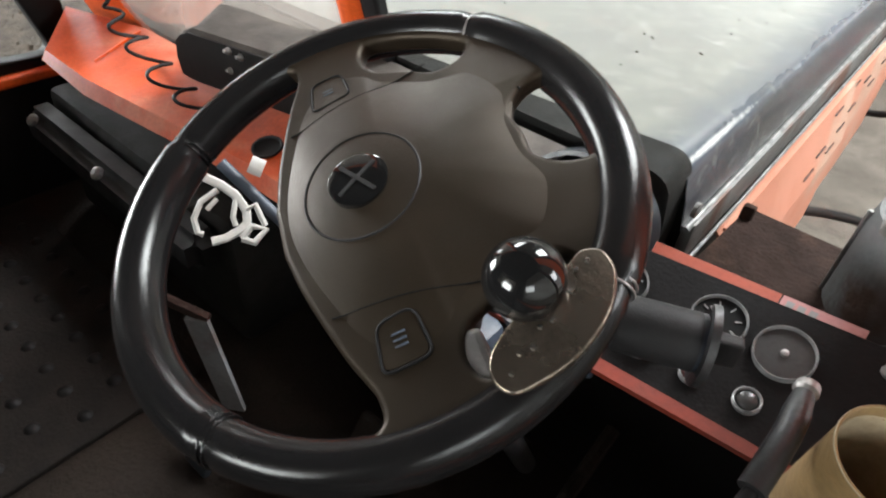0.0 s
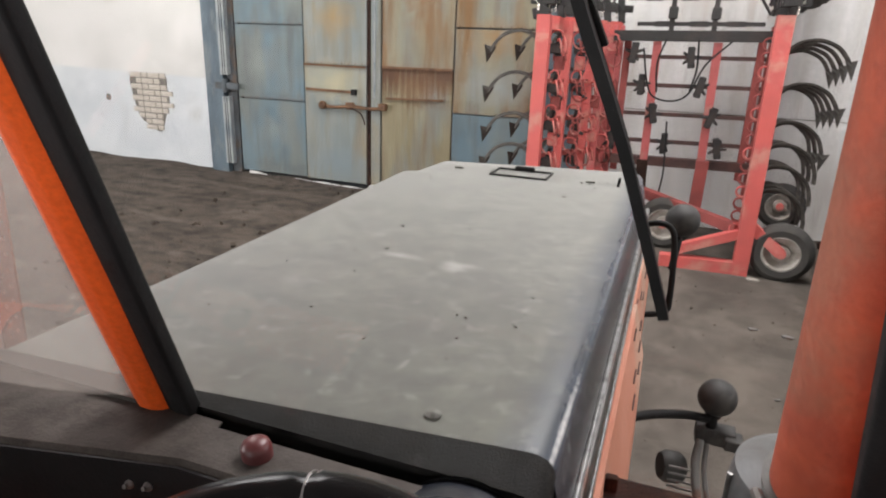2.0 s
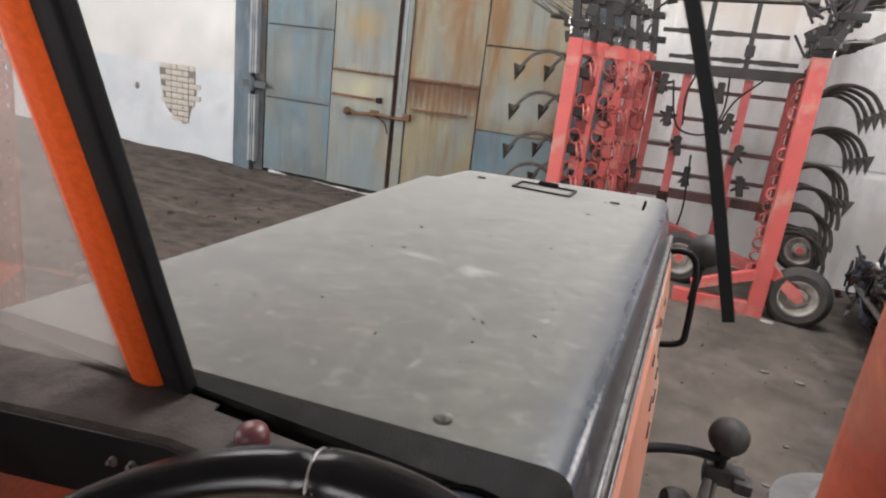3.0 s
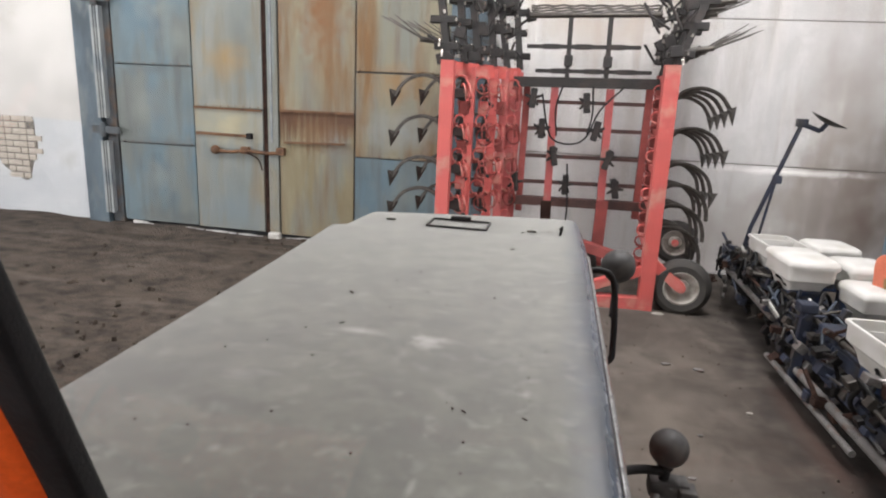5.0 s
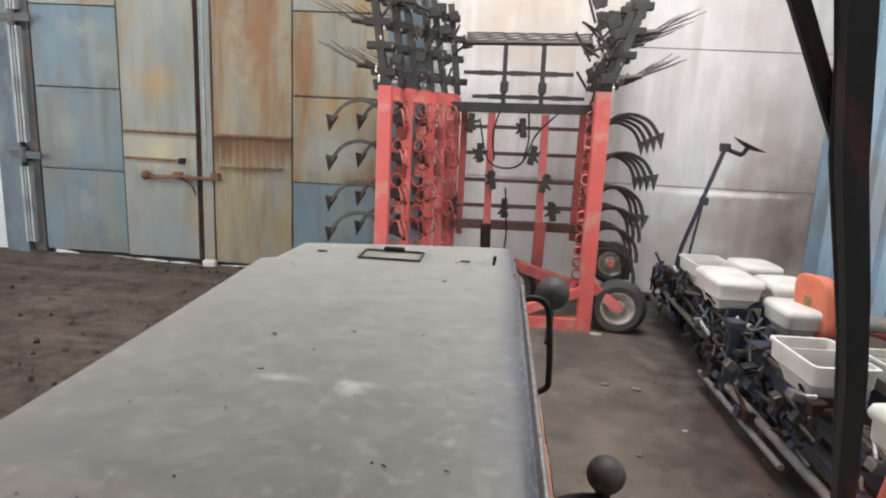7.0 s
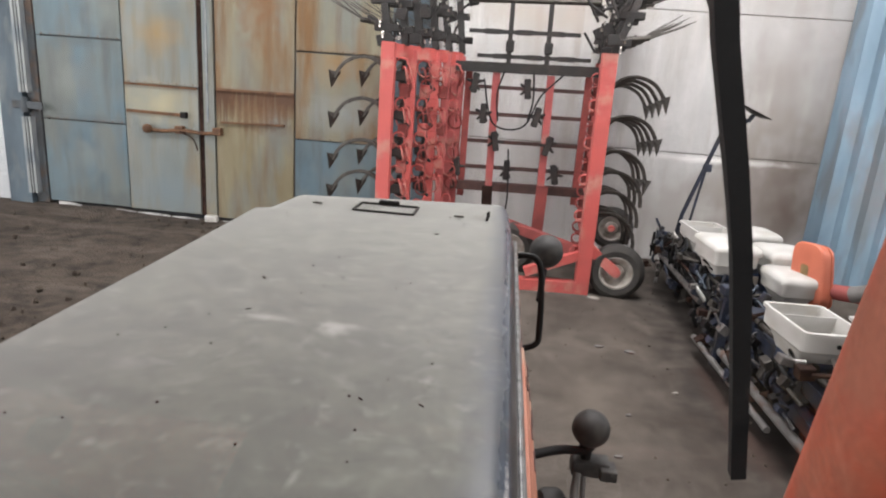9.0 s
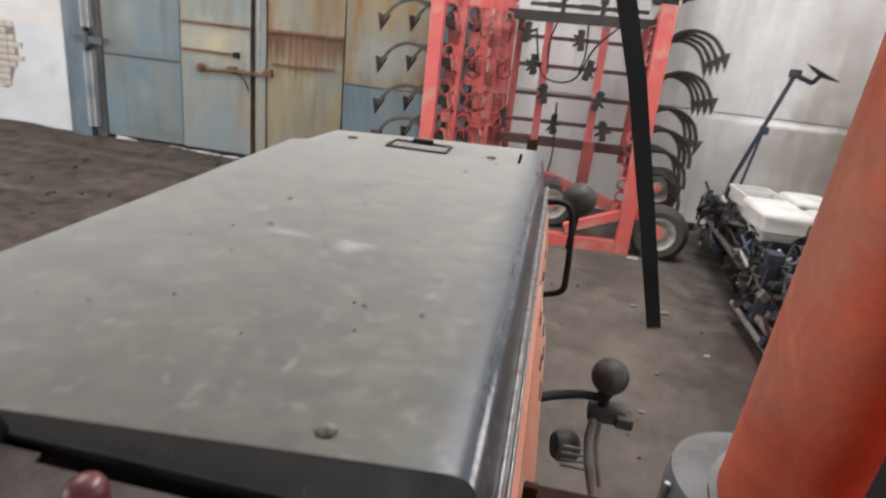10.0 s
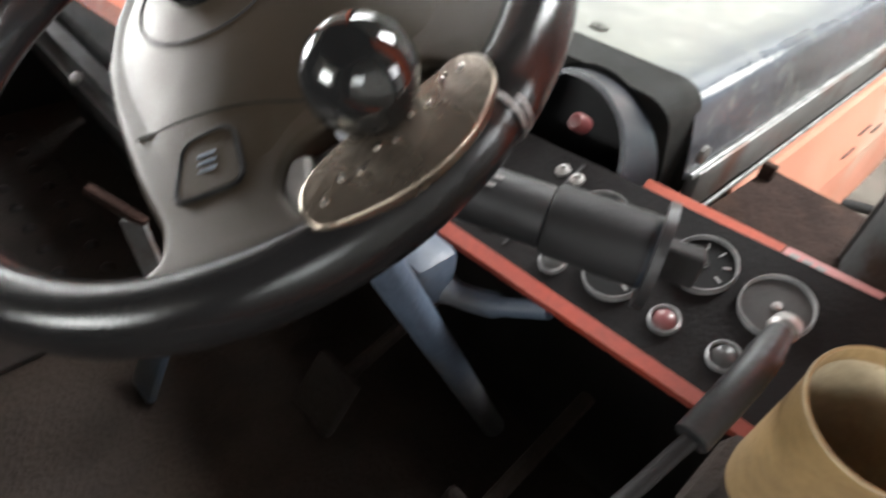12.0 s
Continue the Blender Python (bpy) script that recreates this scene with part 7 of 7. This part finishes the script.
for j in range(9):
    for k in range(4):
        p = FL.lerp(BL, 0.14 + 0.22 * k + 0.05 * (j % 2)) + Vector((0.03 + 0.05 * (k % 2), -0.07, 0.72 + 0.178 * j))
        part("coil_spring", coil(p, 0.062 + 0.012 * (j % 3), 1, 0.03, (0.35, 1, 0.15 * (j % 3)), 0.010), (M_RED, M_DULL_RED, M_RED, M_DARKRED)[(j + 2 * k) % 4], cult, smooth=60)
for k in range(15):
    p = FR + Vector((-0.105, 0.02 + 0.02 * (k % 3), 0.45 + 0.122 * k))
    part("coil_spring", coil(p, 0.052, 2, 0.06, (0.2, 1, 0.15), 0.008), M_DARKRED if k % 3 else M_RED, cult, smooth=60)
for z in (1.92, 1.52, 1.15):
    for k in range(3):
        p = FL.lerp(BL, 0.20 + 0.26 * k) + Vector((0.02, -0.03, z))
        bm = B()
        box(bm, p.x - 0.05, p.x + 0.05, p.y - 0.05, p.y + 0.05, p.z - 0.07, p.z + 0.07, 0.015)
        part("spring_clamp", bm, M_DARKRED if (k + round(z * 10)) % 2 else M_RED, cult)
for z in (2.06, 1.68, 1.30, 0.92):
    for t in (0.15, 0.46):
        p = FL.lerp(BL, t) + Vector((0.02, -0.02, z))
        bm = B()
        box(bm, p.x - 0.07, p.x + 0.06, p.y - 0.05, p.y + 0.05, p.z - 0.05, p.z + 0.05, 0.012)
        rod(bm, p + Vector((0, 0, 0.03)), p + Vector((0.03, -0.03, 0.15)), 0.022, 8)
        rod(bm, p + Vector((-0.05, 0, -0.02)), p + Vector((0.10, 0.05, -0.12)), 0.018, 8)
        part("tine_bracket", bm, M_IMPLEMENT_BLACK, cult)
# black harrow sections on top of both wings with their wire tines
random.seed(5)
for base, far, lean, s in ((FL, BL, -0.16, -1), (FR, BR, 0.30, 1)):
    for k in range(6):
        p = base.lerp(far, k / 5.0)
        top = p + Vector((lean * (0.8 if k % 2 else 1.1), 0.1, 3.35))
        bm = B()
        beam(bm, p + Vector((0, 0, 2.35)), top, 0.07, 0.09, (0, 1, 0))
        for q in (0.15, 0.4, 0.62, 0.85):
            c = (p + Vector((0, 0, 2.35))).lerp(top, q)
            box(bm, c.x - 0.09 - 0.05 * random.random(), c.x + 0.09 + 0.04 * random.random(), c.y - 0.05, c.y + 0.05, c.z - 0.035, c.z + 0.035, 0.008)
        part("harrow_section", bm, M_IMPLEMENT_BLACK, cult)
        for q in (0.18, 0.60):
            c = (p + Vector((0, 0, 2.35))).lerp(top, q)
            bm = B()
            rod(bm, c + Vector((0.02, 0, 0)), c + Vector((s * 0.26, -0.02, 0.03)), 0.026, 8)
            part("tube_end", bm, M_SHOVEL, cult)
            for w in range(3):
                bm = B()
                a = c + Vector((s * 0.18, 0.02 * w, 0.0))
                rod(bm, a, a + Vector((s * (0.34 + 0.08 * w), 0.03 * w - 0.03, 0.20 + 0.05 * random.random())), 0.007, 5, 0.004)
                part("wire_tine", bm, M_SHOVEL, cult)
        bm = B()
        for q in range(7):
            a = p + Vector((random.uniform(-0.14, 0.10), random.uniform(-0.12, 0.05), random.uniform(2.38, 3.25)))
            d = Vector((random.uniform(-0.2, 0.2), 0.02, random.uniform(0.05, 0.30)))
            if q % 3 == 0:
                box(bm, a.x - 0.05, a.x + 0.06, a.y - 0.03, a.y + 0.03, a.z - 0.05, a.z + 0.05, 0.008, turn=Matrix.Rotation(random.uniform(-0.6, 0.6), 3, "Y"))
            else:
                rod(bm, a, a + d, 0.014, 6)
        part("harrow_linkage", bm, M_IMPLEMENT_BLACK, cult)
        for q in range(5):
            c = p + Vector((random.uniform(-0.14, 0.12), -0.075, random.uniform(2.38, 3.1)))
            bm = B()
            rod(bm, c, c + Vector((random.uniform(-0.01, 0.01), -0.01, 0.03)), 0.011, 6)
            part("bright_bolt", bm, M_CHROME, cult)
        for q in range(2):
            c = p + Vector((0.06 * s - 0.03 * q, -0.06, 2.40 + 0.09 * q))
            bm = B()
            rod(bm, c, c + Vector((0, 0, 0.07)), 0.010, 6)
            part("bright_bolt", bm, M_CHROME, cult)
# foot frame
red_bar((1.28, 7.0, 0.07), (0.55, 6.95, 0.07), 0.12, 0.13, name="foot_beam")
red_bar((1.24, 7.0, 0.42), (0.70, 6.97, 0.20), 0.09, 0.09, name="foot_strut")
red_bar((1.22, 7.05, 0.45), (0.25, 7.9, 0.55), 0.10, 0.10, M_DARKRED, name="foot_strut")
red_bar((1.34, 7.0, 0.50), (1.62, 6.93, 0.29), 0.05, 0.10, name="wheel_fork")
# wheels


def impl_wheel(c, r, w):
    bm = B()
    lathe(bm, Vector(c) - Vector((0.15, 1, 0)).normalized() * w / 2, Vector((0.15, 1, 0)), [(r * 0.60, 0.0), (r * 0.80, -0.008), (r * 0.94, w * 0.12), (r, w * 0.35), (r, w * 0.65), (r * 0.94, w * 0.88), (r * 0.80, w + 0.008), (r * 0.60, w)], 40)
    t = part("wheel", bm, M_TYRE, cult, "dusty small implement wheel", smooth=40)
    bm = B()
    d = Vector((0.15, 1, 0)).normalized()
    lathe(bm, Vector(c) - d * w / 2, d, [(r * 0.62, 0.004), (r * 0.56, 0.0), (r * 0.50, 0.03), (r * 0.30, 0.05), (r * 0.28, 0.02), (0.0, 0.01)], 32)
    part("rim", bm, M_RIM, t, smooth=35)
    bm = B()
    lathe(bm, Vector(c) - d * (w / 2 + 0.01), d, [(0.0, 0.0), (r * 0.15, 0.0), (r * 0.17, 0.03)], 16)
    part("hub", bm, M_RED, t)


impl_wheel((1.63, 7.0, 0.285), 0.285, 0.16)
impl_wheel((1.66, 7.75, 0.58), 0.24, 0.14)
impl_wheel((0.55, 7.6, 0.285), 0.285, 0.16)

# ---- row planter ----
planter = thing("row_planter", (2.3, 5.5, 0), "blue row planter with white seed hoppers", "planter")


def hopper(x, y, z, w, d, h, lid, yaw=0.0):
    """A tapered seed box with a rim; shut by a domed lid, or open with a wall across it."""
    R = Matrix.Translation((x, y, z)) @ Matrix.Rotation(yaw, 4, "Z")

    def ring_at(k, zz, r):
        pts = rounded([(-w / 2 * k, -d / 2 * k), (w / 2 * k, -d / 2 * k), (w / 2 * k, d / 2 * k), (-w / 2 * k, d / 2 * k)], r, 3)
        return [bm.verts.new(R @ Vector((p[0], p[1], zz))) for p in pts]

    bm = B()
    rws = [ring_at(0.62, 0.0, 0.03), ring_at(0.74, h * 0.32, 0.03), ring_at(0.95, h * 0.50, 0.04), ring_at(0.97, h * 0.90, 0.04), ring_at(1.03, h * 0.91, 0.04), ring_at(1.03, h, 0.04), ring_at(0.93, h, 0.035), ring_at(0.90, h * 0.52, 0.035), ring_at(0.60, 0.02, 0.03)]
    n = len(rws[0])
    for u, v in zip(rws, rws[1:]):
        for k in range(n):
            bm.faces.new((u[k], u[(k + 1) % n], v[(k + 1) % n], v[k]))
    bm.faces.new(rws[0][::-1])
    bm.faces.new(rws[-1])
    hp = part("hopper", bm, M_BOX_WHITE, planter, "white plastic seed hopper" + (" with its lid on" if lid else " standing open"), smooth=35)
    bm = B()
    if lid:
        rws = [ring_at(1.05, h - 0.015, 0.05), ring_at(1.07, h + 0.005, 0.05), ring_at(1.04, h + 0.035, 0.06), ring_at(0.94, h + 0.050, 0.07), ring_at(0.60, h + 0.056, 0.06)]
        for u, v in zip(rws, rws[1:]):
            for k in range(n):
                bm.faces.new((u[k], u[(k + 1) % n], v[(k + 1) % n], v[k]))
        bm.faces.new(rws[0][::-1])
        bm.faces.new(rws[-1])
        part("lid", bm, M_BOX_WHITE, hp, "domed white plastic lid", smooth=50)
    else:
        slab(bm, [R @ Vector(p) for p in ((-w * 0.46, d * 0.12, h * 0.96), (w * 0.46, d * 0.12, h * 0.96), (w * 0.40, d * 0.12, h * 0.40), (-w * 0.40, d * 0.12, h * 0.40))], (0, 0.008, 0))
        part("divider", bm, M_BOX_WHITE, hp)
        bm = B()
        lathe(bm, R @ Vector((w * 0.05, -d * 0.489, h * 0.70)), (0, -1, 0.05), [(0.014, 0), (0.012, 0.006), (0, 0.008)], 10)
        part("plug", bm, M_BLACK_RUBBER, hp)
    bm = B()
    box(bm, x - w * 0.30, x + w * 0.36, y - d * 0.36, y + d * 0.30, z - 0.16, z + 0.03, 0.02)
    meter = part("metering_body", bm, M_BLUE_BOX, hp, "bright blue metering housing")
    bm = B()
    lathe(bm, (x + w * 0.03, y - d * 0.36, z - 0.07), (0, -1, 0), [(0.0, 0.012), (0.03, 0.012), (0.055, 0.004), (0.06, 0.0)], 18)
    part("metering_cover", bm, M_BLUE_FRAME, hp, smooth=40)
    bm = B()
    beam(bm, (x, y, z - 0.15), (x - 0.04, y - 0.06, 0.14), 0.05, 0.10)
    part("shank", bm, M_BLACK_STEEL, hp)
    return hp


UNITS = [(2.40, 6.85, 0.62, 0), (2.34, 6.10, 0.62, 1), (2.30, 4.42, 0.60, 0), (2.32, 3.38, 0.60, 1)]
for x, y, z, lid in UNITS:
    hopper(x, y, z, 0.37, 0.52, 0.24, lid, 0.06)
for x, y, z, lid in ((2.82, 6.80, 0.62, 1), (2.80, 6.10, 0.62, 1), (2.76, 5.72, 0.52, 1), (2.80, 4.45, 0.60, 0), (2.82, 3.40, 0.60, 1)):
    hopper(x, y, z, 0.36, 0.40, 0.21, lid, 0.08)
for a, b, w in (((2.27, 8.0, 0.50), (2.25, 2.6, 0.50), 0.09), ((2.30, 7.9, 0.32), (2.22, 2.6, 0.30), 0.08), ((2.66, 7.8, 0.42), (2.72, 2.6, 0.42), 0.10)):
    bm = B()
    beam(bm, a, b, w, w)
    part("toolbar", bm, M_BLUE_FRAME, planter, "dark blue square toolbar")
for a, b, r, m in (((2.14, 5.45, 0.22), (2.20, 2.6, 0.22), 0.030, M_CANISTER), ((2.07, 5.7, 0.16), (2.12, 4.3, 0.14), 0.022, M_CANISTER), ((2.20, 7.6, 0.60), (2.24, 2.7, 0.60), 0.016, M_SHOVEL), ((2.12, 7.3, 0.44), (2.14, 5.9, 0.40), 0.026, M_STEEL), ((2.36, 4.9, 0.36), (2.36, 2.6, 0.34), 0.045, M_SHOVEL)):
    bm = B()
    rod(bm, a, b, r, 12)
    part("drive_shaft", bm, m, planter, smooth=40)
random.seed(11)
for x, y, z, lid in UNITS + [(2.36, 5.62, 0.66, 0), (2.34, 5.12, 0.66, 0), (2.40, 7.45, 0.6, 0)]:
    for s in (-0.13, 0.13):
        for z0, z1, h in ((0.52, 0.36, 0.06), (0.36, 0.20, 0.05)):
            bm = B()
            beam(bm, (2.20, y + s, z0), (2.55, y + s, z1), 0.03, h)
            part("parallel_arm", bm, M_BLUE_FRAME, planter)
    bm = B()
    tube(bm, [Vector((2.26 + 0.028 * math.cos(k * 0.9), y + 0.028 * math.sin(k * 0.9), 0.26 + 0.0045 * k)) for k in range(56)], 0.006, 5)
    part("spring", bm, M_SHOVEL, planter, smooth=60)
    for wx, wy2, r in ((2.56, y - 0.10, 0.19),):
        bm = B()
        lathe(bm, (wx, wy2, r), (1, 0.1, 0), [(r * 0.5, -0.030), (r * 0.92, -0.034), (r, -0.015), (r, 0.015), (r * 0.92, 0.034), (r * 0.5, 0.030)], 24)
        wheel_t = part("press_wheel", bm, M_TYRE, planter, smooth=40)
        bm = B()
        lathe(bm, (wx, wy2, r), (1, 0.1, 0), [(0.0, -0.02), (0.03, -0.02), (r * 0.3, -0.010), (r * 0.52, -0.024), (r * 0.52, 0.024), (0.0, 0.02)], 18)
        part("rim", bm, M_RIM, wheel_t, smooth=40)
    # opener discs, thin and worn bright at the rim
    for s in (-0.05, 0.05):
        bm = B()
        lathe(bm, (2.46, y + s, 0.19), (0.25 * s / 0.05, 1, 0.1), [(0.0, -0.004), (0.17, -0.002), (0.18, 0.0), (0.17, 0.002), (0.0, 0.004)], 28)
        part("opener_disc", bm, M_SHOVEL, planter, smooth=40)
    for k in range(11):
        bm = B()
        c = Vector((2.10 + 0.3 * random.random(), y - 0.30 + 0.5 * random.random(), 0.42 + 0.20 * random.random()))
        tube(bm, smooth_line([c, c + Vector((random.uniform(-0.06, 0.1), random.uniform(0.03, 0.14), random.uniform(0.03, 0.13))), c + Vector((random.uniform(0.0, 0.18), 0.22, -0.05 - 0.16 * random.random())), c + Vector((random.uniform(0.0, 0.2), 0.26, -0.25))]), 0.009 + 0.007 * random.random(), 7)
        part("hose", bm, (M_WHITE_PLASTIC, M_BLACK_RUBBER, M_BLACK_RUBBER, M_GREY_PAINT)[k % 4 if k < 8 else 1], planter, smooth=60)
    for k in range(26):
        c = Vector((random.uniform(2.06, 2.42), y + random.uniform(-0.38, 0.38), random.uniform(0.14, 0.66)))
        bm = B()
        w1, w2 = random.uniform(0.015, 0.045), random.uniform(0.02, 0.05)
        box(bm, c.x - w1, c.x + w1, c.y - w2, c.y + w2, c.z - 0.02, c.z + random.uniform(0.015, 0.06), 0.006, turn=Matrix.Rotation(random.uniform(-0.7, 0.7), 3, "Y"))
        rod(bm, c, c + Vector((random.uniform(-0.1, 0.15), random.uniform(-0.25, 0.25), random.uniform(-0.14, 0.14))), random.uniform(0.008, 0.018), 7)
        part("bracket", bm, (M_BLACK_STEEL, M_BLUE_FRAME, M_SHOVEL, M_BLUE_FRAME, M_RUST_PLATE, M_SHOVEL, M_STEEL, M_BLACK_STEEL)[k % 8], planter)
    bm = B()
    box(bm, 2.20, 2.36, y - 0.14, y + 0.12, 0.40, 0.62, 0.02)
    part("gearbox", bm, M_BLACK_STEEL if y > 6.5 else M_BLUE_FRAME, planter)
    for q, r in ((-0.18, 0.085), (-0.20, 0.045)):
        bm = B()
        lathe(bm, (2.24, y + q, 0.46 if r > 0.05 else 0.60), (0.2, -1, 0), [(0.0, 0), (r * 0.75, 0), (r * 0.8, 0.010), (r, 0.010), (r, 0.018), (0.02, 0.02), (0, 0.02)], 20)
        part("sprocket", bm, M_STEEL if r > 0.05 else M_SHOVEL, planter)
# upright blue stand between the units
bm = B()
beam(bm, (2.12, 5.30, 0.10), (2.16, 5.34, 0.70), 0.07, 0.05, (0, 1, 0))
box(bm, 2.08, 2.20, 5.26, 5.38, 0.66, 0.73, 0.01)
part("stand", bm, M_BLUE_FRAME, planter, "dark blue upright stand")
o = rounded([(-0.15, 0.0), (0.15, 0.0), (0.12, 0.46), (-0.13, 0.44)], 0.09, 5)
COVER = (Vector((0.35, -0.94, 0)).normalized(), Vector((-0.10, 0.05, 0.98)).normalized(), Vector((-0.92, -0.34, 0.16)).normalized())
m = pane_matrix(Vector((2.86, 5.64, 0.57)), *COVER)
cover = part("fertiliser_lid", plate_with_holes(o, [], 0.05, 0.022, m), M_SEAT, planter, "orange-red moulded cover tilted up", smooth=40)
o = rounded([(-0.165, -0.01), (0.165, -0.01), (0.135, 0.475), (-0.145, 0.455)], 0.09, 5)
part("lid_flange", plate_with_holes(o, [], 0.014, 0.006, pane_matrix(Vector((2.86, 5.64, 0.57)) - COVER[2] * 0.055, *COVER)), M_SEAT, cover, smooth=40)
o = rounded([(-0.05, 0.20), (0.02, 0.20), (0.02, 0.29), (-0.05, 0.29)], 0.01, 3)
part("sticker", plate_with_holes(o, [], 0.002, 0.0005, pane_matrix(Vector((2.86, 5.64, 0.57)) + COVER[2] * 0.0495, *COVER)), M_CUP, cover, "faded yellow sticker")
bm = B()
tube(bm, smooth_line([(2.98, 5.55, 0.70), (3.2, 5.3, 0.72), (3.6, 4.8, 0.62)]), 0.06, 12)
part("fan_duct", bm, M_DARKRED, planter, smooth=50)
bm = B()
tube(bm, smooth_line([(2.78, 4.95, 0.86), (2.86, 4.80, 0.92), (2.96, 4.62, 0.88), (3.00, 4.50, 0.70), (2.98, 4.44, 0.45)]), 0.055, 14)
part("air_hose", bm, M_CANISTER, planter, "pale grey corrugated air hose", smooth=50)
# marker arm with a disc
bm = B()
M0, M1, M2 = Vector((2.275, 7.3, 0.892)), Vector((2.574, 7.3, 1.922)), Vector((2.744, 7.3, 1.865))
tube(bm, [(2.25, 7.4, 0.50), M0, M1], 0.022, 8)
tube(bm, [M1, M2], 0.022, 8)
rod(bm, (2.36, 7.3, 0.82), (2.43, 7.3, 1.36), 0.014, 8)
box(bm, 2.40, 2.48, 7.27, 7.33, 1.34, 1.42, 0.01)
beam(bm, M2, M2 + Vector((0.06, 0, 0.09)), 0.05, 0.03)
box(bm, M1.x - 0.05, M1.x + 0.05, M1.y - 0.03, M1.y + 0.03, M1.z - 0.03, M1.z + 0.05, 0.01)
marker = part("marker_arm", bm, M_BLUE_FRAME, planter, "dark blue row marker arm", smooth=40)
bm = B()
lathe(bm, (2.804, 7.3, 1.962), (0.42, -0.15, 1), [(0.0, -0.035), (0.08, -0.025), (0.165, 0.006), (0.17, 0.012), (0.08, -0.008), (0.0, -0.016)], 28)
part("marker_disc", bm, M_SHOVEL, marker, smooth=50)

# ---- litter on the floor ----
random.seed(21)
for x, y, s, kind in ((1.42, 6.85, 0.09, 0), (1.30, 5.6, 0.04, 1), (1.55, 5.55, 0.05, 1), (1.75, 4.9, 0.025, 0), (1.35, 4.5, 0.02, 1), (1.2, 4.0, 0.025, 1)):
    bm = B()
    pts = [(x + s * (0.6 + 0.5 * random.random()) * math.cos(k * 1.05), y + s * 0.7 * (0.6 + 0.5 * random.random()) * math.sin(k * 1.05), 0.018 + 0.006 * random.random()) for k in range(6)]
    slab(bm, pts, (0, 0, 0.008))
    tagged(part("litter_scrap", bm, M_SCRAP if kind == 0 else M_CANISTER), "pale scrap of litter on the dirty floor", "litter", group="scraps on the floor")
# clods on the earth
bm = B()
random.seed(31)
for k in range(1500):
    x, y = -9.5 + 8.7 * random.random(), 1.5 + 7.1 * random.random()
    s = 0.010 + 0.050 * random.random() ** 4
    r = bmesh.ops.create_cube(bm, size=1)
    bmesh.ops.transform(bm, matrix=Matrix.Translation((x, y, 0.0)) @ Euler((random.random() * 3, random.random() * 3, random.random() * 3)).to_matrix().to_4x4() @ Matrix.Diagonal((s, s * 0.8, s * 0.6, 1)), verts=r["verts"])
for k in range(240):
    x, y = 0.6 + 1.6 * random.random(), 2.5 + 5.6 * random.random()
    s = 0.006 + 0.014 * random.random() ** 2
    r = bmesh.ops.create_cube(bm, size=1)
    bmesh.ops.transform(bm, matrix=Matrix.Translation((x, y, 0.02)) @ Euler((random.random() * 3, random.random() * 3, random.random() * 3)).to_matrix().to_4x4() @ Matrix.Diagonal((s, s * 0.8, s * 0.6, 1)), verts=r["verts"])
tagged(part("clods", bm, M_EARTH), "small dry clods and crumbs on the barn floor", "soil", kind="stuff")
# crumbs on the bonnet
bm = B()
random.seed(41)
for k in range(220):
    x, y = -0.38 + 0.72 * random.random(), 1.3 + 1.75 * random.random()
    s = 0.0008 + 0.0030 * random.random() ** 3
    r = bmesh.ops.create_cube(bm, size=1)
    bmesh.ops.transform(bm, matrix=Matrix.Translation((x, y, HZ + 0.005)) @ Matrix.Rotation(random.random() * 3, 4, "Z") @ Matrix.Diagonal((s * (4 if k % 5 == 0 else 1), s, s * 0.5, 1)), verts=r["verts"])
tagged(part("crumbs", bm, M_RUST_PLATE), "dark crumbs and chaff lying on the bonnet", "debris", kind="stuff")
